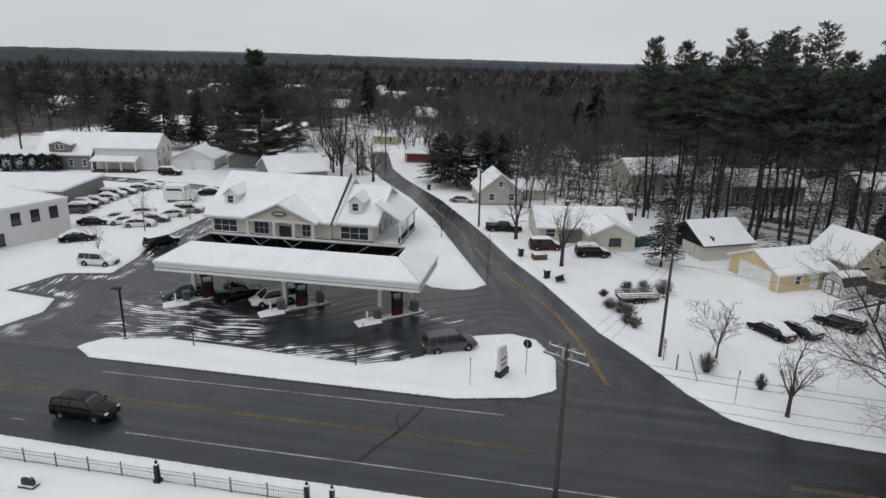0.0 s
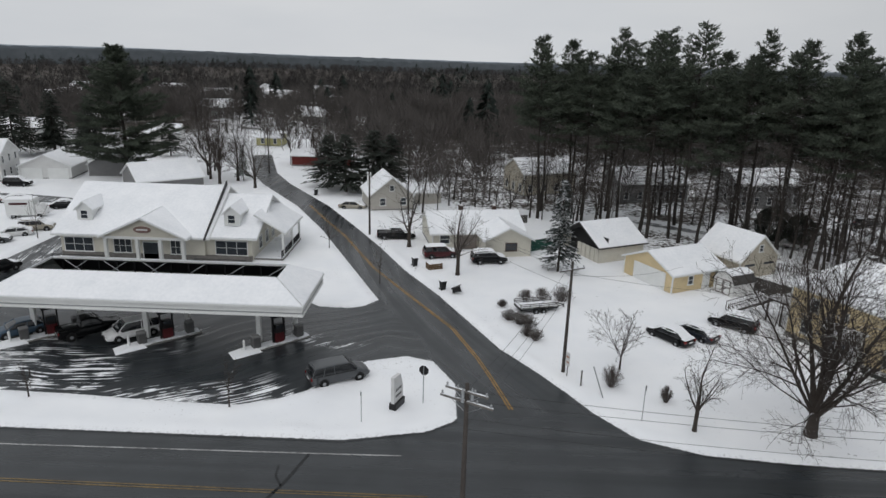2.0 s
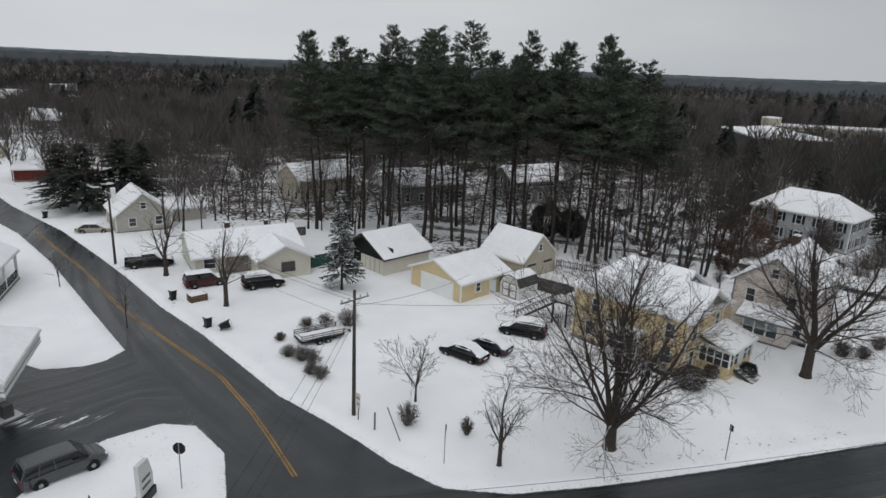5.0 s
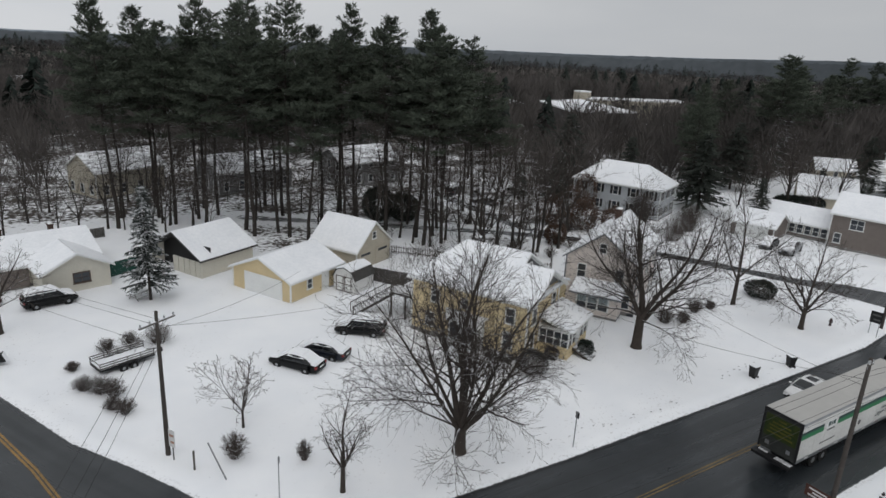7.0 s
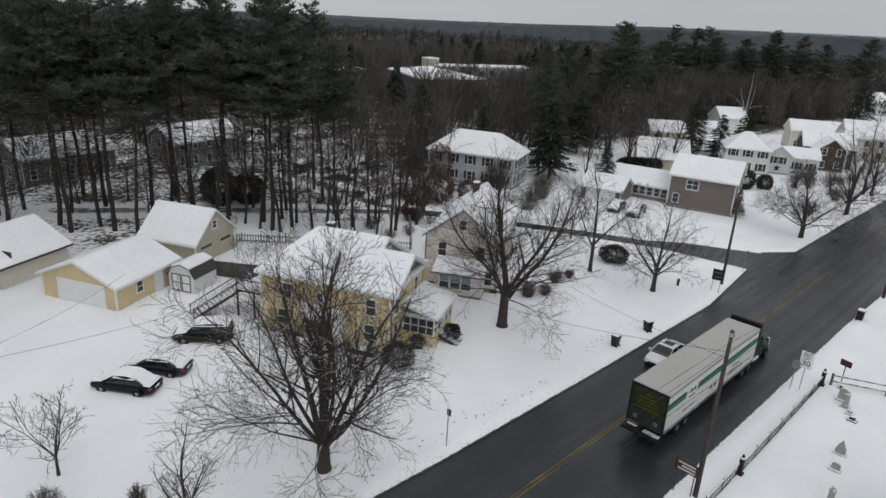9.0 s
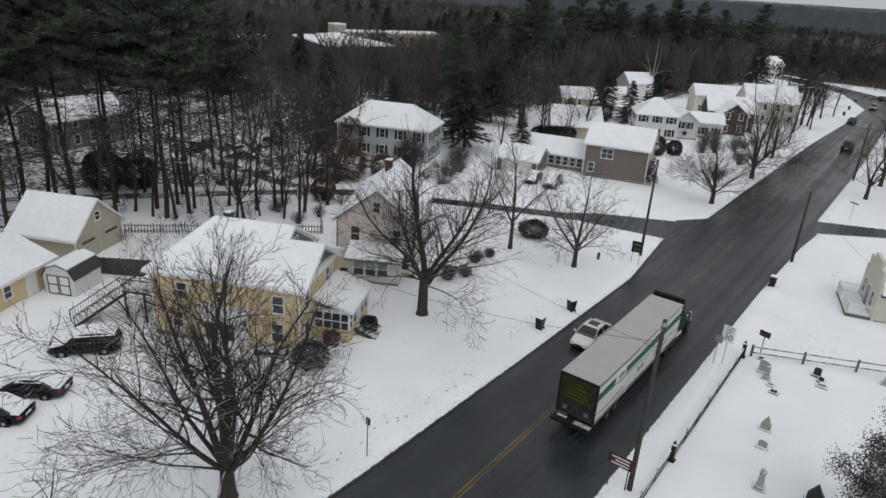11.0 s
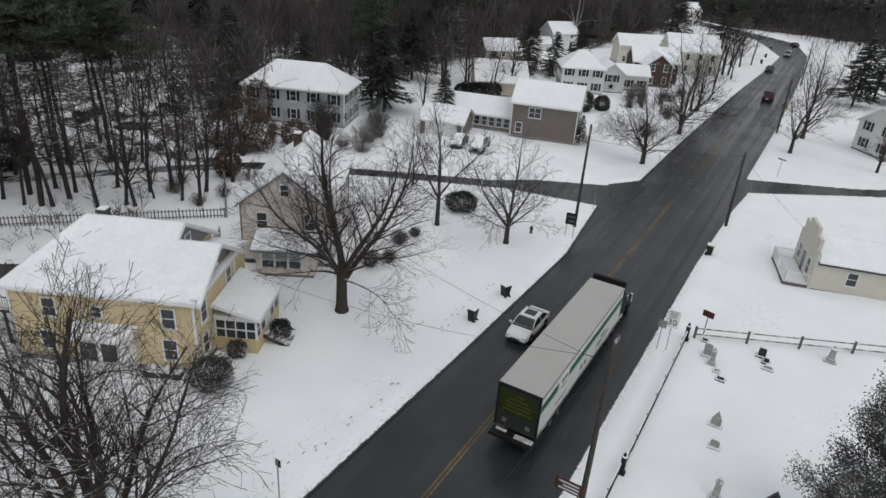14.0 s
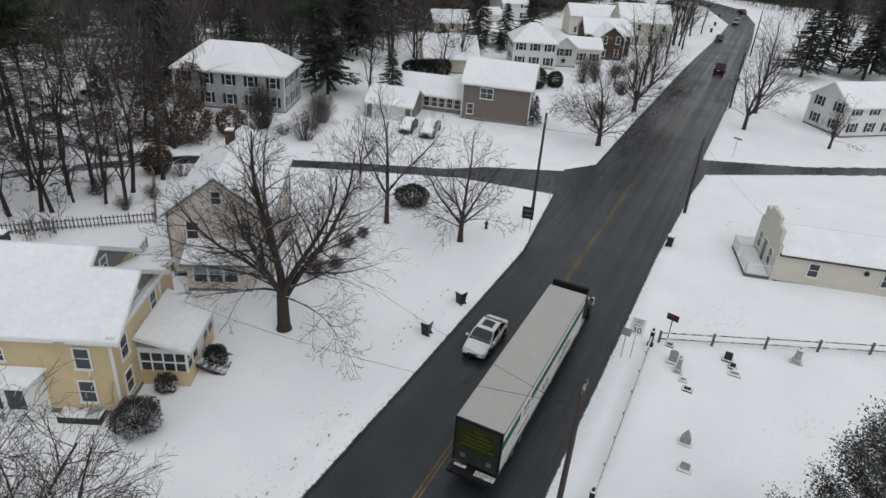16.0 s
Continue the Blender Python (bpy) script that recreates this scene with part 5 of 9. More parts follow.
simple_house("tan gabled house among far trees", 167.6, 99.1, -45, 8.7, 6.0, 2.6, 2.2, TAN_SIDING, "S", two=False)
simple_house("small white shed in the snow", 190.0, 97.8, -36, 5.2, 4.0, 2.2, 1.3, WHITE_SIDING, "", two=False, name="shed", category="shed")
simple_house("white house among the far trees", 197.4, 95.5, -38, 7.7, 7.0, 4.8, 2.5, WHITE_SIDING, "S")
simple_house("white house beyond the bend", 330.0, 92.0, -50, 16.0, 9.0, 6.0, 3.0, WHITE_SIDING, "SW")
simple_house("white gabled house with porch roof", 139.6, 15.2, -48, 10.0, 7.6, 4.9, 2.6, WHITE_SIDING, "WS", BLACK)

# behind the pines
for x, y, yaw, L, W, h, R, wall, lab in ((17.0, 137.0, 25, 12, 8, 4.6, 2.4, TAN_SIDING, "tan house half hidden by bare trees"), (37.0, 133.0, 12, 14, 8, 4.0, 2.4, GREY_SIDING, "grey house behind the pine trunks"),
                                        (58.0, 131.0, 10, 13, 8, 4.8, 2.3, GREY_SIDING, "grey-blue house behind the pine trunks")):
    simple_house(lab, x, y, yaw, L, W, h, R, wall, "SW", cover=ROOF_SNOW)

# across the far car park
gc = simple_house("grey cottage with broad dormer and snowy roof", -108.3, 130.0, 12, 11.5, 10.0, 3.6, 4.0, GREY_SIDING, "SE", two=False)
dm = pose(-0.6, -2.9, 3.9, 0, 0, 90)
part("dormer", gable_walls(4.2, 4.6, 1.7, 0.7, 0.0, dm), GREY_SIDING, gc, "broad grey dormer")
roof_on(gc, roof_planes(4.4, 4.6, 1.7, 0.7, 0.3), dm)
for uu in (-0.5, 0.5):
    window(gc, pose(-0.6 + uu, -5.02, 4.5, 0, 0, 180), 0.7, 1.0)
wh = simple_house("white two-storey house with a front porch", -94.6, 131.5, 12, 13.0, 8.5, 5.2, 2.6, WHITE_SIDING, "E")
roof_on(wh, [[(-6.8, -6.9, 2.5), (3.0, -6.9, 2.5), (3.0, -4.25, 3.3), (-6.8, -4.25, 3.3)]])
for k in range(4):
    part("porch_post", Geo().box(-6.5 + k * 3.05, -6.3 + k * 3.05, -6.6, -6.4, -0.2, 2.45), WHITE, wh)
part("porch_floor", Geo().box(-6.6, 2.9, -6.7, -4.3, -0.3, 0.4), BRICK, wh)
gg = simple_house("white two-door garage with snowy roof", -82.0, 137.0, 100, 9.0, 9.6, 2.7, 2.2, WHITE_SIDING, "", two=False, name="garage", category="garage")
for uu in (-2.4, 2.4):
    door(gg, face_pose("W", uu, 0.05, 9.0, 9.6), 3.6, 2.1, WHITE, WHITE, 4, False, "white sectional garage door", "garage_door")
simple_house("grey gabled garage with snowy roof", -71.5, 142.0, 100, 9.0, 8.5, 2.7, 2.6, GREY_SIDING, "", two=False, name="garage", category="garage")
simple_house("low barn under a wide snowy roof", -57.0, 131.0, 40, 12.0, 11.0, 2.2, 2.6, GREY_SIDING, "", two=False, name="barn", category="barn")
for x, y, yaw, L, W, h, R, wall in ((-116, 184, 10, 14, 8, 4.4, 2.2, WHITE_SIDING), (-139, 195, 80, 10, 8, 5.6, 3.4, GREY_SIDING), (-83, 192, 10, 9, 7, 3.0, 2.0, WHITE_SIDING), (-98, 270, 20, 16, 9, 4.5, 2.8, GREY_SIDING), (-85, 322, 0, 18, 10, 6, 3, WHITE_SIDING), (-30, 232, 20, 9, 7, 3.0, 2.0, BEIGE_SIDING), (-52, 250, -10, 8, 6, 3.6, 2.0, GREY_SIDING), (-20, 205, 60, 12, 8, 3, 2.2, GREY_SIDING)):
    simple_house("snow-roofed house far among bare trees", x, y, yaw, L, W, h, R, wall, "S")
simple_house("small red house far among trees", -84.0, 192.0, 10, 7, 6, 2.8, 2.0, RED_BARN, "S", two=False)
simple_house("long red barn with snowy roof", -31.5, 161.0, 4, 14, 7, 2.6, 1.2, RED_BARN, "", two=False, name="barn", category="barn")
simple_house("pale yellow cottage by the side road", -52.0, 190.0, 0, 7, 6, 2.6, 1.2, material("pale_yellow_siding", (0.42, 0.4, 0.2), 0.65, vary=0.08), "S", two=False)
far_rng = random.Random(11)
for k in range(34):
    x = far_rng.uniform(-230, 60)
    y = far_rng.uniform(230, 420)
    simple_house("far house with snowy roof among trees", x, y, far_rng.uniform(-40, 40), far_rng.uniform(9, 15), 8, far_rng.choice((3.0, 5.2)), 2.4, far_rng.choice((WHITE_SIDING, GREY_SIDING, BEIGE_SIDING)), "S")

# white commercial block by the forecourt entrance
def build_block():
    t = thing("white_commercial_building", pose(-69.6, 80.6, 0, 0, 0, 72), "white flat-roofed commercial building with small windows", "building")
    part("wall", Geo().box(-30, 0, 0, 14, -0.3, 5.2), WHITE_SIDING, t)
    part("parapet", Geo().box(-30.1, 0.1, -0.1, 0.25, 5.2, 5.5).box(-0.25, 0.1, 0.25, 14.1, 5.2, 5.5), WHITE, t)
    part("roof_snow", Geo().box(-30, -0.26, 0.26, 14, 5.2, 5.42), ROOF_SNOW, t, "snow on the flat roof")
    for x, z in ((-2.2, 3.0), (-7.4, 3.0), (-12, 3.0), (-16.5, 3.0), (-21, 3.0), (-4.8, 3.0), (-9.8, 0.6), (-14.2, 0.6)):
        window(t, pose(x, 0, z, 0, 0, 180), 1.0, 1.5, BLACK)
    u = thing("low_flat_building", pose(-80.0, 96.0, 0, 0, 0, 12), "low grey building with a wide snowy flat roof", "building")
    part("wall", Geo().box(-30, 0, -6, 8, -0.3, 3.8), GREY_SIDING, u)
    part("roof_snow", Geo().box(-30.3, 0.3, -6.3, 8.3, 3.8, 4.15), ROOF_SNOW, u)


build_block()


# little gabled hall with a stepped front and a white deck
def build_hall():
    t = thing("cream_hall", pose(79.3, 23.7, 0, 0, 0, -75), "single-storey cream hall with stepped false front", "hall")
    L, W, h, R = 16.0, 6.6, 2.85, 1.3
    # local x runs away along the side wall, y across the front to the road's far side
    part("wall", gable_walls(L, W, h, R, m=pose(L / 2, W / 2, 0)), CREAM_SIDING, t)
    roof_on(t, roof_planes(L, W, h, R, 0.3), pose(L / 2 + 0.2, W / 2, 0), trim=SHINGLE)
    g = Geo()
    for a, b, top in ((-0.05, 0.5, 3.5), (0.5, 1.9, 4.7), (1.9, W - 1.9, 5.3), (W - 1.9, W - 0.5, 4.7), (W - 0.5, W + 0.05, 3.5)):
        g.box(-0.3, 0.0, a, b, -0.3, top)
    part("false_front", g, CREAM_SIDING, t, "stepped false front")
    fm = pose(-0.3, 0, 0, 0, 0, 90)
    for yy in (1.5, W - 1.5):
        window(t, pose(-0.3, yy, 0.9, 0, 0, 90), 0.9, 1.5)
    door(t, pose(-0.3, W / 2, 0.35, 0, 0, 90), 1.0, 2.05, GLASS)
    for xx in (3.0, 9.0, 13.5):
        window(t, pose(xx, 0, 1.0, 0, 0, 180), 0.8, 1.2)
    part("deck", Geo().box(-2.4, -0.31, 0.0, W - 0.9, -0.2, 0.35), GREY_WOOD, t)
    part("deck_snow", Geo().soft(-2.3, -0.4, 0.1, W - 1.0, 0.354, 0.45, 0.04), SNOW, t)
    railing(t, (-2.35, 0.05, 0.35), (-0.4, 0.05, 0.35), 1.0, WHITE)
    railing(t, (-2.35, 0.05, 0.35), (-2.35, 2.4, 0.35), 1.0, WHITE)
    railing(t, (-2.35, 3.8, 0.35), (-2.35, W - 0.95, 0.35), 1.0, WHITE)
    railing(t, (-2.35, W - 0.95, 0.35), (-0.4, W - 0.95, 0.35), 1.0, WHITE)
    part("wall_base", Geo().box(-0.02, L + 0.02, -0.03, W + 0.03, -0.4, 0.12), BLACK, t, "dark sill line")
    part("vent", Geo().box(7.0, 7.3, -0.25, 0, 1.9, 2.2), DARK_METAL, t)


build_hall()


# far works with flat snowy roofs
def build_works():
    base = float(land(200, 205))
    t = thing("factory", pose(0, 0, 0), "far low factory with wide snowy flat roofs", "factory")

    def block(name, outline, top, wall, label=""):
        for low, high, mat, word, text in ((base - 1, top, wall, name, label), (top, top + 0.5, ROOF_SNOW, name + "_snow", "snow on the flat roof")):
            ring = [Vector((x, y, low)) for x, y in outline] + [Vector((x, y, high)) for x, y in outline]
            part(word, Geo().add(ring, [(3, 2, 1, 0), (4, 5, 6, 7)] + [(k, (k + 1) % 4, 4 + (k + 1) % 4, 4 + k) for k in range(4)]), mat, t, text)

    block("hall", [(162, 184), (187, 178), (204, 224), (177, 219)], 6.0, material("dark_grey_works", (0.075, 0.072, 0.07), 0.8, vary=0.2), "dark grey wall")
    block("long_hall", [(208, 222), (250, 207), (257, 217), (212, 234)], 6.2, TAN_SIDING)
    block("tower", [(206, 227), (211.5, 226), (212.5, 231), (207, 232)], 9.0, TAN_SIDING)
    block("low_wing", [(181, 168), (196, 160), (200, 166), (186, 174)], 3.0, GREY_SIDING)
    block("side_hall", [(158, 222), (172, 222), (174, 232), (160, 234)], 5.0, BRICK)
    for k in range(8):
        x, y = 209 + 40 * (k + 0.5) / 8, 221.6 - 14.6 * (k + 0.5) / 8
        window(t, pose(x, y, 3.2, 0, 0, -19.5), 1.6, 1.4, BLACK)


build_works()

# ---- trees ----
def grow(seed, height, girth, fork=0.25, limbs=9, upright=0.7, spread=0.5, density=1.0, low=0.45, leader=True, fine=True, arch=0.0, reach=1.0, even=0.6):
    """A bare broadleaf tree: its trunk with limbs, and its twigs, as two pieces of geometry."""
    r = random.Random(seed)
    wood, twigs = Geo(), Geo()

    def loose():
        return Vector((r.uniform(-1, 1), r.uniform(-1, 1), r.uniform(-1, 1)))

    def tube(g, pts, radii, n):
        """One skin of n sides over a bent line."""
        v, f = [], []
        s = None
        for i, p in enumerate(pts):
            d = (pts[min(i + 1, len(pts) - 1)] - pts[max(i - 1, 0)]).normalized()
            s = d.cross(Vector((0.31, 0.95, 0.05)) if s is None else d.cross(s)).normalized() * (1 if s is None else -1)
            u = s.cross(d)
            v += [p + (s * math.cos(k * math.tau / n) + u * math.sin(k * math.tau / n)) * radii[i] for k in range(n)]
        for i in range(len(pts) - 1):
            f += [(i * n + k, i * n + (k + 1) % n, (i + 1) * n + (k + 1) % n, (i + 1) * n + k) for k in range(n)]
        g.add(v, f)

    def band(g, pts, radii):
        """A twig too thin to show its roundness."""
        way = loose()
        v = []
        for i, p in enumerate(pts):
            d = pts[min(i + 1, len(pts) - 1)] - pts[max(i - 1, 0)]
            s = d.cross(way)
            s = s.normalized() * radii[i] if s.length > 1e-6 else Vector((radii[i], 0, 0))
            v += [p - s, p + s]
        g.add(v, [(2 * i, 2 * i + 1, 2 * i + 3, 2 * i + 2) for i in range(len(pts) - 1)])

    def limb(p, d, length, rad, level, lift, first=0.18):
        k = (0, 10, 6, 4, 3)[level]
        wander = (0, 0.085, 0.15, 0.18, 0.2)[level]
        pts, v, bend = [p.copy()], d.copy(), Vector()
        q = p.copy()
        for i in range(k):
            bend = bend * 0.55 + loose() * wander
            v = (v + bend + Vector((0, 0, lift * (0.05 + 0.2 * i / k)))).normalized()
            q = q + v * length / k
            pts.append(q.copy())
        least = (0, 0.02, 0.014, 0.011, 0.009)[level]
        radii = [max(least, rad * (1 - 0.86 * (i / k) ** 0.85)) for i in range(k + 1)]
        if level <= 2:
            tube(wood if level == 1 else twigs, pts, radii, 7 if level == 1 else 4)
        else:
            band(twigs, pts, radii)
        if level >= (4 if fine else 3):
            return
        many = (0, 1.45 * length + 2, 2.1 * length + 1.5, 2.6 * length + 1.5)[level] * density
        count = max(1, int(many + r.random()))
        turn = r.uniform(0, math.tau)
        for j in range(count):
            u = first + (0.99 - first) * (j + r.random()) / count
            i = min(k - 1, int(u * k))
            at = pts[i].lerp(pts[i + 1], u * k - i)
            t = (pts[i + 1] - pts[i]).normalized()
            turn += 2.4 + r.uniform(-0.5, 0.5)
            s = t.cross(Vector((0.2, 0.9, 0.35)))
            s.normalize()
            side = s * math.cos(turn) + s.cross(t) * math.sin(turn)
            away = r.uniform(0.45, 0.95)
            nd = (t * math.cos(away) + side * math.sin(away)).normalized()
            if level == 1:
                size = length * (0.52 - 0.34 * u) * r.uniform(0.6, 1.3)
            else:
                size = length * (0.62 - 0.3 * u) * r.uniform(0.6, 1.2)
            here = rad * (1 - 0.86 * u ** 0.85)
            limb(at, nd, max(size, 0.25), max(here * r.uniform(0.42, 0.62), 0.01), level + 1, r.uniform(0.2, 0.7) * max(lift, 0.25))

    h0 = height * fork
    tube(wood, [Vector((0, 0, z)) for z in (-0.3, 0.1, 0.5, h0 * 0.6, h0)], [girth * w for w in (1.6, 1.3, 1.06, 0.94, 0.88)], 11)
    top = Vector((0, 0, h0 - 0.02))
    tall = max(2, round(limbs * (1 - low)))
    for j in range(limbs):
        a = j * 2.4 + r.uniform(-0.5, 0.5)
        if j < tall:
            lean = (0.06 if leader and j == 0 else r.uniform(0.3, 0.85)) * (0.4 + spread)
            z = top - Vector((0, 0, h0 * 0.25 * r.random() * (1 if j else 0)))
            d = Vector((math.cos(a) * lean, math.sin(a) * lean, 1.0)).normalized()
            limb(z, d, (height - h0) * (1.0 if j == 0 else r.uniform(even, 1.0)), girth * (0.74 if j == 0 else r.uniform(0.34, 0.6)), 1, upright)
        else:
            z = Vector((0, 0, h0 * r.uniform(0.7, 1.25)))
            d = Vector((math.cos(a), math.sin(a), r.uniform(0.25, 0.95))).normalized()
            limb(z, d, height * r.uniform(0.3, 0.52) * (0.7 + 0.6 * spread) * reach, girth * r.uniform(0.16, 0.28), 1, r.uniform(-0.45, 0.2) - arch, 0.34)
    return wood, twigs


def stretch_to(pair, height):
    top = max(v[2] for v in pair[1].v)
    k = height / top
    for g in pair:
        g.v = [(x * k, y * k, z * k if z > 0 else z) for x, y, z in g.v]
    return pair


def bare_tree(x, y, seed, height, girth, label, turn=0.0, bark=BARK, **how):
    wood, twigs = stretch_to(grow(seed, height, girth, **how), height)
    t = thing("bare_tree", pose(x, y, float(land(x, y)), 0, 0, turn), label, "tree")
    part("trunk", wood, bark, t, "bark of trunk and limbs", smooth=True)
    part("crown", twigs, TWIG, t, "bare twigs with a dusting of snow")
    return t


bare_tree(27.0, 49.1, 3, 17.2, 0.48, "large bare maple with many upright stems", fork=0.13, limbs=16, upright=0.5, spread=0.5, density=0.86, low=0.5, arch=-0.1, reach=1.1, even=0.84)
bare_tree(51.0, 55.0, 8, 17.6, 0.5, "tall bare maple beside the weathered house", fork=0.2, limbs=12, upright=0.5, spread=0.62, density=0.88, low=0.5, arch=0.1, reach=1.15, even=0.8)
bare_tree(18.4, 49.0, 14, 7.6, 0.17, "young bare street tree on the snowy lawn", fork=0.3, limbs=9, upright=0.4, spread=0.6, density=0.9, low=0.35)
bare_tree(15.1, 58.6, 21, 6.1, 0.09, "small bare ornamental tree on the lawn", fork=0.24, limbs=9, upright=0.4, spread=0.6, density=0.9, low=0.35)
bare_tree(70.4, 50.2, 33, 11.0, 0.25, "round bare tree near the road corner", fork=0.2, limbs=14, upright=0.5, spread=1.0, density=0.9, low=0.55, reach=1.15)
bare_tree(69.9, 57.8, 35, 14.0, 0.24, "slender bare tree in the snow", fork=0.25, limbs=8, upright=0.7, spread=0.5, density=0.85)
bare_tree(105.7, 46.4, 41, 11.5, 0.36, "bare street tree at the road edge", fork=0.2, limbs=15, upright=0.3, spread=1.1, density=0.95, low=0.65, reach=1.15)
bare_tree(125.9, 45.9, 43, 13.5, 0.36, "bare street tree at the road edge", fork=0.2, limbs=15, upright=0.35, spread=1.0, density=0.95, low=0.6, reach=1.1)
bare_tree(128.1, 29.6, 47, 13.0, 0.28, "bare tree on the far verge", fork=0.2, limbs=9, upright=0.6, spread=0.7, density=0.8)
bare_tree(139.5, 28.7, 49, 17.5, 0.35, "tall bare tree on the far verge", fork=0.2, limbs=9, upright=0.6, spread=0.6, density=0.8)
bare_tree(146, 47.0, 52, 11, 0.28, "bare street tree at the road edge", fork=0.22, limbs=9, spread=0.7, fine=False)
bare_tree(126.0, 18.0, 53, 8, 0.2, "small bare tree before the white house", fork=0.22, limbs=9, spread=0.7, fine=False)
bare_tree(0.7, 82.8, 57, 9.5, 0.26, "bare yard tree by the side road", fork=0.3, limbs=9, spread=0.75, density=0.8, upright=0.4)
bare_tree(-6.2, 94.6, 59, 8.8, 0.26, "bare yard tree by the side road", fork=0.3, limbs=8, spread=0.85, density=0.8, upright=0.4)
bare_tree(78.0, 66.0, 61, 9.0, 0.12, "thin bare tree behind the lawn", fork=0.2, limbs=7, spread=0.5, fine=False)
bare_tree(58.0, 58.0, 63, 6.5, 0.1, "small bare tree beside the house", fork=0.15, limbs=8, spread=0.7, fine=False)
BIRCH = material("pale_birch_bark", (0.3, 0.29, 0.27), 0.8, vary=0.3, scale=2.0, fine=12.0)
bare_tree(236.0, 122.0, 65, 22.0, 0.5, "tall pale-barked bare tree above the woods", bark=BIRCH, fork=0.3, limbs=9, upright=0.5, spread=0.7, density=0.5, fine=False)
bare_tree(200.0, 92.0, 66, 19.0, 0.42, "tall pale-barked bare tree above the woods", bark=BIRCH, fork=0.35, limbs=7, upright=0.5, spread=0.5, density=0.5, fine=False)
for k, (x, y, h) in enumerate(((-44.6, 137.9, 15), (-50.4, 138.3, 15), (-47, 134, 13), (-39, 131, 11), (-30, 150, 12), (-58, 165, 12))):
    bare_tree(x, y, 70 + k, h, 0.3, "bare broad tree behind the shop", fork=0.2, limbs=12 if k < 2 else 9, spread=1.1 if k < 2 else 0.6, upright=0.4, density=0.8, fine=k < 2)
for k, (x, y, h) in enumerate(((-16.6, 49.9, 4.3), (-32.2, 50.1, 3.6), (-8.5, 79.0, 5.6), (-17.0, 92.0, 5.0), (-57.0, 70.0, 6.0), (-60.5, 84.5, 7.0), (-57.6, 92, 6.5))):
    bare_tree(x, y, 80 + k, h, 0.06, "staked sapling in the snow", fork=0.35, limbs=7, spread=0.15 if k < 4 else 0.5, density=0.7, fine=False)


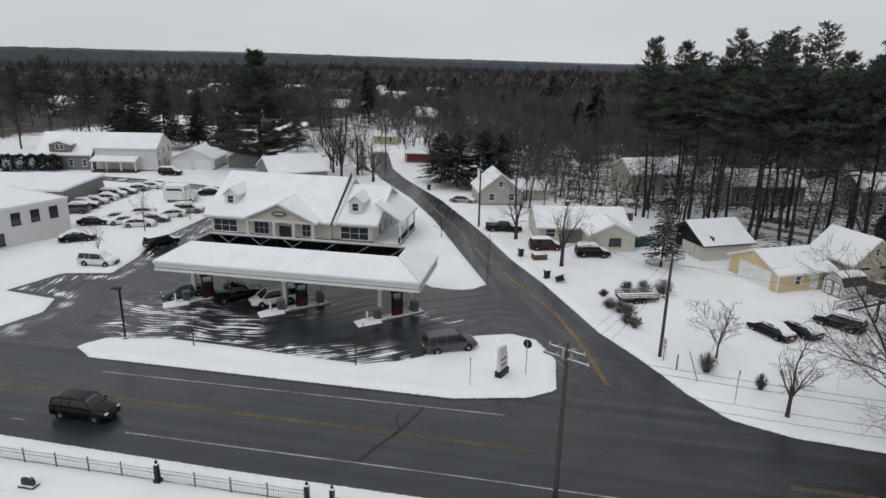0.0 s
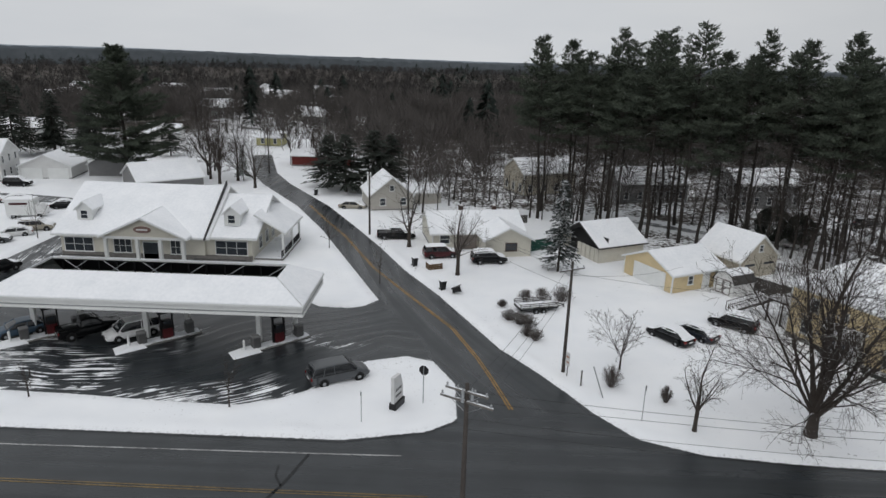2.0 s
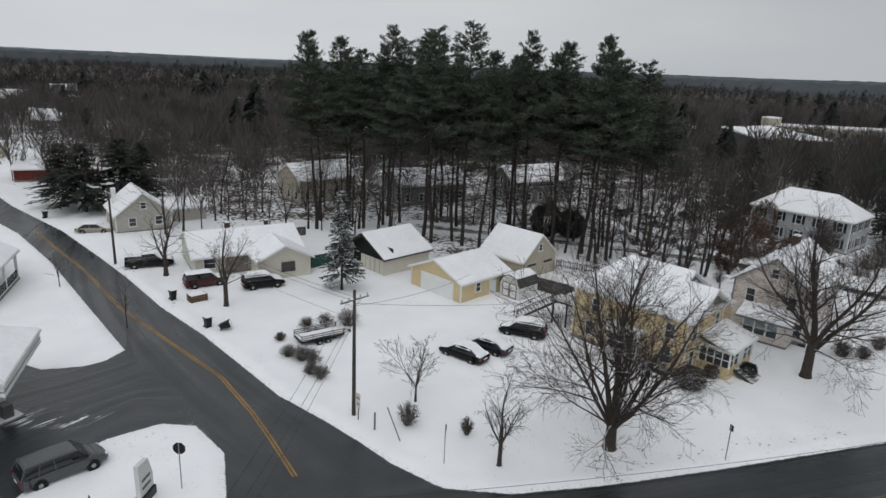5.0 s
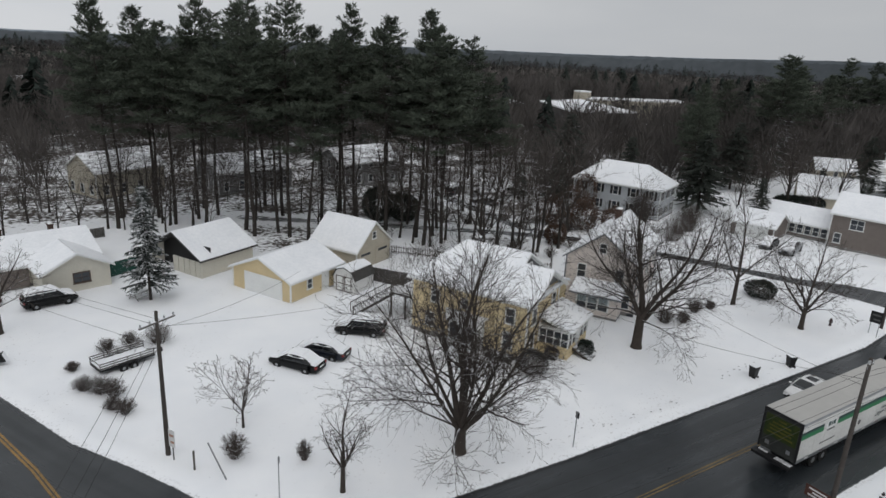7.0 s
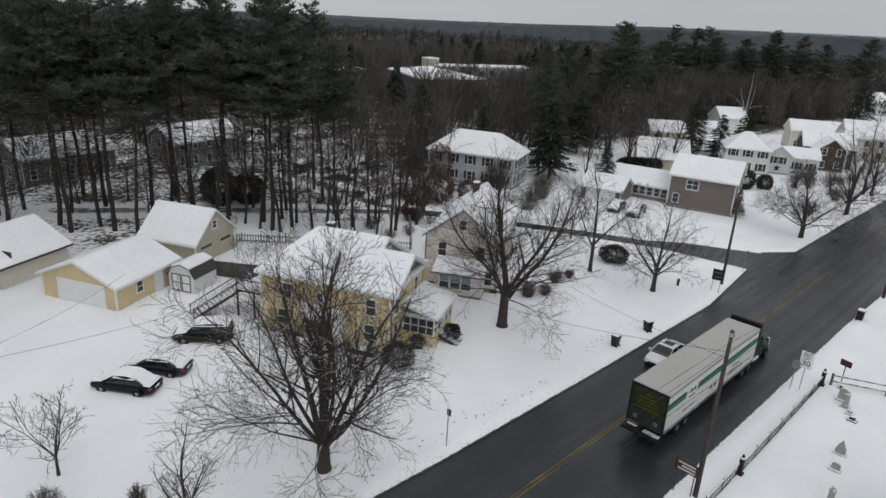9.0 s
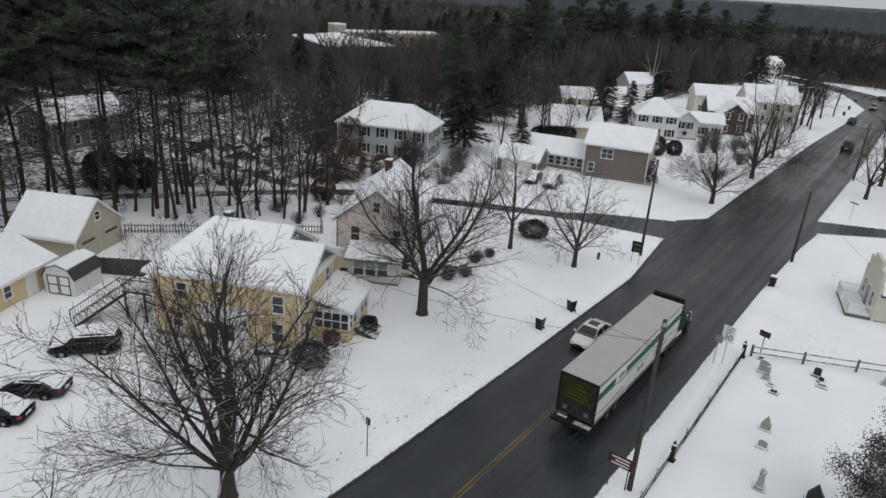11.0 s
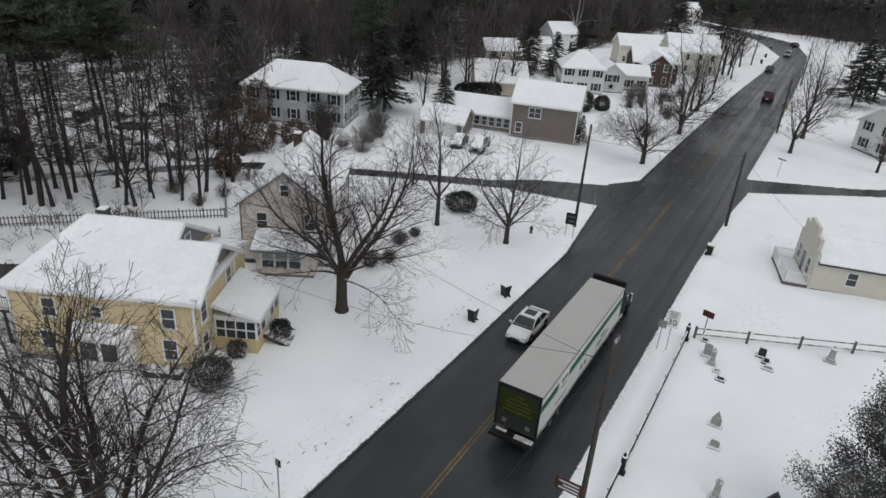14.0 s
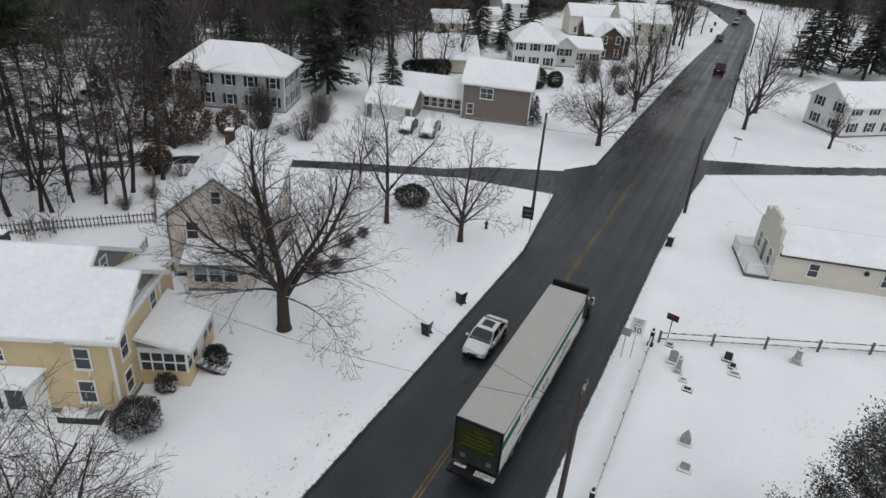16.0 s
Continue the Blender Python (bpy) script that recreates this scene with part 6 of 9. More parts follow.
def pine(seed, height, bare=0.38, width=4.2, girth=0.34, full=1.0, thin=0.6):
    """A tall white pine: trunk, dead lower twigs, boughs and needle sprays."""
    r = random.Random(seed)
    wood, dead, leaf = Geo(), Geo(), Geo()
    p = Vector((0, 0, -0.3))
    pts = [p]
    for k in range(9):
        p = p + Vector((r.uniform(-0.2, 0.2), r.uniform(-0.2, 0.2), (height * 0.97 + 0.3) / 9))
        pts.append(p)
    for k in range(9):
        wood.rod(pts[k], pts[k + 1], girth * (1 - k / 9.5), girth * (1 - (k + 1) / 9.5), 7, False)

    def axis(z):
        u = min(8.99, max(0.0, (z + 0.3) / (height * 0.97 + 0.3) * 9))
        return pts[int(u)].lerp(pts[int(u) + 1], u - int(u))

    for j in range(120):
        z = height * (0.16 + (bare + 0.08) * r.random() ** 0.7)
        a = r.uniform(0, math.tau)
        ln = r.uniform(0.8, 4.2)
        s = axis(z)
        e = s + Vector((math.cos(a), math.sin(a), r.uniform(-0.35, 0.15))) * ln
        dead.rod(s, e, 0.035, 0.012, 3, False)
        for c in range(7):
            o = s.lerp(e, r.uniform(0.3, 1))
            dead.ribbon(o, o + Vector((r.uniform(-1, 1), r.uniform(-1, 1), r.uniform(-0.7, 0.5))) * r.uniform(0.5, 1.2), 0.016, 0.008, Vector((r.uniform(-1, 1), r.uniform(-1, 1), r.uniform(-1, 1))))
    z = height * bare
    gaps = [(r.uniform(0, math.tau), r.uniform(0.05, 0.8)) for _ in range(9)]
    while z < height * 0.99:
        f = (z / height - bare) / (1 - bare)
        shape = (0.72 + 0.28 * math.sin(min(1.0, f * 1.5 + 0.1) * math.pi * 0.5)) * min(1.0, 0.11 + 1.45 * (1 - f)) * (1 - 0.25 * f)
        turn0 = r.uniform(0, math.tau)
        many = r.choice((4, 5, 5, 6))
        for q in range(many):
            a = turn0 + q * math.tau / many + r.uniform(-0.4, 0.4)
            if any(abs((a - ga + math.pi) % math.tau - math.pi) < 0.5 and abs(f - gf) < 0.05 for ga, gf in gaps) or r.random() < 0.08 + thin * max(0.0, 1 - f / 0.3):
                continue
            ln = width * shape * r.choice((0.6, 0.8, 0.95, 1.0, 1.1, 1.25)) * r.uniform(0.9, 1.1)
            s = axis(z + r.uniform(-0.22, 0.22))
            rise = r.uniform(-0.22, 0.24) + 0.62 * f * f
            d = Vector((math.cos(a), math.sin(a), rise)).normalized()
            across = Vector((-math.sin(a), math.cos(a), 0))
            e = s + d * ln
            wood.rod(s, e, 0.05, 0.014, 3, False)
            steps = max(3, int(ln * 3.0 * full))
            for c in range(steps):
                u = 0.16 + 0.88 * (c + r.random()) / steps
                hand = 1 if c % 2 else -1
                o = s.lerp(e, u) + Vector((0, 0, 0.10 * ln * u * u))
                reach = (0.16 + 0.34 * (1.0 - u)) * min(ln, 4.5) * r.uniform(0.45, 1.0) + 0.15
                w0 = (d * r.uniform(0.5, 0.95) + across * hand * r.uniform(0.3, 1.0) + Vector((0, 0, r.uniform(-0.15, 0.45)))).normalized()
                for b in range(int(9 + 5 * reach)):
                    m = o + w0 * reach * r.uniform(0.0, 1.0) + Vector((r.gauss(0, 0.13), r.gauss(0, 0.13), r.gauss(0.0, 0.12)))
                    w = (w0 * 0.9 + Vector((r.gauss(0, 0.5), r.gauss(0, 0.5), r.gauss(0.3, 0.42)))).normalized() * r.uniform(0.26, 0.55)
                    side = w.cross(Vector((r.uniform(-1, 1), r.uniform(-1, 1), r.uniform(-1, 1)))).normalized() * r.uniform(0.045, 0.095)
                    leaf.add([m - side, m + side, m + w], [(0, 1, 2)])
        z += height * r.uniform(0.014, 0.032)
    return wood, dead, leaf


def pine_tree(seed, place, label, group="pines of the grove", **how):
    wood, dead, leaf = pine(seed, **how)
    t = thing("pine_tree", place, label, "pine tree", group)
    part("trunk", wood, PINE_BARK, t, "straight brown trunk", smooth=True)
    part("dead_wood", dead, TWIG, t, "dead brown lower twigs")
    part("crown", leaf, NEEDLE, t, "ragged dark needle crown")
    return t


pines = [pine_tree(100 + k, pose(0, 0, 0), "tall dark green white pine with bare lower trunk", height=26.5 + k, bare=(0.42, 0.5, 0.46, 0.54)[k], width=(4.6, 5.0, 4.3, 5.2)[k], girth=0.26, full=1.4) for k in range(4)]
GROVE = [(19.9, 117.4), (21.3, 113.1), (24.9, 115), (28, 116.2), (29.4, 106.9), (29.6, 103.5), (33.1, 104), (33.7, 101.2), (35.4, 98.5), (39.3, 103.4), (44.5, 103.4), (45.5, 95.7), (48.8, 90.8), (49.8, 94.5), (55.1, 97.5), (42.9, 106.5), (36.5, 112),
         (24.5, 109), (52, 101), (32, 111), (47.5, 99.5), (15.5, 119.5), (51.5, 90.5), (40.5, 98.5), (14, 113.5), (58, 101), (27, 121), (36, 119), (46, 112), (20.5, 124), (59.5, 92.5), (61.5, 98), (64.5, 104.5)]
gr = random.Random(5)
for k, (x, y) in enumerate(GROVE):
    s = gr.uniform(0.9, 1.12) * (0.9 if x > 50 else 1.0)
    if k < 4:
        pines[k].matrix_world = pose(x, y, float(land(x, y)), 0, 0, 40 * k)
    else:
        c = copy_thing(pines[k % 4], pose(x, y, float(land(x, y)), gr.uniform(-2.5, 2.5), gr.uniform(-2.5, 2.5), gr.uniform(0, 360)))
        c.scale = (s * gr.uniform(0.9, 1.15), s * gr.uniform(0.9, 1.15), s)
pine_tree(120, pose(-67.3, 137.6, 0), "broad dark green pine behind the shop", "lone pines", height=25.8, bare=0.13, width=10.2, girth=0.5, full=2.3, thin=0.1)
for x, y, s, w in ((-134, 153, 0.85, 1.3), (-128, 160, 0.78, 1.2), (-140, 149, 0.8, 1.2), (232, 62, 0.85, 1.1), (240, 55, 0.8, 1.1), (104, 91, 0.72, 1.1), (110, 96, 0.75, 1.1), (121, 104, 0.78, 1.0), (138, 97, 0.98, 1.3), (145, 101, 1.0, 1.3), (156, 123, 0.8, 1.3), (168, 112, 0.95, 1.3), (176, 108, 0.9, 1.2), (190, 112, 1.0, 1.3), (226, 122, 1.0, 1.4), (233, 117, 0.95, 1.3), (247, 127, 1.0, 1.4), (262, 100, 1.0, 1.5), (273, 96, 0.95, 1.4), (258, 108, 1.05, 1.3), (292, 86, 1.1, 1.6), (284, 128, 1.0, 1.6), (302, 123, 1.05, 1.5)):
    c = copy_thing(pines[int(x) % 4], pose(x, y, float(land(x, y)), 0, 0, (x * 31) % 360))
    c.scale = (s * w, s * w, s)
    tagged(c, "dark green pine among far bare trees", group="lone pines")


slim = []
for k in range(6):
    wood, twigs = stretch_to(grow(300 + k, 16.0, 0.2, fork=0.2, limbs=(2, 3, 4, 2, 3, 5)[k], upright=0.35, spread=(0.25, 0.4, 0.6, 0.2, 0.5, 0.8)[k], density=0.8, low=0.0, fine=False), 16.0)
    t = thing("woodland_tree", pose(0, 0, 0), "dark bare tree leaning at the edge of the wood", "tree", "bare trees of the wood")
    part("trunk", wood, WET_BARK, t, "dark leaning trunk", smooth=True)
    part("crown", twigs, TWIG, t, "bare brown twigs")
    slim.append(t)
sr = random.Random(77)
STEMS = [(49.4, 89.9), (53, 91.8), (51.8, 86.3), (56.5, 89.9), (53.9, 84.9), (54.3, 84), (57.7, 86.1), (59.6, 85.1), (61.3, 85.8), (63.5, 84.2), (56.1, 94.3), (52.4, 94.3), (58.2, 81.8), (61.9, 93.5), (63, 94.5), (73.5, 93.6), (72.6, 88), (47.5, 95.1), (42.9, 93),
         (42.5, 97.3), (43.4, 104.5), (61.5, 82), (65.5, 82.2), (67.5, 79.5), (59, 80)]
spots = STEMS + [(sr.uniform(14, 60), sr.uniform(98, 122)) for _ in range(18)] + [(sr.uniform(46, 66), sr.uniform(82, 104)) for _ in range(4)] + [(sr.uniform(70, 92), sr.uniform(116, 130)) for _ in range(6)] + [(sr.uniform(-8, 22), sr.uniform(112, 130)) for _ in range(24)] + [(sr.uniform(84, 130), sr.uniform(106, 124)) for _ in range(8)]
count = 0
for k, (x, y) in enumerate(spots):
    if y - 0.15 * x < 70.5 or float(signed(np.array([x]), np.array([y]), NORTH_LANE)[0]) > -1.0 or (k >= 25 and ((63 < x < 78 and 98 < y < 119) or math.hypot(x - 91, y - 94) < 10)):
        continue
    s = sr.uniform(0.75, 1.15) if k < 25 else sr.uniform(0.5, 0.9)
    lean = 8 if k < 25 else 5
    m = pose(x, y, float(land(x, y)), sr.uniform(-lean, lean), sr.uniform(-lean, lean), sr.uniform(0, 360))
    if count < 6:
        t = slim[count]
        t.matrix_world = m
    else:
        t = copy_thing(slim[count % 6], m)
        t.scale = (s, s, s)
    count += 1


DARK_SPRUCE = material("dark_spruce_needles", (0.033, 0.041, 0.034), 0.8, vary=0.3, scale=0.5, fine=3.0, other=(0.062, 0.073, 0.06))


def spruce(seed, height, width, layers=30):
    r = random.Random(seed)
    wood, leaf = Geo(), Geo()
    wood.rod((0, 0, -0.3), (0, 0, height), 0.17 * height / 12, 0.02, 7, False)
    for j in range(layers):
        f = j / layers
        z = height * (0.17 + 0.83 * f)
        reach = width * (1 - f) ** 0.85 * r.uniform(0.8, 1.15) + 0.15
        for q in range(9):
            a = r.uniform(0, math.tau)
            ln = reach * r.uniform(0.7, 1.05)
            d = Vector((math.cos(a), math.sin(a), -0.22))
            s = Vector((0, 0, z))
            e = s + d * ln
            wood.rod(s, e, 0.03, 0.01, 3, False)
            for c in range(int(3 + ln * 4)):
                o = s.lerp(e, 0.15 + 0.88 * (c + r.random()) / (3 + ln * 4))
                for b in range(3):
                    w = Vector((d.x + r.uniform(-0.9, 0.9), d.y + r.uniform(-0.9, 0.9), r.uniform(-0.75, 0.1))).normalized() * r.uniform(0.32, 0.58)
                    side = w.cross(Vector((r.uniform(-1, 1), r.uniform(-1, 1), 1))).normalized() * r.uniform(0.065, 0.11)
                    leaf.add([o - side, o + side, o + w], [(0, 1, 2)])
    return wood, leaf


wood, leaf = spruce(7, 12.2, 2.7)
sp = thing("spruce_tree", pose(13.5, 85.6, 0), "slim spruce dusted with snow", "spruce tree", "spruces")
part("trunk", wood, PINE_BARK, sp, "bare lower trunk", smooth=True)
part("crown", leaf, SPRUCE_NEEDLE, sp, "drooping snow-dusted needles")
dark = thing("spruce_tree", pose(-21, 130, 0), "dark green spruce with a full crown", "spruce tree", "dark spruces")
wood, leaf = spruce(9, 12.0, 3.4, 26)
part("trunk", wood, PINE_BARK, dark, "hidden trunk", smooth=True)
part("crown", leaf, DARK_SPRUCE, dark, "dense dark needles")
dark.scale = (1.7, 1.7, 0.95)
for x, y, s, w in ((-16, 133, 1.0, 1.9), (-25, 134, 0.9, 1.8), (-13, 137, 0.9, 1.8), (108.6, 56.6, 0.38, 1.0), (161, 76.5, 0.95, 1.3), (157, 80.5, 0.8, 1.3), (155.8, 84.5, 0.32, 1.3), (158.5, 82.3, 0.3, 1.3), (152.9, 79.5, 0.3, 1.2), (148, 83, 0.5, 1.4), (142, 88, 0.5, 1.4), (250, 60, 1.6, 1.2), (226, 70, 1.4, 1.3),
                 (-43.5, 138, 0.62, 0.8), (-104, 158, 1.5, 1.3), (-98, 164, 1.3, 1.3), (-113, 160, 1.6, 1.25), (-90, 166, 1.2, 1.3), (-86, 159, 1.0, 1.3), (-121, 166, 1.7, 1.2), (-70, 165, 0.9, 1.3), (-100.5, 167.5, 0.85, 1.3), (-94, 170, 0.7, 1.3), (-106, 176, 0.6, 1.5), (160, 88, 1.0, 1.3), (186, 10, 1.3, 1.4), (190, 18, 1.4, 1.3), (105, 78, 0.7, 1.1), (103, 88, 1.2, 1.2), (107.5, 92.5, 1.1, 1.25), (99, 101, 1.0, 1.2), (84, 104, 0.7, 1.2), (79, 108, 0.55, 1.2), (90, 106, 0.8, 1.2), (128, 99, 1.2, 1.3), (90, 108, 1.3, 1.3), (150, 108, 1.5, 1.3), (158, 120, 1.6, 1.2), (222, 122, 1.8, 1.2), (236, 98, 1.9, 1.2), (206, 118, 1.4, 1.3), (245, 110, 1.7, 1.2), (262, 120, 1.9, 1.1), (178, 22, 1.2, 1.3), (195, 8, 1.3, 1.4)):
    c = copy_thing(dark, pose(x, y, float(land(x, y)), 0, 0, (x * 37 + y * 11) % 360))
    c.scale = (s * w, s * w, s)
    

rs = random.Random(15)
for k in range(46):
    if k < 20:
        x, y = rs.uniform(150, 290), rs.uniform(2, 27)
    elif k < 34:
        x, y = rs.uniform(140, 235), rs.uniform(47, 54)
    else:
        x, y = rs.uniform(95, 135), rs.uniform(76, 98)
    s = rs.uniform(0.5, 1.05)
    c = copy_thing(slim[k % 6], pose(x, y, float(land(x, y)), rs.uniform(-3, 3), rs.uniform(-3, 3), rs.uniform(0, 360)))
    c.scale = (s * 1.3, s * 1.3, s)
    tagged(c, "bare tree standing by the far road", group="bare trees along the far road")


for k in range(30):
    y = rs.uniform(140, 250)
    x = -35 - 0.36 * (y - 136) + rs.choice((-1, 1)) * rs.uniform(3.5, 19)
    s = rs.uniform(0.5, 0.95)
    c = copy_thing(slim[k % 6], pose(x, y, float(land(x, y)), rs.uniform(-3, 3), rs.uniform(-3, 3), rs.uniform(0, 360)))
    c.scale = (s * 1.3, s * 1.3, s)
    tagged(c, "bare tree standing by the side street", group="bare trees along the side street")


# ---- woods: what nobody could count ----
def brush_tree(seed, blades, conifer=False):
    """Vertices and triangles of one far tree, 1 m high."""
    r = np.random.default_rng(seed)
    tri = []
    tri.append([(-0.008, 0, 0), (0.008, 0, 0), (0, 0, 0.8)])
    tri.append([(0, -0.008, 0), (0, 0.008, 0), (0, 0, 0.8)])
    for k in range(blades):
        if conifer:
            z = 0.15 + 0.85 * (k + r.random()) / blades
            a, reach = r.uniform(0, math.tau), 0.26 * (1.02 - z) ** 0.8 + 0.02
            o = np.array([0, 0, z])
            e = np.array([math.cos(a) * reach, math.sin(a) * reach, z - 0.05 * r.random()])
            s = np.cross(e - o, (0, 0, 1.0))
            s = s / (np.linalg.norm(s) + 1e-6) * 0.035
            tri.append([o - (0, 0, 0.02), e + s, e - s])
            tri.append([o + (0, 0, 0.05), e + s * 0.7 - (0, 0, 0.03), e - s * 0.7])
        else:
            z = r.uniform(0.22, 0.7)
            a = r.uniform(0, math.tau)
            b0 = r.uniform(0, 0.13)
            o = np.array([math.cos(a) * b0, math.sin(a) * b0, z])
            v = np.array([math.cos(a + r.normal(0, 0.7)) * r.uniform(0.15, 0.9), math.sin(a + r.normal(0, 0.7)) * r.uniform(0.15, 0.9), 1.0])
            v = v / np.linalg.norm(v) * r.uniform(0.12, 0.34)
            s = np.cross(v, r.normal(0, 1, 3))
            s = s / (np.linalg.norm(s) + 1e-6) * r.uniform(0.0028, 0.0062)
            tri.append([o - s, o + s, o + v])
    return np.array(tri)


def woodland(name, places, heights, kinds, mats, label, widths=(1.0, 1.3)):
    """Many trees as one mesh."""
    r = np.random.default_rng(len(places))
    chunks = []
    for k, ((x, y), h) in enumerate(zip(places, heights)):
        t = kinds[k % len(kinds)].reshape(-1, 3)
        a = r.uniform(0, math.tau)
        w = h * r.uniform(*widths)
        c, s = math.cos(a), math.sin(a)
        chunks.append(np.stack([(t[:, 0] * c - t[:, 1] * s) * w + x, (t[:, 0] * s + t[:, 1] * c) * w + y, t[:, 2] * h + float(land(x, y)) - 0.2], -1))
    co = np.concatenate(chunks)
    me = bpy.data.meshes.new(name)
    m = len(co) // 3
    me.vertices.add(len(co))
    me.loops.add(len(co))
    me.polygons.add(m)
    me.vertices.foreach_set("co", co.ravel())
    me.loops.foreach_set("vertex_index", np.arange(len(co), dtype=np.int32))
    me.polygons.foreach_set("loop_start", np.arange(0, len(co), 3, dtype=np.int32))
    me.update(calc_edges=True)
    me.materials.append(mats)
    return tagged(new(name, me), label, "trees", kind="stuff")


def island_material(name, a, b, snow=0.0):
    m = material(name, a, 0.95, vary=0.1, scale=0.02, fine=0.15, other=b, snow=snow, spec=0.04)
    return m


WOOD_DISTANT = island_material("distant_woods", (0.05, 0.048, 0.047), (0.075, 0.07, 0.067))
WOOD_FAR = island_material("far_bare_woods", (0.088, 0.08, 0.075), (0.125, 0.115, 0.109))
CONIFER_FAR = island_material("far_conifers", (0.028, 0.037, 0.032), (0.052, 0.064, 0.057))
wr = np.random.default_rng(21)


def scatter(count, x0, x1, y0, y1, keep):
    x, y = wr.uniform(x0, x1, count), wr.uniform(y0, y1, count)
    ok = wr.random(count) < keep(x, y)
    return list(zip(x[ok], y[ok]))


def clear_of_roads(x, y):
    ok = np.ones(len(x))
    for o in roads.values():
        ok *= signed(x, y, o) < -3
    return ok


def near_woods(x, y):
    return woods(x, y) * clear_of_roads(x, y) * 0.9


kinds = [brush_tree(s, 130) for s in range(6)]
def open_grove(x, y):
    """Few trees between the pines and the houses behind them."""
    inside = step01(x, 4, 10) * (1 - step01(x, 80 + 0.25 * (y - 110), 86 + 0.25 * (y - 110))) * step01(y, 80, 88) * (1 - step01(y, 152, 160))
    yards = step01(-x, 22, 34) * step01(x, -130, -120) * (1 - step01(y, 205, 235))
    works = step01(x, 120, 140) * (1 - step01(x, 262, 275)) * step01(y - 0.45 * x, 66, 80)
    return near_woods(x, y) * (1 - (0.95 - 0.2 * step01(y, 116, 126) * (x < 64)) * inside) * (1 - 0.62 * yards) * (1 - 0.95 * works * (1 - step01(y + 0.4 * x, 330, 345)))


pl = scatter(4400, -170, 330, 78, 330, open_grove)
woodland("bare_woods", pl, [wr.uniform(9, 16) + 3.5 * min(1.0, max(0.0, (x - 95) / 30)) for x, y in pl], kinds, WOOD_FAR, "bare brown winter woods")
cone = [brush_tree(s, 120, True) for s in range(40, 44)]
pl = scatter(420, -170, 330, 135, 330, lambda x, y: open_grove(x, y) * 0.5)
woodland("conifer_woods", pl, wr.uniform(9, 20, len(pl)), cone, CONIFER_FAR, "dark conifers standing among bare woods")
low = [brush_tree(s, 46) for s in range(30, 34)]
pl = scatter(1000, 40, 90, 78, 122, lambda x, y: clear_of_roads(x, y) * (y - 0.15 * x > 72) * np.where((x > 63) & (x < 78) & (y > 98) & (y < 119), 0.1, 1.0) * (0.1 + 0.6 * (wave(x, y, 7.0, 12) > 0.55)) * ((y < 95) | (x < 62)))
woodland("undergrowth", pl, wr.uniform(0.8, 3.4, len(pl)), low, WOOD_FAR, "brown undergrowth in the snow of the wood", (1.2, 2.2))
kinds2 = [brush_tree(s, 36) for s in range(60, 66)]
for a in kinds2:
    a[2:, 1] += (a[2:, 1] - a[2:, 0]) * 1.6


def far_woods(x, y):
    d = np.hypot(x - 20, y - 60)
    return (d > 240) * (d < 1500) * (y > -150) * np.where(d < 330, woods(x, y), 1 - 0.45 * street(x, y)) * clear_of_roads(x, y)


pl = scatter(15500, -1200, 1500, -150, 1500, far_woods)
kinds3 = [k[:20] for k in kinds2]
near_far = [np.hypot(x - 20, y - 60) < 620 for x, y in pl]
for part_of, shapes, words_ in ((True, kinds2, "distant bare brown woods"), (False, kinds3, "farthest bare woods before the skyline")):
    some = [q for q, f in zip(pl, near_far) if f == part_of]
    woodland("distant_bare_woods", some, wr.uniform(9, 15, len(some)), shapes, WOOD_DISTANT, words_, (1.3, 2.0))
pl = scatter(5200, -460, 520, -60, 520, lambda x, y: (np.hypot(x - 20, y - 60) > 235) * (np.hypot(x - 20, y - 60) < 470) * clear_of_roads(x, y) * np.where(np.hypot(x - 20, y - 60) < 330, woods(x, y), 1 - 0.45 * street(x, y)) * (1 - 0.95 * (x > 120) * (x < 275) * (y > 150) * (y < 250)))
woodland("middle_bare_woods", pl, wr.uniform(8, 14, len(pl)), kinds2, WOOD_DISTANT, "bare brown woods in the middle distance", (1.2, 1.8))
pl = scatter(1500, 296, 450, 8, 210, lambda x, y: clear_of_roads(x, y) * (signed(x, y, MAIN_ROAD) < -12) * np.where((np.abs(x - 332) < 16) & (np.abs(y - 90) < 14), 0.0, 0.7))
woodland("bend_woods", pl, wr.uniform(8, 13, len(pl)), kinds2, WOOD_DISTANT, "bare woods beyond the bend of the road", (1.2, 1.8))
cone2 = [brush_tree(s, 20, True) for s in range(80, 84)]
pl = scatter(5200, -1200, 1500, -150, 1500, lambda x, y: far_woods(x, y) * (wave(x, y, 90.0, 14) > 0.62))
woodland("distant_conifers", pl, wr.uniform(10, 19, len(pl)), cone2, CONIFER_FAR, "distant dark conifers", (1.2, 1.8))


SKYLINE = ((-60, -0.3), (-44, -0.35), (-24, -0.44), (-12, -0.63), (2, -0.74), (20, -0.68), (34, -0.55), (46, -0.4), (54, -0.22), (61, 0.02), (68, 0.15), (76, 0.27), (150, 0.3))


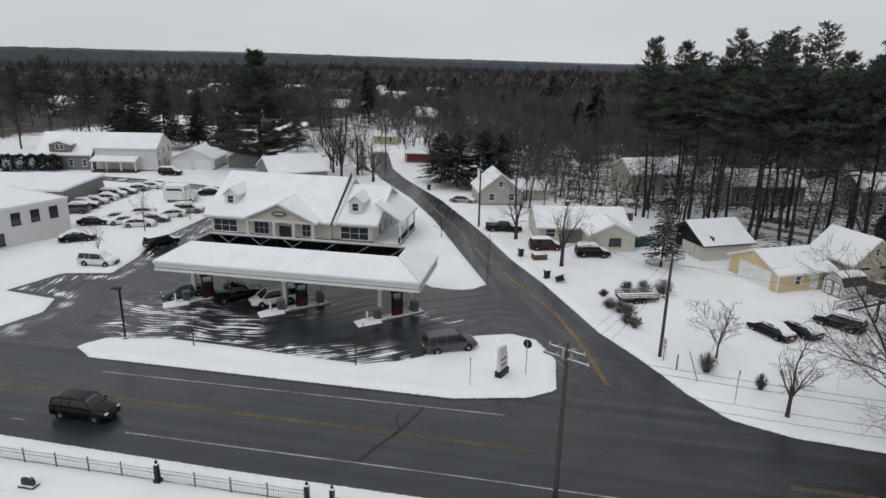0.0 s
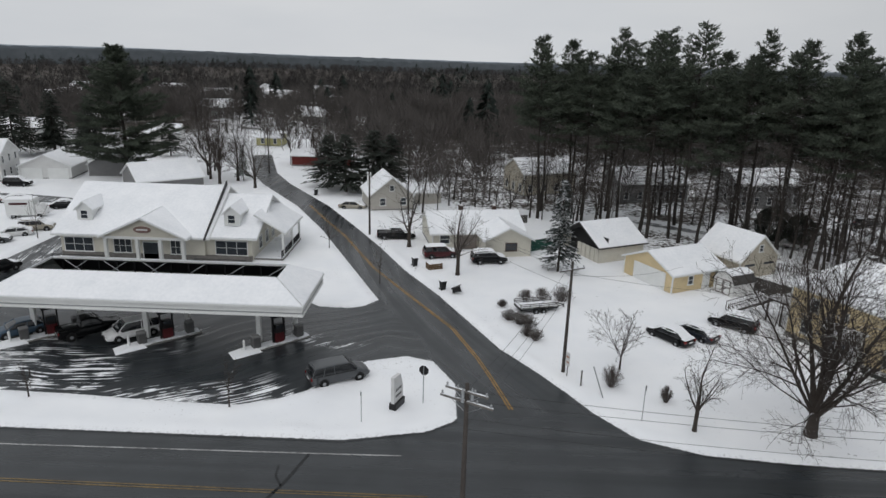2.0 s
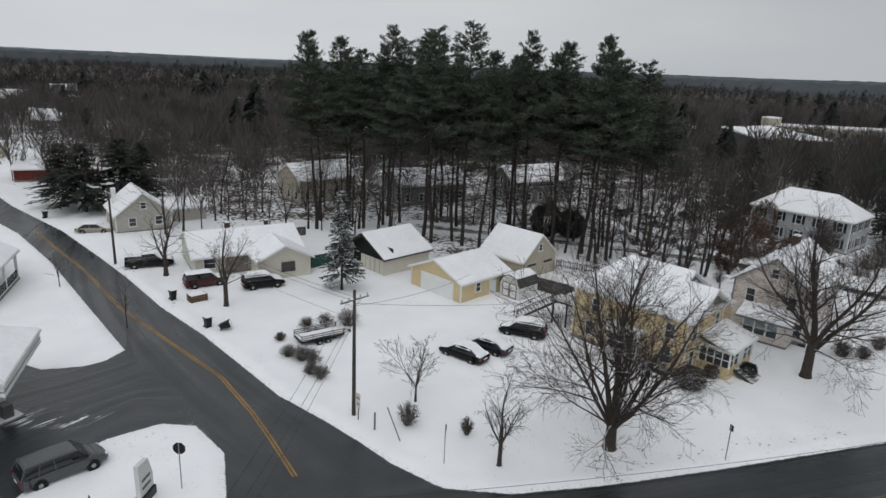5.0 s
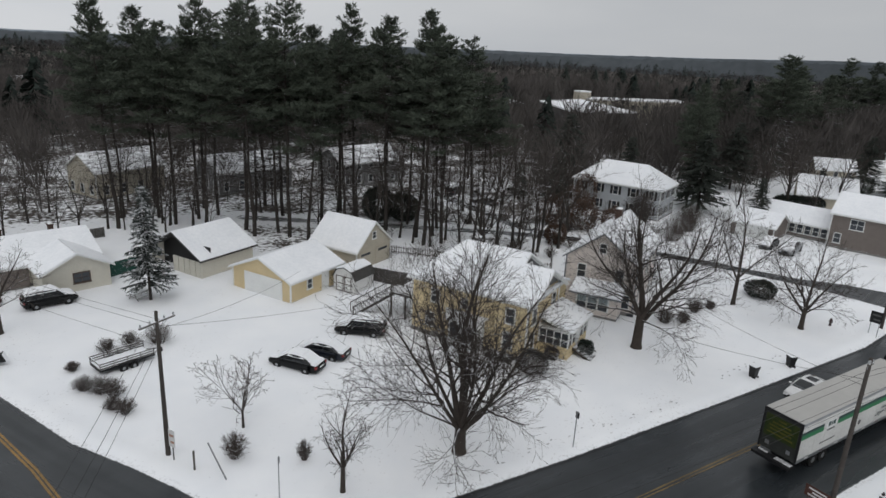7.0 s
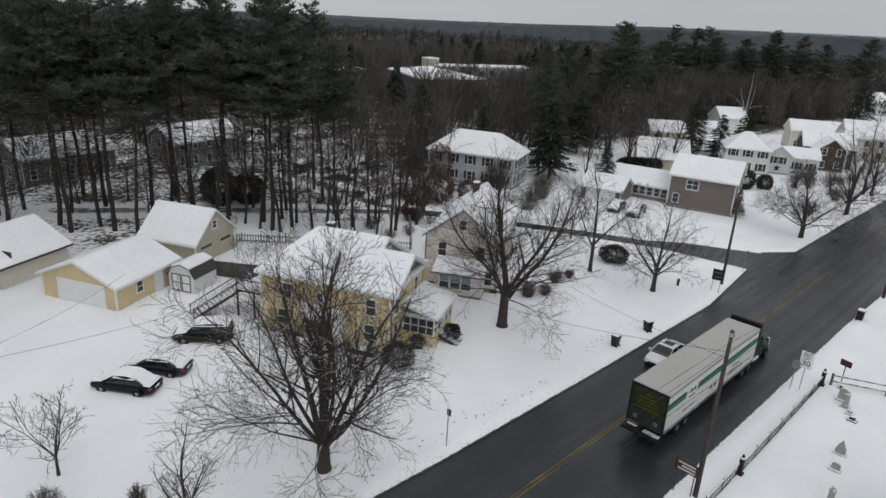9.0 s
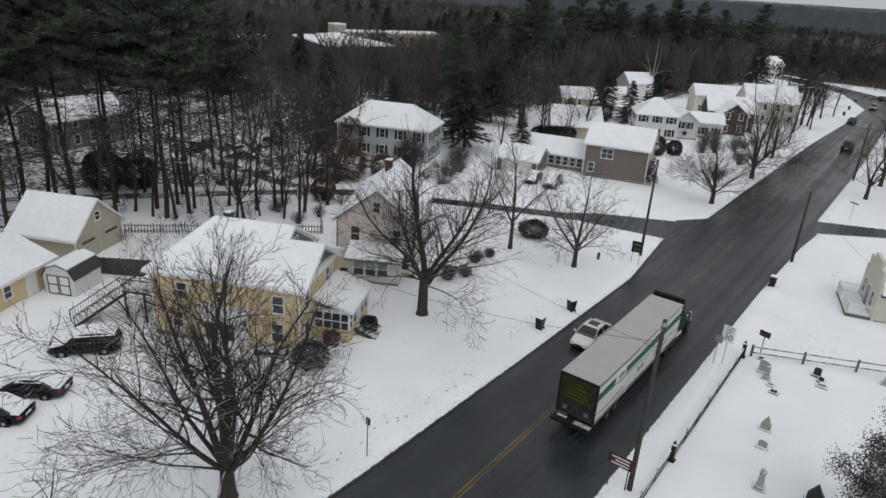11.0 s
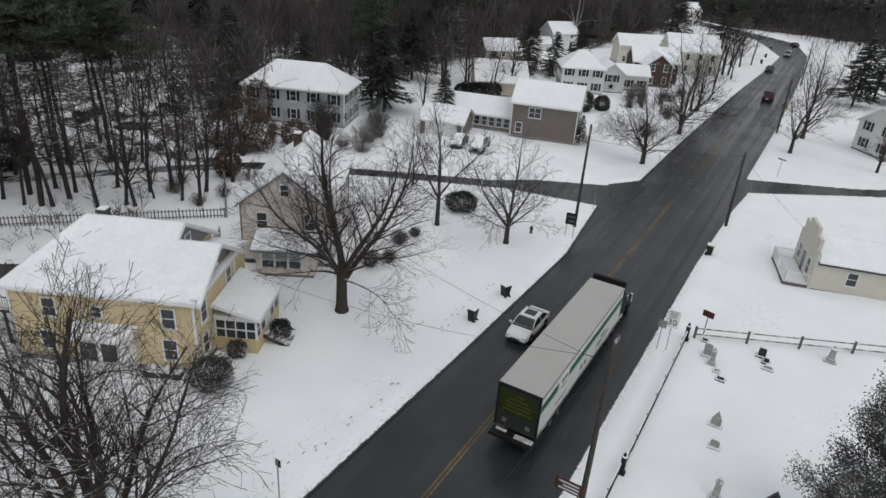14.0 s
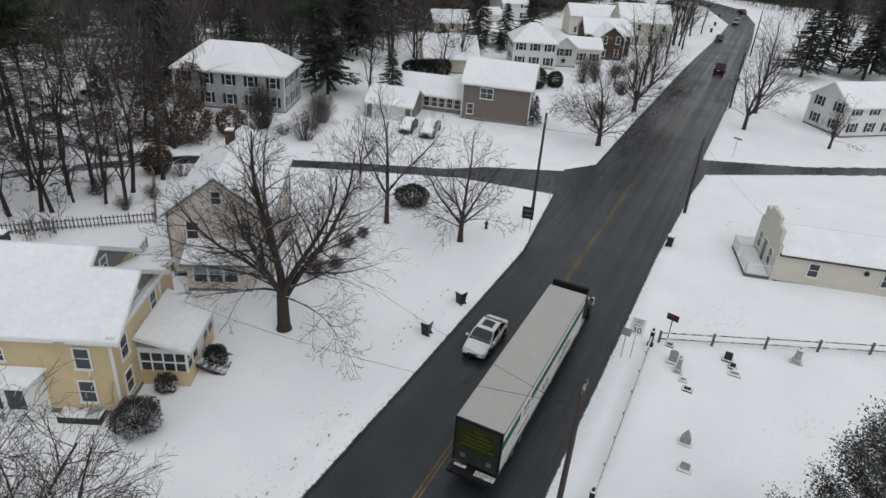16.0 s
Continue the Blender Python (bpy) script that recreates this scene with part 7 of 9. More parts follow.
def ridge(name, radius, lower, rough, colour, other, seed, label):
    """A far wooded ridge that closes the view; its crest follows the skyline in degrees over the bearing."""
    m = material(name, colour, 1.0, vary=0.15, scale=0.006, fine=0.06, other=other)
    k = 1400
    bearing = np.linspace(-100, 150, k + 1)
    crest = np.interp(bearing, *zip(*SKYLINE)) - lower
    crest = crest + rough[0] * (wave(bearing, 0 * bearing, 7.0, seed) - 0.5) + rough[1] * (wave(bearing, 0 * bearing, 0.9, seed + 1) - 0.5) + rough[2] * (wave(bearing, 0 * bearing, 0.22, seed + 2) - 0.5)
    v, f = [], []
    for a, c in zip(np.radians(bearing), np.radians(crest)):
        for d, z in ((radius * 0.94, -60.0), (radius, 26.6 + radius * math.tan(c))):
            v.append((12 + d * math.sin(a), 14 + d * math.cos(a), z))
    f = [(2 * i, 2 * i + 2, 2 * i + 3, 2 * i + 1) for i in range(k)]
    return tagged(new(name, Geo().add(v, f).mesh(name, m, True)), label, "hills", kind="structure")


# haze is put into the ridge colours, bluer and paler with each distance
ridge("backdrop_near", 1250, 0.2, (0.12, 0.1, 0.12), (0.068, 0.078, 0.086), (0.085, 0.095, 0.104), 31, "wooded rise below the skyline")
ridge("backdrop_middle", 1700, 0.02, (0.1, 0.05, 0.06), (0.088, 0.102, 0.114), (0.105, 0.12, 0.132), 34, "wooded ridge at the skyline, greyed with haze colour")
ridge("backdrop_far", 2700, -0.02, (0.06, 0.03, 0.0), (0.24, 0.275, 0.31), (0.27, 0.305, 0.34), 37, "hills at the horizon, pale blue-grey with haze colour")

# ---- poles and wires ----
def utility_pole(x, y, h, arms=((0.6, 2.4),), turn=0.0, label="weathered wooden utility pole with crossarm", lamp=False, extras=True):
    t = thing("utility_pole", pose(x, y, 0, 0, 0, turn), label, "utility pole", "utility poles")
    part("pole", Geo().lathe([(0.17, -0.3), (0.165, 0.5), (0.13, h * 0.6), (0.105, h)], 10), WOOD_POLE, t, smooth=True)
    for down, w in arms:
        z = h - down
        arm = part("crossarm", Geo().soft(-0.1, 0.02, -w / 2, w / 2, z - 0.07, z + 0.07, 0.015), GREY_WOOD, t, "wooden crossarm")
        for k in (-0.46, -0.2, 0.2, 0.46):
            part("insulator", Geo().lathe([(0.03, 0), (0.07, 0.03), (0.04, 0.08), (0.065, 0.12), (0.03, 0.18)], 8, pose(-0.04, k * w, z + 0.07)), STEEL, arm, "grey insulator")
        for s in (-1, 1):
            part("brace", Geo().rod((0.03, 0, z - 0.7), (0.0, s * w * 0.32, z - 0.06), 0.02, n=4), STEEL, arm)
    return t


p1 = utility_pole(1.0, 35.3, 10.7, ((1.0, 3.0), (0.45, 2.4)), 62)
for k, (dx, dy) in enumerate(((0.28, 0.1), (-0.28, 0.1), (0.0, -0.3))):
    part("transformer_fuse", Geo().lathe([(0.09, 0), (0.09, 0.55), (0.04, 0.75)], 8, pose(dx, dy, 9.75)), STEEL, p1, "grey fuse cut-out")
utility_pole(42.3, 32.4, 11.3, ((0.35, 0.5),), 90, "weathered wooden utility pole at the road edge")
utility_pole(89.9, 32.8, 8.4, (), 90, "plain wooden utility pole")
utility_pole(139.8, 32.7, 10.0, ((0.5, 0.8),), 90)
utility_pole(10.0, 57.8, 10.2, ((0.7, 2.6),), 120)
utility_pole(78.4, 46.1, 11.1, ((0.8, 0.5),), 90, "tall wooden utility pole at the corner")
utility_pole(-12.5, 100.0, 9.7, ((0.6, 1.8),), 30)
utility_pole(-41.0, 148.0, 11.0, ((0.6, 1.8),), 30)
utility_pole(195, 33, 10.0, ((0.6, 1.8),), 90)


def cable(a, b, sag, r=0.012, label="thin black overhead cable between poles"):
    a, b = Vector(a), Vector(b)
    c = bpy.data.curves.new("overhead_cable", "CURVE")
    c.dimensions, c.bevel_depth, c.bevel_resolution = "3D", r, 0
    s = c.splines.new("POLY")
    k = 16
    s.points.add(k)
    for i in range(k + 1):
        f = i / k
        p = a.lerp(b, f) - Vector((0, 0, sag * 4 * f * (1 - f)))
        s.points[i].co = (*p, 1)
    c.materials.append(WIRE)
    return tagged(new("overhead_cable", c), label, "cable", "overhead cables")


for z, off in ((10.0, 0.5), (10.0, -0.5), (8.6, 0.15), (8.0, 0.15)):
    cable((1.0, 35.3 + off, z), (42.3, 32.4 + off * 0.4, z + 0.3), 0.7)
    cable((42.3, 32.4 + off * 0.4, z + 0.3), (89.9, 32.8 + off * 0.2, min(z, 8.2)), 0.8)
    cable((89.9, 32.8 + off * 0.2, min(z, 8.2)), (139.8, 32.7 + off * 0.3, z - 0.4), 0.8)
for z, off in ((9.8, 0.4), (9.8, -0.4), (8.2, 0.0)):
    cable((1.0 + off, 35.3, z), (10.0 + off, 57.8, z - 0.3), 0.4)
    cable((10.0 + off, 57.8, z - 0.3), (-12.5 + off, 100.0, z - 0.6), 0.8)
cable((42.3, 32.4, 10.0), (44.5, 57.0, 5.2), 0.7)
cable((42.3, 32.4, 9.6), (57.0, 60.0, 5.2), 0.7)
cable((89.9, 32.8, 8.0), (80.5, 25.2, 4.8), 0.3)
cable((10, 57.8, 9.0), (27, 79, 3.4), 0.5)
cable((10, 57.8, 9.2), (34.2, 66.0, 5.0), 0.5)
cable((89.9, 32.8, 8.1), (78.4, 46.1, 9.6), 0.3)

# ---- vehicles ----
def paint(name, colour, rough=0.28, metal=0.2, spec=0.5):
    m = material(name, colour, rough, metal, vary=0.08, scale=1.0, fine=8.0, spec=spec)
    return m


P_BLACK = paint("black_car_paint", (0.005, 0.0054, 0.006), 0.12, 0.0, 0.22)
P_WHITE = paint("white_car_paint", (0.7, 0.7, 0.7), 0.3, 0.0)
P_GREY = paint("grey_car_paint", (0.075, 0.08, 0.085))
P_SILVER = paint("silver_car_paint", (0.32, 0.33, 0.34), 0.3, 0.5)
P_RED = paint("red_car_paint", (0.055, 0.007, 0.01))
P_BLUE = paint("blue_car_paint", (0.035, 0.07, 0.11))
P_NAVY = paint("dark_blue_car_paint", (0.01, 0.013, 0.022))
P_BEIGE = paint("pale_gold_car_paint", (0.3, 0.28, 0.23))
P_GREEN = paint("dark_green_truck_paint", (0.006, 0.03, 0.022))
LAMP_CLEAR = paint("clear_lamp", (0.6, 0.6, 0.6), 0.1, 0.0)
LAMP_RED = paint("red_lamp", (0.2, 0.01, 0.01), 0.15, 0.0)
# lighter grey base puts the windscreen's sky reflection and residue into its colour
SCREEN_REFLECTION = pane_material("windscreen_reflection_grey", (0.075, 0.085, 0.09), 0.05)
CHROME = material("chrome", (0.6, 0.6, 0.6), 0.15, 1.0, vary=0.05)

KINDS = {  # length, width, height, wheelbase, belt, bonnet height, windscreen base, roof front, roof rear, rear base, wheel radius
    "sedan": (4.75, 1.82, 1.45, 2.75, 0.93, 0.87, 1.22, 0.38, -1.05, -1.9, 0.33),
    "suv": (4.75, 1.9, 1.75, 2.8, 1.08, 1.02, 1.15, 0.45, -2.0, -2.28, 0.37),
    "van": (5.1, 1.98, 1.78, 3.05, 1.05, 0.98, 1.55, 0.75, -2.15, -2.5, 0.36),
    "pickup": (5.6, 1.98, 1.85, 3.55, 1.12, 1.1, 1.15, 0.5, -0.75, -0.95, 0.4),
}


def loft(stations, cabin=False):
    """A rounded body lofted over rings of (x, half width, low, high), eased between the stations."""
    rows = []
    for i in range(len(stations) - 1):
        p0, p1, p2, p3 = (stations[max(0, i - 1)], stations[i], stations[i + 1], stations[min(len(stations) - 1, i + 2)])
        for k in range(3):
            f = k / 3
            rows.append([0.5 * (2 * b + (c - a) * f + (2 * a - 5 * b + 4 * c - d) * f * f + (3 * b - a - 3 * c + d) * f ** 3) if q else b + (c - b) * f for q, (a, b, c, d) in enumerate(zip(p0, p1, p2, p3))])
    rows.append(list(stations[-1]))
    half = ((0.8, 0.0), (0.95, 0.05), (1.0, 0.25), (1.0, 0.55), (0.975, 0.78), (0.92, 0.91), (0.8, 0.985), (0.45, 1.0)) if not cabin else ((1.0, 0.0), (0.965, 0.25), (0.915, 0.55), (0.865, 0.8), (0.82, 0.91), (0.74, 0.98), (0.5, 1.0))
    v = []
    for x, w, a, b in rows:
        v += [(x, y * w, a + (b - a) * z) for y, z in half] + [(x, -y * w, a + (b - a) * z) for y, z in half[::-1]]
    k = 2 * len(half)
    f = [(i * k + j, (i + 1) * k + j, (i + 1) * k + (j + 1) % k, i * k + (j + 1) % k) for i in range(len(rows) - 1) for j in range(k)]
    f += [tuple(range(k)), tuple(range(len(rows) * k - 1, (len(rows) - 1) * k - 1, -1))]
    return Geo().add(v, f)


def wheel(parent, x, y, r, w=0.22, rim=STEEL):
    m = pose(x, y - w / 2 if y > 0 else y + w / 2, r, 90, 0, 0) @ pose(0, 0, -w / 2)
    t = part("wheel", Geo().lathe([(r * 0.62, 0), (r * 0.94, 0.0), (r, 0.04), (r, w - 0.04), (r * 0.94, w), (r * 0.62, w)], 18, m), RUBBER, parent, "black tyre")
    part("rim", Geo().lathe([(r * 0.18, -0.012), (r * 0.6, 0.01), (r * 0.62, w * 0.5), (r * 0.6, w - 0.01), (r * 0.18, w + 0.012)], 12, m), rim, t, "metal rim")


def car(kind, x, y, yaw, body_paint, label, snow=0, group="parked cars", name="car", z=0.0, seeker=None):
    L, W, H, wb, belt, hood, ws, rf, rr, rb, wr_ = KINDS[kind]
    t = thing(name, pose(x, y, z + float(land(x, y)), 0, 0, yaw), label, "car" if kind in ("sedan", "suv") else ("pickup truck" if kind == "pickup" else "minivan"), group)
    w = W / 2
    f, r = L / 2, -L / 2
    tail = belt + 0.02 if kind != "sedan" else belt + 0.03
    low = 0.3 if kind in ("sedan",) else 0.36
    st = [(r, w * 0.86, low + 0.12, tail - 0.18), (r + 0.12, w * 0.95, low + 0.02, tail - 0.04), (r + 0.5, w, low - 0.05, tail), (rb, w, low - 0.06, tail), (0, w, low - 0.08, belt), (ws, w, low - 0.06, belt), (ws + 0.25, w * 0.99, low - 0.05, hood + 0.03),
          (f - 0.6, w * 0.97, low - 0.03, hood - 0.06), (f - 0.16, w * 0.9, low, hood - 0.16), (f, w * 0.76, low + 0.1, hood - 0.34)]
    if kind == "pickup":
        st = [s for s in st if s[0] > rb - 0.05 or s[0] < r + 0.2]
    b = part("body", loft(st), body_paint, t, smooth=True)
    if kind == "pickup":
        bed = Geo().box(r + 0.06, rb - 0.1, -w + 0.02, -w + 0.12, 0.5, belt).box(r + 0.06, rb - 0.1, w - 0.12, w - 0.02, 0.5, belt).box(r + 0.02, r + 0.1, -w + 0.12, w - 0.12, 0.5, belt)
        part("bed_sides", bed, body_paint, t, "open pickup bed")
    cab = [(ws, w * 0.93, belt - 0.05, belt + 0.01), (ws * 0.55 + rf * 0.45, w * 0.93, belt - 0.05, belt * 0.5 + H * 0.5), (rf, w * 0.93, belt - 0.05, H - 0.06), ((rf + rr) / 2, w * 0.93, belt - 0.05, H), (rr, w * 0.93, belt - 0.05, H - 0.05), (rr * 0.5 + rb * 0.5, w * 0.92, belt - 0.05, belt * 0.45 + H * 0.55), (rb, w * 0.9, belt - 0.05, belt + 0.01)][::-1]
    part("glazing", loft(cab, True), CAR_GLASS, t, "dark tinted windows", smooth=True)
    top = [(rr - 0.1, w * 0.76, H - 0.16, H - 0.1), (rr + 0.1, w * 0.775, H - 0.13, H - 0.015), ((rf + rr) / 2, w * 0.79, H - 0.11, H + 0.025), (rf - 0.12, w * 0.775, H - 0.13, H - 0.02), (rf + 0.08, w * 0.76, H - 0.17, H - 0.1)]
    part("roof", loft(top), body_paint, t, smooth=True)
    part("windscreen", Geo().sheet([(ws - 0.08, -w * 0.78, belt + 0.06), (ws - 0.08, w * 0.78, belt + 0.06), (rf + 0.12, w * 0.66, H - 0.1), (rf + 0.12, -w * 0.66, H - 0.1)], 0.012, ), SCREEN_REFLECTION, t, "windscreen with its sky reflection painted grey") if not snow else None
    for s in (-1, 1):
        mids = [(ws, rf), (rb, rr)]
        mid = (ws + rb) / 2 - 0.1
        mids.append((mid, mid - 0.03))
        if kind in ("suv", "van"):
            mids.append((rb + 0.95, rr + 0.8))
        for xa, xb in mids:
            part("pillar", Geo().rod((xa, s * w * 0.935, belt - 0.03), (xb, s * w * 0.765, H - 0.04), 0.04, n=4), body_paint, b)
        part("mirror", Geo().soft(ws - 0.28, ws - 0.1, s * (w + 0.12) - 0.09, s * (w + 0.12) + 0.09, belt, belt + 0.16, 0.03), body_paint, t, "door mirror")
        part("headlight", Geo().soft(f - 0.34, f - 0.06, s * w * 0.68 - 0.16, s * w * 0.68 + 0.16, hood - 0.34, hood - 0.17, 0.03), LAMP_CLEAR, t, "clear headlight")
        part("tail_light", Geo().soft(r - 0.015, r + 0.2, s * w * 0.8 - 0.12, s * w * 0.8 + 0.12, tail - 0.32, tail - 0.12, 0.02), LAMP_RED, t, "red tail light")
        for xx in (wb / 2, -wb / 2):
            part("wheel_arch", Geo().lathe([(wr_ + 0.07, 0), (wr_ + 0.07, 0.03)], 16, pose(xx, s * (w - 0.0) + (0.0 if s > 0 else 0.03), wr_ + 0.02, 90, 0, 0)), BLACK, t)
            wheel(t, xx, s * (w + 0.03), wr_)
    part("grille", Geo().soft(f - 0.08, f + 0.012, -w * 0.42, w * 0.42, low + 0.16, hood - 0.3, 0.02), BLACK, t, "dark grille")
    part("front_bumper", Geo().soft(f - 0.12, f + 0.03, -w * 0.7, w * 0.7, low + 0.02, low + 0.16, 0.03), BLACK, t)
    part("rear_bumper", Geo().soft(r - 0.03, r + 0.1, -w * 0.8, w * 0.8, low + 0.04, low + 0.2, 0.03), BLACK, t)
    part("plate", Geo().box(r - 0.045, r - 0.03, -0.26, 0.26, low + 0.3, low + 0.44), WHITE, t, "plain plate bar")
    if snow:
        d = 0.07 * snow
        drop = 0.16 if snow > 1 else 0.02
        s = Geo().hull([(rf + 0.2, -w * 0.83, H - drop), (rf + 0.2, w * 0.83, H - drop), (rr - 0.2, -w * 0.83, H - drop), (rr - 0.2, w * 0.83, H - drop), (rf - 0.15, -w * 0.6, H + d + 0.03), (rf - 0.15, w * 0.6, H + d + 0.03), (rr + 0.15, -w * 0.6, H + d + 0.03), (rr + 0.15, w * 0.6, H + d + 0.03)])
        part("roof_snow", s, SNOW, t, "snow on the roof")
        s = Geo().hull([(ws + 0.05, -w * 0.88, belt - 0.02), (ws + 0.05, w * 0.88, belt - 0.02), (f - 0.2, -w * 0.8, hood - 0.14), (f - 0.2, w * 0.8, hood - 0.14), (ws + 0.1, -w * 0.75, belt + d + 0.03), (ws + 0.1, w * 0.75, belt + d + 0.03), (f - 0.45, -w * 0.7, hood + d - 0.05), (f - 0.45, w * 0.7, hood + d - 0.05)])
        part("bonnet_snow", s, SNOW, t, "snow on the bonnet")
        s = Geo().hull([(ws + 0.03, -w * 0.8, belt + 0.02), (ws + 0.03, w * 0.8, belt + 0.02), (rf + 0.02, -w * 0.7, H), (rf + 0.02, w * 0.7, H), (ws + 0.1, -w * 0.75, belt + 0.06), (ws + 0.1, w * 0.75, belt + 0.06), (rf + 0.09, -w * 0.66, H + 0.03), (rf + 0.09, w * 0.66, H + 0.03)])
        part("screen_snow", s, SNOW, t, "snow on the windscreen")
        if kind == "sedan":
            s = Geo().hull([(rb + 0.1, -w * 0.85, tail - 0.02), (rb + 0.1, w * 0.85, tail - 0.02), (r + 0.08, -w * 0.8, tail - 0.06), (r + 0.08, w * 0.8, tail - 0.06), (rb, -w * 0.72, tail + d), (rb, w * 0.72, tail + d), (r + 0.2, -w * 0.7, tail + d), (r + 0.2, w * 0.7, tail + d)])
            part("boot_snow", s, SNOW, t, "snow on the boot")
            s = Geo().hull([(rb - 0.03, -w * 0.78, belt + 0.02), (rb - 0.03, w * 0.78, belt + 0.02), (rr - 0.02, -w * 0.68, H), (rr - 0.02, w * 0.68, H), (rb - 0.08, -w * 0.74, belt + 0.07), (rb - 0.08, w * 0.74, belt + 0.07), (rr - 0.08, -w * 0.64, H + 0.03), (rr - 0.08, w * 0.64, H + 0.03)])
            part("rear_screen_snow", s, SNOW, t)
        if kind == "pickup":
            part("bed_snow", Geo().soft(r + 0.12, rb - 0.12, -w + 0.13, w - 0.13, 0.6, belt - 0.1, 0.05), SNOW, t, "snow in the bed")
    else:
        part("bed_floor", Geo().box(r + 0.1, rb - 0.1, -w + 0.12, w - 0.12, 0.5, 0.62), BLACK, t) if kind == "pickup" else None
    return t


on_road = "vehicles on the road"
car("sedan", 57.2, 42.0, 180, P_WHITE, "white sedan with dark roof windows on the wet road", group=on_road)
part("sunroof", Geo().soft(-0.75, 0.05, -0.42, 0.42, 1.462, 1.48, 0.008), CAR_GLASS, bpy.data.objects["car"], "dark sunroof")
car("suv", -33.6, 37.7, 0, P_BLACK, "black sport utility car on the wet road", group=on_road)
car("pickup", 170.0, 37.4, 0, P_RED, "dark red pickup truck far down the road", group=on_road)
car("sedan", 214.0, 41.9, 180, P_BLACK, "black sedan far down the road", group=on_road)
car("van", 256.0, 41.0, 180, P_SILVER, "silver van near the bend", group=on_road)
car("sedan", 292.0, 41.8, 28, P_RED, "red sedan at the bend", group=on_road)
car("van", -9.2, 55.1, 30, P_GREY, "dark grey minivan leaving the forecourt", group="cars at the filling station")
car("sedan", -40.2, 61.6, 222, P_BLUE, "steel blue sedan beside a pump", group="cars at the filling station")
car("pickup", -34.0, 62.2, 42, P_BLACK, "black pickup truck beside a pump", group="cars at the filling station")
car("van", -29.8, 62.0, 222, P_WHITE, "white van beside a pump", group="cars at the filling station")
car("suv", -53.6, 78.2, 66, P_BLACK, "black car with a snowy roof by the drive", 1)
car("suv", -56.3, 69.0, 4, P_WHITE, "white sport utility car at the drive edge", 1)
car("sedan", -66.2, 77.6, 40, P_BLACK, "black car under thick snow beside the white building", 2)
car("sedan", 21.6, 65.6, 126, P_BLACK, "black sedan under snow on the lawn", 2)
car("sedan", 24.3, 66.6, 130, P_NAVY, "dark blue sedan under snow on the lawn", 2)
car("suv", 29.2, 69.2, 142, P_BLACK, "black sport utility car with snowy roof by the deck", 2)
car("sedan", -17.6, 116.4, 0, P_BEIGE, "pale gold sedan before the grey cottage", 1)
car("pickup", -8.4, 98.6, 8, P_BLACK, "black pickup with snow in the bed", 1)
car("suv", -1.6, 90.2, 14, P_RED, "dark red car under snow in the drive", 1)
car("suv", 4.8, 88.5, 12, P_BLACK, "black sport utility car with snowy roof in the drive", 2)
car("sedan", 96.0, 70.0, 195, P_GREY, "grey car in the drive with snow", 1)
car("pickup", 96.4, 66.9, 195, P_SILVER, "silver pickup in the drive with snow", 1)
lot = random.Random(4)
for k, (x, y) in enumerate(((-78, 91.5), (-78.6, 94.6), (-79, 97.6), (-79.2, 100.4), (-79.4, 103.2), (-79.4, 106), (-79, 109), (-77.6, 112), (-74, 113), (-66, 87.4), (-62.8, 86.6), (-62.4, 89.6), (-61.6, 93.0), (-60.4, 96.4), (-68, 89.5), (-67, 93), (-64, 110), (-70, 86.0), (-85, 96), (-86, 100), (-87, 104), (-88, 108))):
    pt = lot.choice((P_SILVER, P_GREY, P_WHITE, P_BLACK, P_BEIGE, P_RED if k in (7, 4) else P_SILVER))
    car(lot.choice(("sedan", "suv", "sedan")), x, y, 25 + lot.uniform(-6, 6) + (180 if k % 3 == 0 else 0), pt, "snow covered car in the car park", 2, "cars in the snowy car park")
for k, (x, y) in enumerate(((70.5, 116.0), (72.5, 111.0), (71.0, 107.0), (79.0, 111.5), (77, 116))):
    car(("van", "suv", "sedan", "pickup", "suv")[k], x, y, 30 + 50 * k, (P_NAVY, P_SILVER, P_GREY, P_WHITE, P_GREY)[k], "old snow covered vehicle among bare trees", 2, "vehicles among the trees")
car("suv", -82.5, 126.0, 10, P_BLACK, "black car before the white garage", 1)


def box_van():
    t = thing("delivery_van", pose(-66.3, 103.5, 0, 0, 0, 12), "white box delivery van with faint red bars", "van", "parked cars")
    part("box", Geo().soft(-2.6, 1.4, -1.1, 1.1, 0.55, 3.0, 0.04), WHITE, t, "white cargo box")
    part("cab", Geo().hull([(1.4, -1.0, 0.5), (1.4, 1.0, 0.5), (2.9, -0.95, 0.5), (2.9, 0.95, 0.5), (1.4, -0.95, 2.2), (1.4, 0.95, 2.2), (2.2, -0.9, 2.15), (2.2, 0.9, 2.15), (2.9, -0.9, 1.2), (2.9, 0.9, 1.2)]), P_WHITE, t)
    part("snow", Geo().soft(-2.6, 1.4, -1.1, 1.1, 3.0, 3.15, 0.05), SNOW, t, "snow on the roof")
    part("bar", Geo().box(-2.0, 0.6, -1.112, -1.1, 2.2, 2.55), P_RED, t, "plain red bar")
    for x in (-1.6, 2.0):
        for s in (-1, 1):
            wheel(t, x, s * 1.08, 0.38)


box_van()

GREEN_BAND = material("green_livery", (0.012, 0.17, 0.06), 0.4, vary=0.1)
DARK_BAND = material("dark_green_livery", (0.012, 0.045, 0.04), 0.4, vary=0.1)
TRAILER_WHITE = material("dirty_white_panel", (0.62, 0.62, 0.6), 0.5, vary=0.14, scale=0.5, fine=6.0)
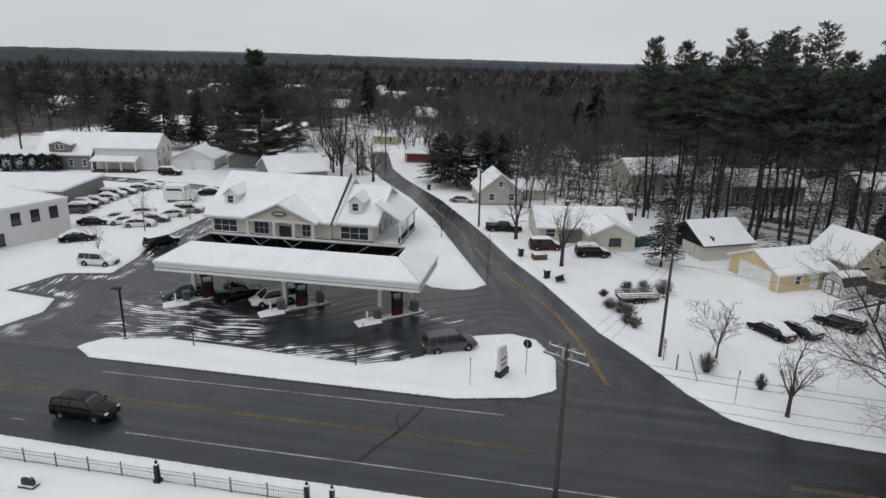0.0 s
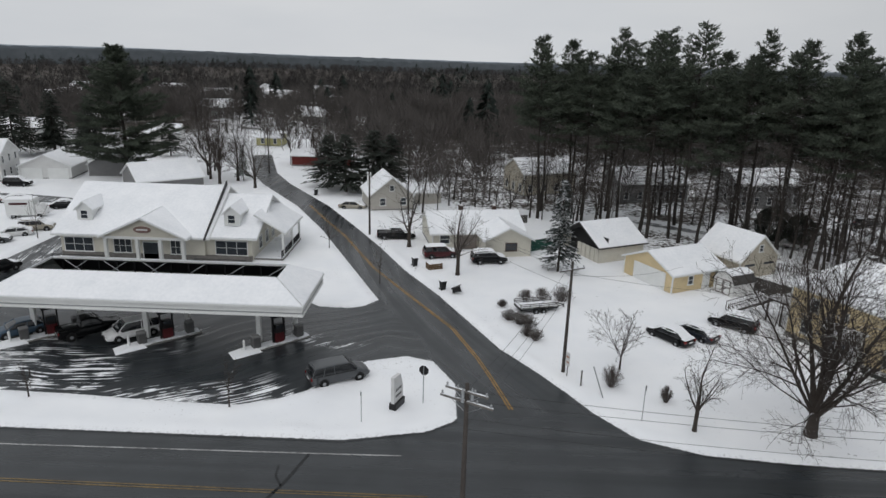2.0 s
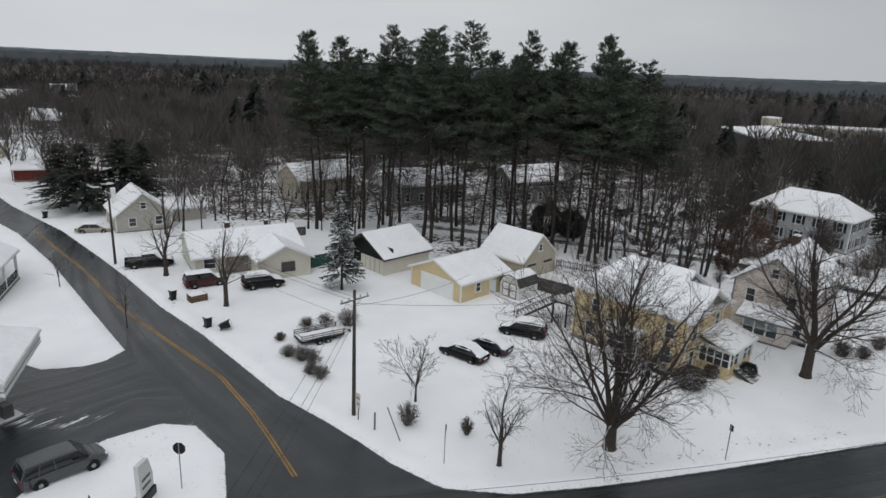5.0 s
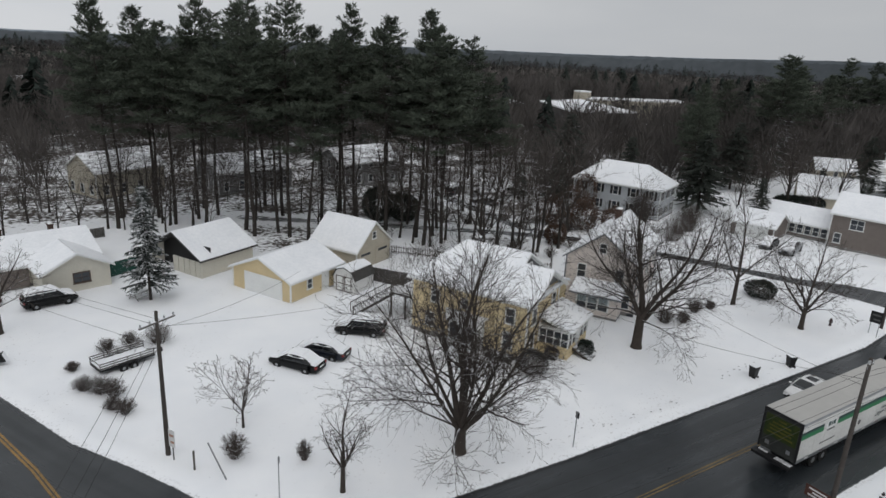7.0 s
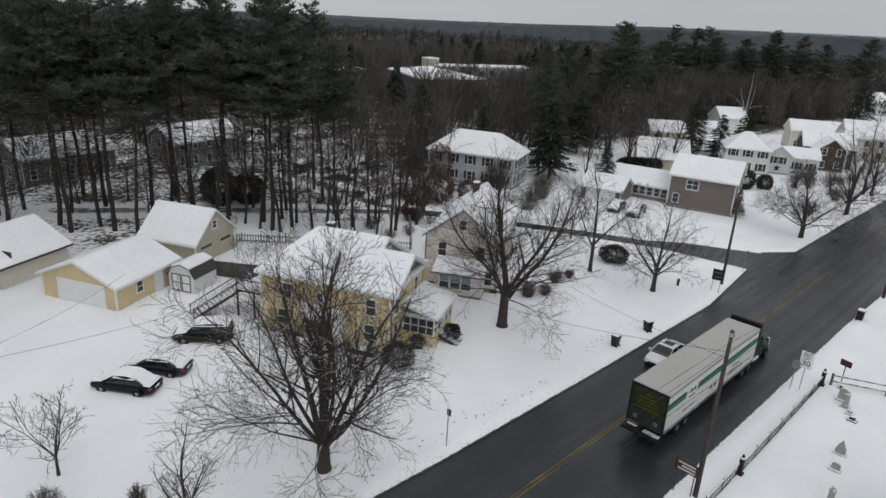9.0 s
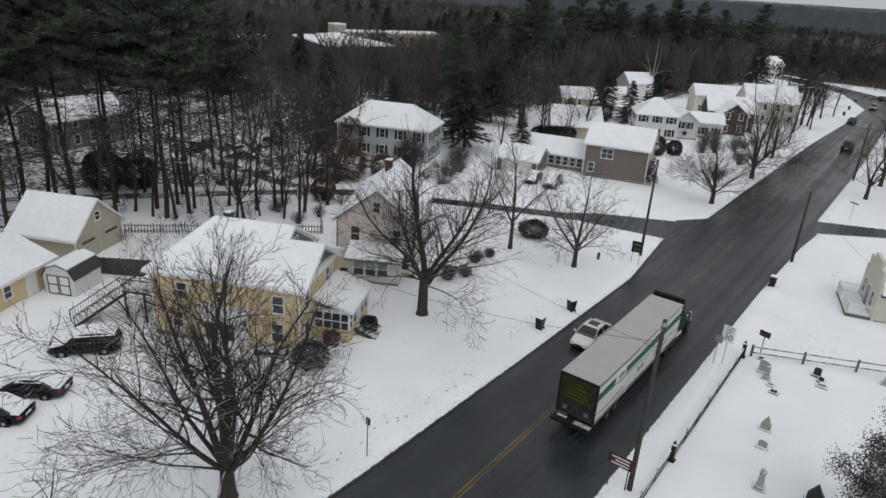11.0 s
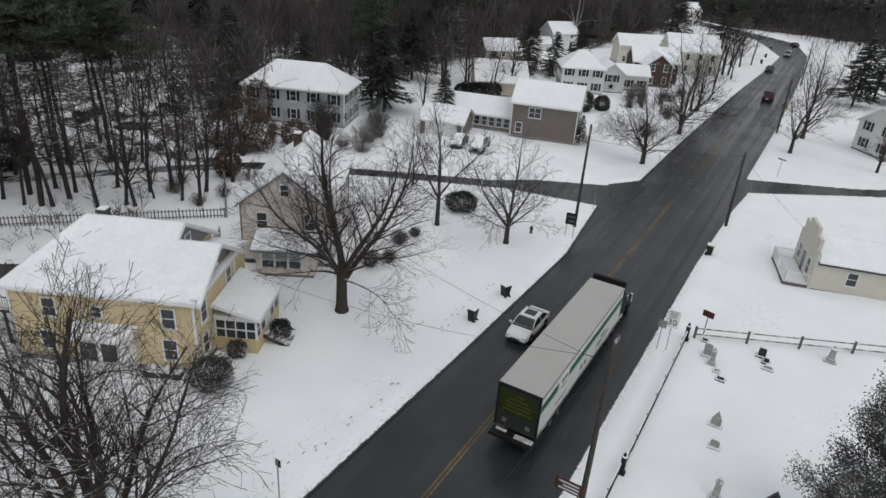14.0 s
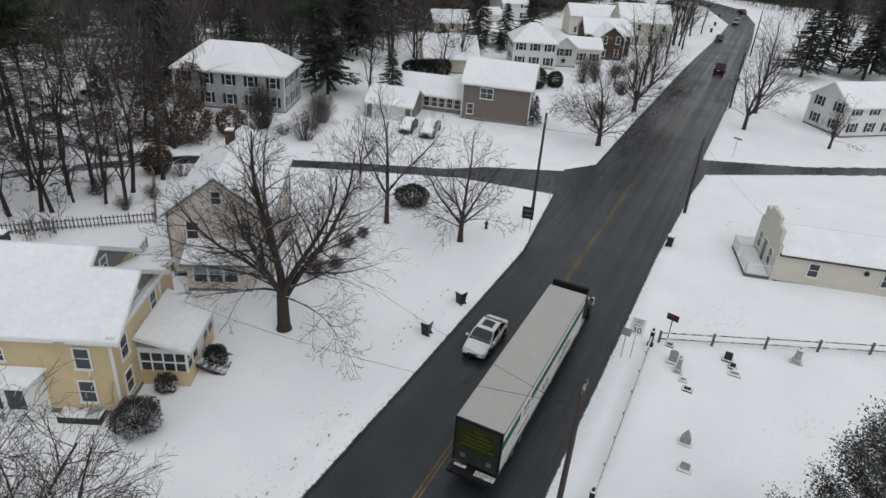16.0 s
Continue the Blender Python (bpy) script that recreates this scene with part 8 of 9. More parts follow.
TRAILER_ROOF = material("grey_trailer_roof", (0.42, 0.41, 0.39), 0.6, vary=0.05, scale=0.4, fine=2.0)


def letters(text, size, m, mat, parent, shear=0.0, name="lettering", label=""):
    c = bpy.data.curves.new(name, "FONT")
    c.body, c.size, c.shear, c.align_x, c.extrude = text, size, shear, "CENTER", 0.002
    c.materials.append(mat)
    me = bpy.data.meshes.new_from_object(bpy.data.objects.new("scratch", c))
    ob = new(name, me)
    ob.parent = parent
    ob.matrix_local = m
    if label:
        ob["label"] = label
    return ob


def semi_truck(x, y):
    """Trailer's rear at x, heading along +x."""
    t = thing("semi_trailer", pose(x, y, 0), "long white box trailer with green stripe and grey roof", "trailer", on_road)
    L, W, z0, z1 = 15.7, 2.66, 1.15, 4.05
    w = W / 2
    part("box", Geo().box(0.05, L, -w, w, z0, z1 - 0.03), TRAILER_WHITE, t, "white ribbed side panels")
    part("roof", Geo().box(0.02, L, -w - 0.01, w + 0.01, z1 - 0.026, z1), TRAILER_ROOF, t, "pale grey roof")
    part("top_rail", Geo().box(0.0, L + 0.02, -w - 0.03, -w, z1 - 0.2, z1 - 0.002).box(0.0, L + 0.02, w, w + 0.03, z1 - 0.2, z1 - 0.002), STEEL, t)
    part("bottom_rail", Geo().box(0.0, L, -w - 0.02, -w, z0 - 0.12, z0 + 0.12).box(0.0, L, w, w + 0.02, z0 - 0.12, z0 + 0.12), STEEL, t)
    for k in range(13):
        xx = 0.7 + k * 1.2
        for s in (-1, 1):
            part("rivet_strip", Geo().box(xx - 0.02, xx + 0.02, s * (w + 0.004) - 0.004, s * (w + 0.004) + 0.004, z0 + 0.12, z1 - 0.2), TRAILER_WHITE, t)
    for s in (-1, 1):
        yy = s * (w + 0.006)
        for a, b in ((0.1, 2.8), (4.6, L - 0.1)):
            part("dark_stripe", Geo().box(a, b, yy - 0.004, yy + 0.004, 3.13, 3.35), DARK_BAND, t, "dark green stripe")
            part("green_stripe", Geo().box(a, b, yy - 0.004, yy + 0.004, 2.78, 3.127), GREEN_BAND, t, "bright green stripe")
        lg = part("emblem", Geo().prism([(3.05, 3.1), (3.3, 3.38), (4.25, 3.38), (4.5, 3.1), (4.25, 2.75), (3.3, 2.75)], yy - 0.004, yy + 0.004), WHITE, t, "plain pale emblem patch")
        for a, b in ((3.35, 3.65), (3.75, 3.85), (3.95, 4.25)):
            part("emblem_bar", Geo().box(a, b, yy - 0.009, yy + 0.009, 2.95, 3.3), DARK_BAND, lg)
        part("emblem_bar", Geo().box(3.35, 4.25, yy - 0.009, yy + 0.009, 2.6, 2.72), PUMP_GREY, lg)
        part("web_bar", Geo().box(2.7, 4.6, yy - 0.006, yy + 0.006, 1.75, 1.85), PUMP_GREY, t, "plain dark writing bar")
        m = pose(11.6, yy + s * 0.002, 1.75, 90, 0, 0) if s < 0 else pose(11.6, yy + 0.002, 1.75, 90, 0, 180)
        letters("Available", 0.36, m @ pose(0, 0.45, 0), DARK_BAND, t, 0.3, "lettering", "dark slanted lettering")
        letters("Liftgate Service", 0.46, m, DARK_BAND, t, 0.3, "lettering", "dark slanted lettering")
        for xx in (7.2, 7.9):
            part("badge", Geo().lathe([(0.02, 0), (0.2, 0), (0.2, 0.008), (0.02, 0.008)], 14, pose(xx, yy - 0.004, 1.95, 90, 0, 0)), PUMP_GREY, t, "round grey badge")
        for k in range(8):
            part("marker", Geo().box(1.0 + k * 1.9, 1.45 + k * 1.9, yy - 0.02, yy + 0.02, z0 - 0.02, z0 + 0.05), P_RED if k % 2 else WHITE, t, "reflective marker strip")
    # rear doors
    part("rear_frame", Geo().box(-0.06, 0.05, -w - 0.03, -w + 0.1, z0 - 0.1, z1).box(-0.06, 0.05, w - 0.1, w + 0.03, z0 - 0.1, z1).box(-0.06, 0.05, -w + 0.1, w - 0.1, z1 - 0.16, z1), DARK_METAL, t, "dark rear frame")
    rd = part("rear_door", Geo().box(-0.03, 0.05, -w + 0.1, w - 0.1, z0 - 0.05, z1 - 0.16), material("dirty_dark_door", (0.03, 0.032, 0.03), 0.6, vary=0.3), t, "dirty dark roller door")
    part("door_graphic", Geo().box(-0.04, -0.028, -w + 0.18, w - 0.18, 2.1, 3.7), material("green_yellow_graphic", (0.014, 0.045, 0.012), 0.5, vary=0.4, scale=0.9, fine=4.0, other=(0.04, 0.045, 0.008)), rd, "green and yellow printed panel")
    for k, (wd, z) in enumerate(((0.55, 3.48), (1.3, 3.22), (1.7, 2.95), (1.5, 2.7), (1.8, 2.42))):
        part("writing_bar", Geo().box(-0.047, -0.04, -wd / 2, wd / 2, z - 0.06, z + 0.06), material("yellow_bar", (0.075, 0.072, 0.012), 0.5, vary=0.4), rd, "plain yellow writing bar")
    for s in (-1, 1):
        part("placard", Geo().box(-0.05, -0.032, s * 0.75 - 0.14, s * 0.75 + 0.14, 1.45, 1.73), STEEL, rd, "grey placard")
    part("liftgate", Geo().box(-0.75, -0.07, -w, w, 0.72, 0.92).box(-0.3, -0.07, -w + 0.2, -w + 0.35, 0.45, 0.72).box(-0.3, -0.07, w - 0.35, w - 0.2, 0.45, 0.72), DARK_METAL, t, "folded steel liftgate")
    part("liftgate_snow", Geo().soft(-0.5, -0.1, -w + 0.05, -w + 1.2, 0.92, 0.96, 0.02).soft(-0.3, -0.1, w - 0.9, w - 0.2, 0.92, 0.96, 0.02), THIN_SNOW, t, "slush on the liftgate")
    part("under_frame", Geo().box(0.2, L - 0.4, -0.5, 0.5, 0.8, z0 - 0.02).box(1.6, 4.6, -0.9, 0.9, 0.55, 0.8), DARK_METAL, t, "dark chassis")
    part("landing_gear", Geo().box(9.9, 10.05, -0.8, -0.6, 0.35, 0.9).box(9.9, 10.05, 0.6, 0.8, 0.35, 0.9), DARK_METAL, t)
    for xx in (2.5, 3.75):
        for s in (-1, 1):
            wheel(t, xx, s * 1.28, 0.51, 0.55, STEEL)
            part("mudflap", Geo().box(1.55, 1.58, s * 1.0 - 0.3, s * 1.0 + 0.3, 0.35, 1.0), BLACK, t) if xx < 3 else None
    c = thing("semi_tractor", pose(x + L - 2.2, y, 0), "dark green truck tractor with black fairing", "truck", on_road)
    part("chassis", Geo().box(-0.3, 7.2, -0.45, 0.45, 0.65, 0.95), DARK_METAL, c)
    part("cab", Geo().hull([(2.9, -1.15, 0.7), (2.9, 1.15, 0.7), (4.9, -1.15, 0.7), (4.9, 1.15, 0.7), (2.9, -1.15, 2.75), (2.9, 1.15, 2.75), (4.3, -1.05, 2.75), (4.3, 1.05, 2.75), (4.9, -1.1, 1.85), (4.9, 1.1, 1.85)]), P_GREEN, c, "dark green cab")
    part("bonnet", Geo().hull([(4.85, -1.05, 0.7), (4.85, 1.05, 0.7), (6.8, -0.85, 0.6), (6.8, 0.85, 0.6), (4.85, -0.95, 1.85), (4.85, 0.95, 1.85), (6.6, -0.7, 1.55), (6.6, 0.7, 1.55), (6.85, -0.7, 1.2), (6.85, 0.7, 1.2)]), P_GREEN, c, "sloping bonnet")
    part("windscreen", Geo().hull([(4.93, -1.0, 1.92), (4.93, 1.0, 1.92), (4.36, -0.95, 2.68), (4.36, 0.95, 2.68), (4.8, -1.0, 1.9), (4.8, 1.0, 1.9), (4.25, -0.95, 2.65), (4.25, 0.95, 2.65)]), CAR_GLASS, c, "dark windscreen")
    for s in (-1, 1):
        part("side_window", Geo().hull([(3.4, s * 1.16, 1.8), (4.7, s * 1.16, 1.8), (4.25, s * 1.1, 2.6), (3.4, s * 1.12, 2.6), (3.4, s * 1.1, 1.8), (4.7, s * 1.1, 1.8)]), CAR_GLASS, c)
        part("mirror", Geo().soft(4.75, 4.95, s * 1.42 - 0.12, s * 1.42 + 0.12, 1.75, 2.45, 0.04), CHROME, c, "chrome mirror")
        part("mirror_arm", Geo().rod((4.6, s * 1.1, 2.3), (4.85, s * 1.42, 2.3), 0.025, n=5), BLACK, c)
        part("exhaust", Geo().lathe([(0.07, 1.0), (0.07, 3.2)], 10, pose(2.75, s * 1.0, 0)), CHROME, c)
        part("fuel_tank", Geo().lathe([(0.3, 0), (0.32, 0.05), (0.32, 1.3), (0.3, 1.35)], 14, pose(2.6, s * 0.95, 0.75, 0, 90, 0)), CHROME, c, "round fuel tank")
        part("fairing_side", Geo().prism([(2.75, 2.7), (3.0, 4.0), (3.3, 3.75), (4.2, 2.8)], s * 1.12 - 0.05, s * 1.12 + 0.05), P_GREEN, c)
        part("headlight", Geo().soft(6.55, 6.82, s * 0.72 - 0.14, s * 0.72 + 0.14, 1.0, 1.2, 0.03), LAMP_CLEAR, c)
        part("wing", Geo().hull([(5.3, s * 0.85, 0.95), (6.6, s * 0.8, 0.95), (5.5, s * 1.2, 0.98), (6.4, s * 1.2, 0.98), (5.6, s * 1.15, 1.25), (6.3, s * 1.1, 1.22), (5.6, s * 0.85, 1.35), (6.3, s * 0.8, 1.3)]), P_GREEN, c)
        wheel(c, 5.95, s * 1.2, 0.5, 0.3, CHROME)
        for xx in (0.5, 1.8):
            wheel(c, xx, s * 1.26, 0.51, 0.55, CHROME)
    part("roof_fairing", Geo().prism([(2.72, 2.7), (2.72, 4.2), (2.9, 4.25), (3.1, 4.1), (2.95, 2.7)], -1.3, 1.3), BLACK, c, "black upright wind fairing")
    part("bumper", Geo().soft(6.75, 7.0, -1.1, 1.1, 0.4, 0.75, 0.04), CHROME, c)
    part("grille", Geo().box(6.8, 6.87, -0.45, 0.45, 0.8, 1.35), CHROME, c)


semi_truck(45.2, 37.55)


def flat_trailer():
    t = thing("utility_trailer", pose(9.2, 72.1, 0, 0, 0, 17), "black rail-sided utility trailer full of snow", "trailer")
    L, W = 4.4, 1.9
    part("bed", Geo().box(-L / 2, L / 2, -W / 2, W / 2, 0.5, 0.6), DARK_METAL, t)
    part("snow", Geo().soft(-L / 2 + 0.08, L / 2 - 0.08, -W / 2 + 0.08, W / 2 - 0.08, 0.6, 0.74, 0.06), SNOW, t, "snow on the bed")
    for s in (-1, 1):
        for z in (0.78, 0.98, 1.18):
            part("rail", Geo().box(-L / 2, L / 2, s * W / 2 - 0.03, s * W / 2 + 0.03, z - 0.05, z + 0.05), GREY_WOOD, t, "side rail")
        for k in range(5):
            x = -L / 2 + 0.05 + k * (L - 0.1) / 4
            part("stake", Geo().box(x - 0.03, x + 0.03, s * (W / 2 - 0.05) - 0.03, s * (W / 2 - 0.05) + 0.03, 0.6, 1.22), DARK_METAL, t)
        for x in (-0.45, 0.4):
            wheel(t, x, s * (W / 2 + 0.26), 0.33, 0.22)
        part("mudguard", Geo().prism([(-0.9, 0.6), (-0.7, 0.75), (0.7, 0.75), (0.9, 0.6), (0.86, 0.56), (0.68, 0.7), (-0.68, 0.7), (-0.86, 0.56)], min(s * (W / 2 + 0.04), s * (W / 2 + 0.3)), max(s * (W / 2 + 0.04), s * (W / 2 + 0.3))), BLACK, t)
    part("end_rail", Geo().box(-L / 2 - 0.02, -L / 2 + 0.04, -W / 2, W / 2, 0.73, 0.83).box(-L / 2 - 0.02, -L / 2 + 0.04, -W / 2, W / 2, 1.13, 1.23), GREY_WOOD, t)
    part("drawbar", Geo().rod((L / 2, -0.6, 0.52), (L / 2 + 1.1, 0, 0.5), 0.05, n=4).rod((L / 2, 0.6, 0.52), (L / 2 + 1.1, 0, 0.5), 0.05, n=4).box(L / 2 + 1.02, L / 2 + 1.12, -0.06, 0.06, 0.0, 0.55), DARK_METAL, t)


flat_trailer()

# ---- signs, fences, stones, bins and shrubs ----
SIGN_WHITE = material("sign_white", (0.6, 0.6, 0.6), 0.5, vary=0.06)
SIGN_BROWN = material("sign_brown", (0.06, 0.025, 0.018), 0.6, vary=0.15)


def post_sign(x, y, h, w, ph, mat, yaw, label, post=STEEL, bars=0, bar=WHITE, two=False, name="road_sign"):
    """A panel on one or two posts; it faces along local -x."""
    t = thing(name, pose(x, y, 0, 0, 0, yaw), label, "sign")
    for s in ((-0.35, 0.35) if two else (0,)):
        part("post", Geo().box(-0.025, 0.025, s * w - 0.03, s * w + 0.03, -0.3, h), post, t)
    p = part("panel", Geo().soft(-0.06, -0.03, -w / 2, w / 2, h - ph, h + 0.03, 0.01), mat, t)
    for k in range(bars):
        z = h - ph * (k + 0.75) / (bars + 0.5)
        part("bar", Geo().box(-0.066, -0.06, -w * 0.36, w * (0.36 if k % 2 == 0 else 0.2), z - ph * 0.07, z + ph * 0.07), bar, p, "plain writing bar")
    return t


ss = post_sign(60.8, 32.35, 3.55, 0.95, 1.4, material("bright_sign_white", (0.85, 0.85, 0.85), 0.5, vary=0.04), 0, "white speed limit sign on a steel post")
for k, (text, size) in enumerate((("VILLAGE", 0.19), ("SPEED", 0.22), ("LIMIT", 0.22), ("30", 0.66))):
    letters(text, size, pose(-0.068, 0, 3.38 - k * 0.22 - (0.33 if k == 3 else 0), 90, 0, -90), BLACK, ss, 0, "lettering", "black lettering")
post_sign(60.55, 32.95, 2.6, 0.6, 0.6, STEEL, 180, "grey back of a road sign")
post_sign(42.0, 33.1, 2.35, 1.5, 0.75, SIGN_BROWN, 0, "brown and white roadside sign", WOOD_POLE, 3, SIGN_WHITE, True)
post_sign(64.9, 30.4, 2.2, 0.9, 0.5, SIGN_BROWN, -15, "small dark brown sign on a post", WOOD_POLE)
post_sign(75.7, 45.7, 2.7, 1.1, 1.2, BLACK, 10, "dark notice sign on two posts", STEEL, 2, PUMP_GREY, True)
st = thing("street_name_sign", pose(85.0, 46.3, 0), "narrow street name sign on a pole", "sign")
part("post", Geo().lathe([(0.03, -0.3), (0.03, 2.4)], 8), STEEL, st)
part("blade", Geo().box(-0.5, 0.5, -0.015, 0.015, 2.42, 2.62), STEEL, st, "plain name blade")
st2 = thing("street_name_sign", pose(112.7, 29.9, 0, 0, 0, 60), "narrow street name sign on a pole", "sign")
part("post", Geo().lathe([(0.03, -0.3), (0.03, 2.6)], 8), STEEL, st2)
part("blade", Geo().box(-0.6, 0.6, -0.015, 0.015, 2.6, 2.8), STEEL, st2, "plain name blade")
post_sign(34.3, 45.7, 2.9, 0.35, 0.45, DARK_METAL, 180, "small sign back on a thin post")
post_sign(14.8, 50.1, 3.1, 0.18, 0.4, STEEL, 180, "thin steel post with a small marker")
post_sign(10.2, 57.0, 2.3, 0.55, 1.2, SIGN_WHITE, 30, "pale weathered sign beside the pole", WOOD_POLE, 2, material("faded_orange", (0.35, 0.2, 0.14), 0.6))
post_sign(-6.3, 48.5, 2.6, 0.2, 0.3, STEEL, 0, "thin steel post with a small marker")
post_sign(153.0, 33.0, 2.6, 0.7, 0.7, material("sign_yellow", (0.3, 0.18, 0.02), 0.5), 0, "yellow warning sign far down the road")
so = thing("stop_sign", pose(-1.9, 51.7, 0, 0, 0, 70), "dark back of an eight-sided stop sign", "sign")
part("post", Geo().box(-0.03, 0.03, -0.03, 0.03, -0.3, 3.2), STEEL, so)
part("panel", Geo().lathe([(0.02, 0), (0.42, 0), (0.42, 0.02), (0.02, 0.02)], 8, pose(0.03, 0, 2.85, 0, 90, 0) @ pose(0, 0, 0, 0, 0, 22.5)), DARK_METAL, so)
part("bar", Geo().box(0.051, 0.056, -0.38, 0.38, 2.8, 2.93), SIGN_WHITE, so)
mo = thing("monument_sign", pose(-3.9, 51.1, 0, 0, 0, 68), "narrow white upright sign on a dark base", "sign")
part("base", Geo().soft(-0.8, 0.8, -0.3, 0.3, -0.2, 0.6, 0.05), BLACK, mo, "dark base")
part("panel", Geo().prism([(-0.75, 0.6), (0.75, 0.6), (0.75, 1.5), (0.35, 2.7), (-0.75, 2.8)], -0.14, 0.14), SIGN_WHITE, mo, "white sign panel")
part("bar", Geo().box(-0.5, 0.45, -0.15, -0.14, 1.5, 1.7).box(-0.5, 0.45, -0.15, -0.14, 1.0, 1.2), PUMP_GREY, mo)

lp = thing("lamp_post", pose(-39.2, 50.1, 0), "dark forecourt lamp post with a flat head", "lamp post")
part("pole", Geo().box(-0.07, 0.07, -0.07, 0.07, -0.2, 5.1), DARK_METAL, lp)
part("head", Geo().soft(-0.75, 0.15, -0.22, 0.22, 5.05, 5.25, 0.04), DARK_METAL, lp, "flat lamp head")
part("base", Geo().lathe([(0.25, -0.2), (0.25, 0.3)], 10), FOUNDATION, lp)
for x, y, h in ((11.1, 55.3, 1.6), (-68.5, 64.5, 1.1), (-66.2, 63.8, 1.1)):
    m = thing("marker_post", pose(x, y, 0), "short pale marker post in the snow", "post", "marker posts")
    part("post", Geo().soft(-0.06, 0.06, -0.06, 0.06, -0.3, h, 0.015), GREY_WOOD, m)
gw = thing("guy_wire_guard", pose(12.6, 53.4, 0), "leaning pale guard of a guy wire", "guy wire")
part("guard", Geo().rod((0, 0, 0), (-0.75, 1.2, 2.3), 0.05, n=6), STEEL, gw)


def iron_post(x, y, h=1.55):
    t = thing("iron_fence_post", pose(x, y, 0), "black ornamental iron fence post capped with snow", "fence post", "iron fence posts")
    part("shaft", Geo().soft(-0.14, 0.14, -0.14, 0.14, -0.2, h - 0.3, 0.03), BLACK, t)
    part("base", Geo().soft(-0.22, 0.22, -0.22, 0.22, -0.2, 0.3, 0.03), BLACK, t)
    part("finial", Geo().lathe([(0.17, h - 0.3), (0.19, h - 0.22), (0.07, h - 0.16), (0.11, h - 0.06), (0.03, h + 0.12)], 10), BLACK, t, "turned iron finial")
    part("cap_snow", Geo().soft(-0.15, 0.15, -0.15, 0.15, h - 0.2, h - 0.1, 0.03), SNOW, t)


FROSTED_IRON = material("frosted_iron", (0.022, 0.022, 0.024), 0.6, 0.2, vary=0.3, scale=1.0, fine=8.0, snow=0.3)


def iron_run(x0, x1, y):
    t = thing("iron_fence", pose(x0, y, 0), "low black iron picket fence edged with snow", "fence", "iron fence runs")
    n_ = max(1, round((x1 - x0) / 2.4))
    d = (x1 - x0) / n_
    for k in range(n_):
        a, b = k * d, (k + 1) * d
        pn = part("panel", Geo().rod((a, 0, 0.98), (b, 0, 0.98), 0.035, n=4).rod((a, 0, 0.2), (b, 0, 0.2), 0.03, n=4).rod((a, 0, 0.72), (b, 0, 0.72), 0.02, n=4), FROSTED_IRON, t)
        g = Geo()
        m_ = int(d / 0.16)
        for i in range(m_):
            xx = a + (i + 0.5) * d / m_
            g.rod((xx, 0, 0.0), (xx, 0, 1.12), 0.014, 0.008, 4, False)
        tagged(part("pickets", g, FROSTED_IRON, pn), kind="stuff")
        part("post", Geo().rod((a, 0, -0.2), (a, 0, 1.2), 0.035, n=5), FROSTED_IRON, t)
        part("snow_line", Geo().soft(a + 0.05, b - 0.05, -0.05, 0.05, 1.012, 1.055, 0.015), SNOW, pn)


for x in (-23.8, -13.8, -12.2, 46.5, 63.2):
    iron_post(x, 31.7 if x < 0 else 31.4)
iron_run(-62.0, -23.95, 31.7)
iron_run(-23.65, -13.95, 31.7)
iron_run(-12.05, 46.35, 31.5)
iron_run(46.65, 63.05, 31.4)

rf = thing("rail_fence", pose(63.9, 30.9, 0), "two-rail grey wooden fence round the churchyard", "fence")
fa, fb = Vector((0, 0, 0)), Vector((12.4, -25.0, 0))
for k in range(8):
    p = fa.lerp(fb, k / 7)
    part("post", Geo().soft(p.x - 0.09, p.x + 0.09, p.y - 0.09, p.y + 0.09, -0.3, 1.25, 0.02), GREY_WOOD, rf)
    if k < 7:
        q = fa.lerp(fb, (k + 1) / 7)
        for z in (0.5, 1.02):
            part("rail", Geo().rod(p + Vector((0, 0, z)), q + Vector((0, 0, z - 0.03)), 0.06, n=5), GREY_WOOD, rf)

STONE = material("weathered_gravestone", (0.34, 0.335, 0.32), 0.9, vary=0.25, scale=3.0, fine=20.0, bump=0.3, snow=0.4)
DARK_STONE = material("dark_granite", (0.03, 0.03, 0.032), 0.5, vary=0.3, scale=4.0, fine=25.0, snow=0.3)


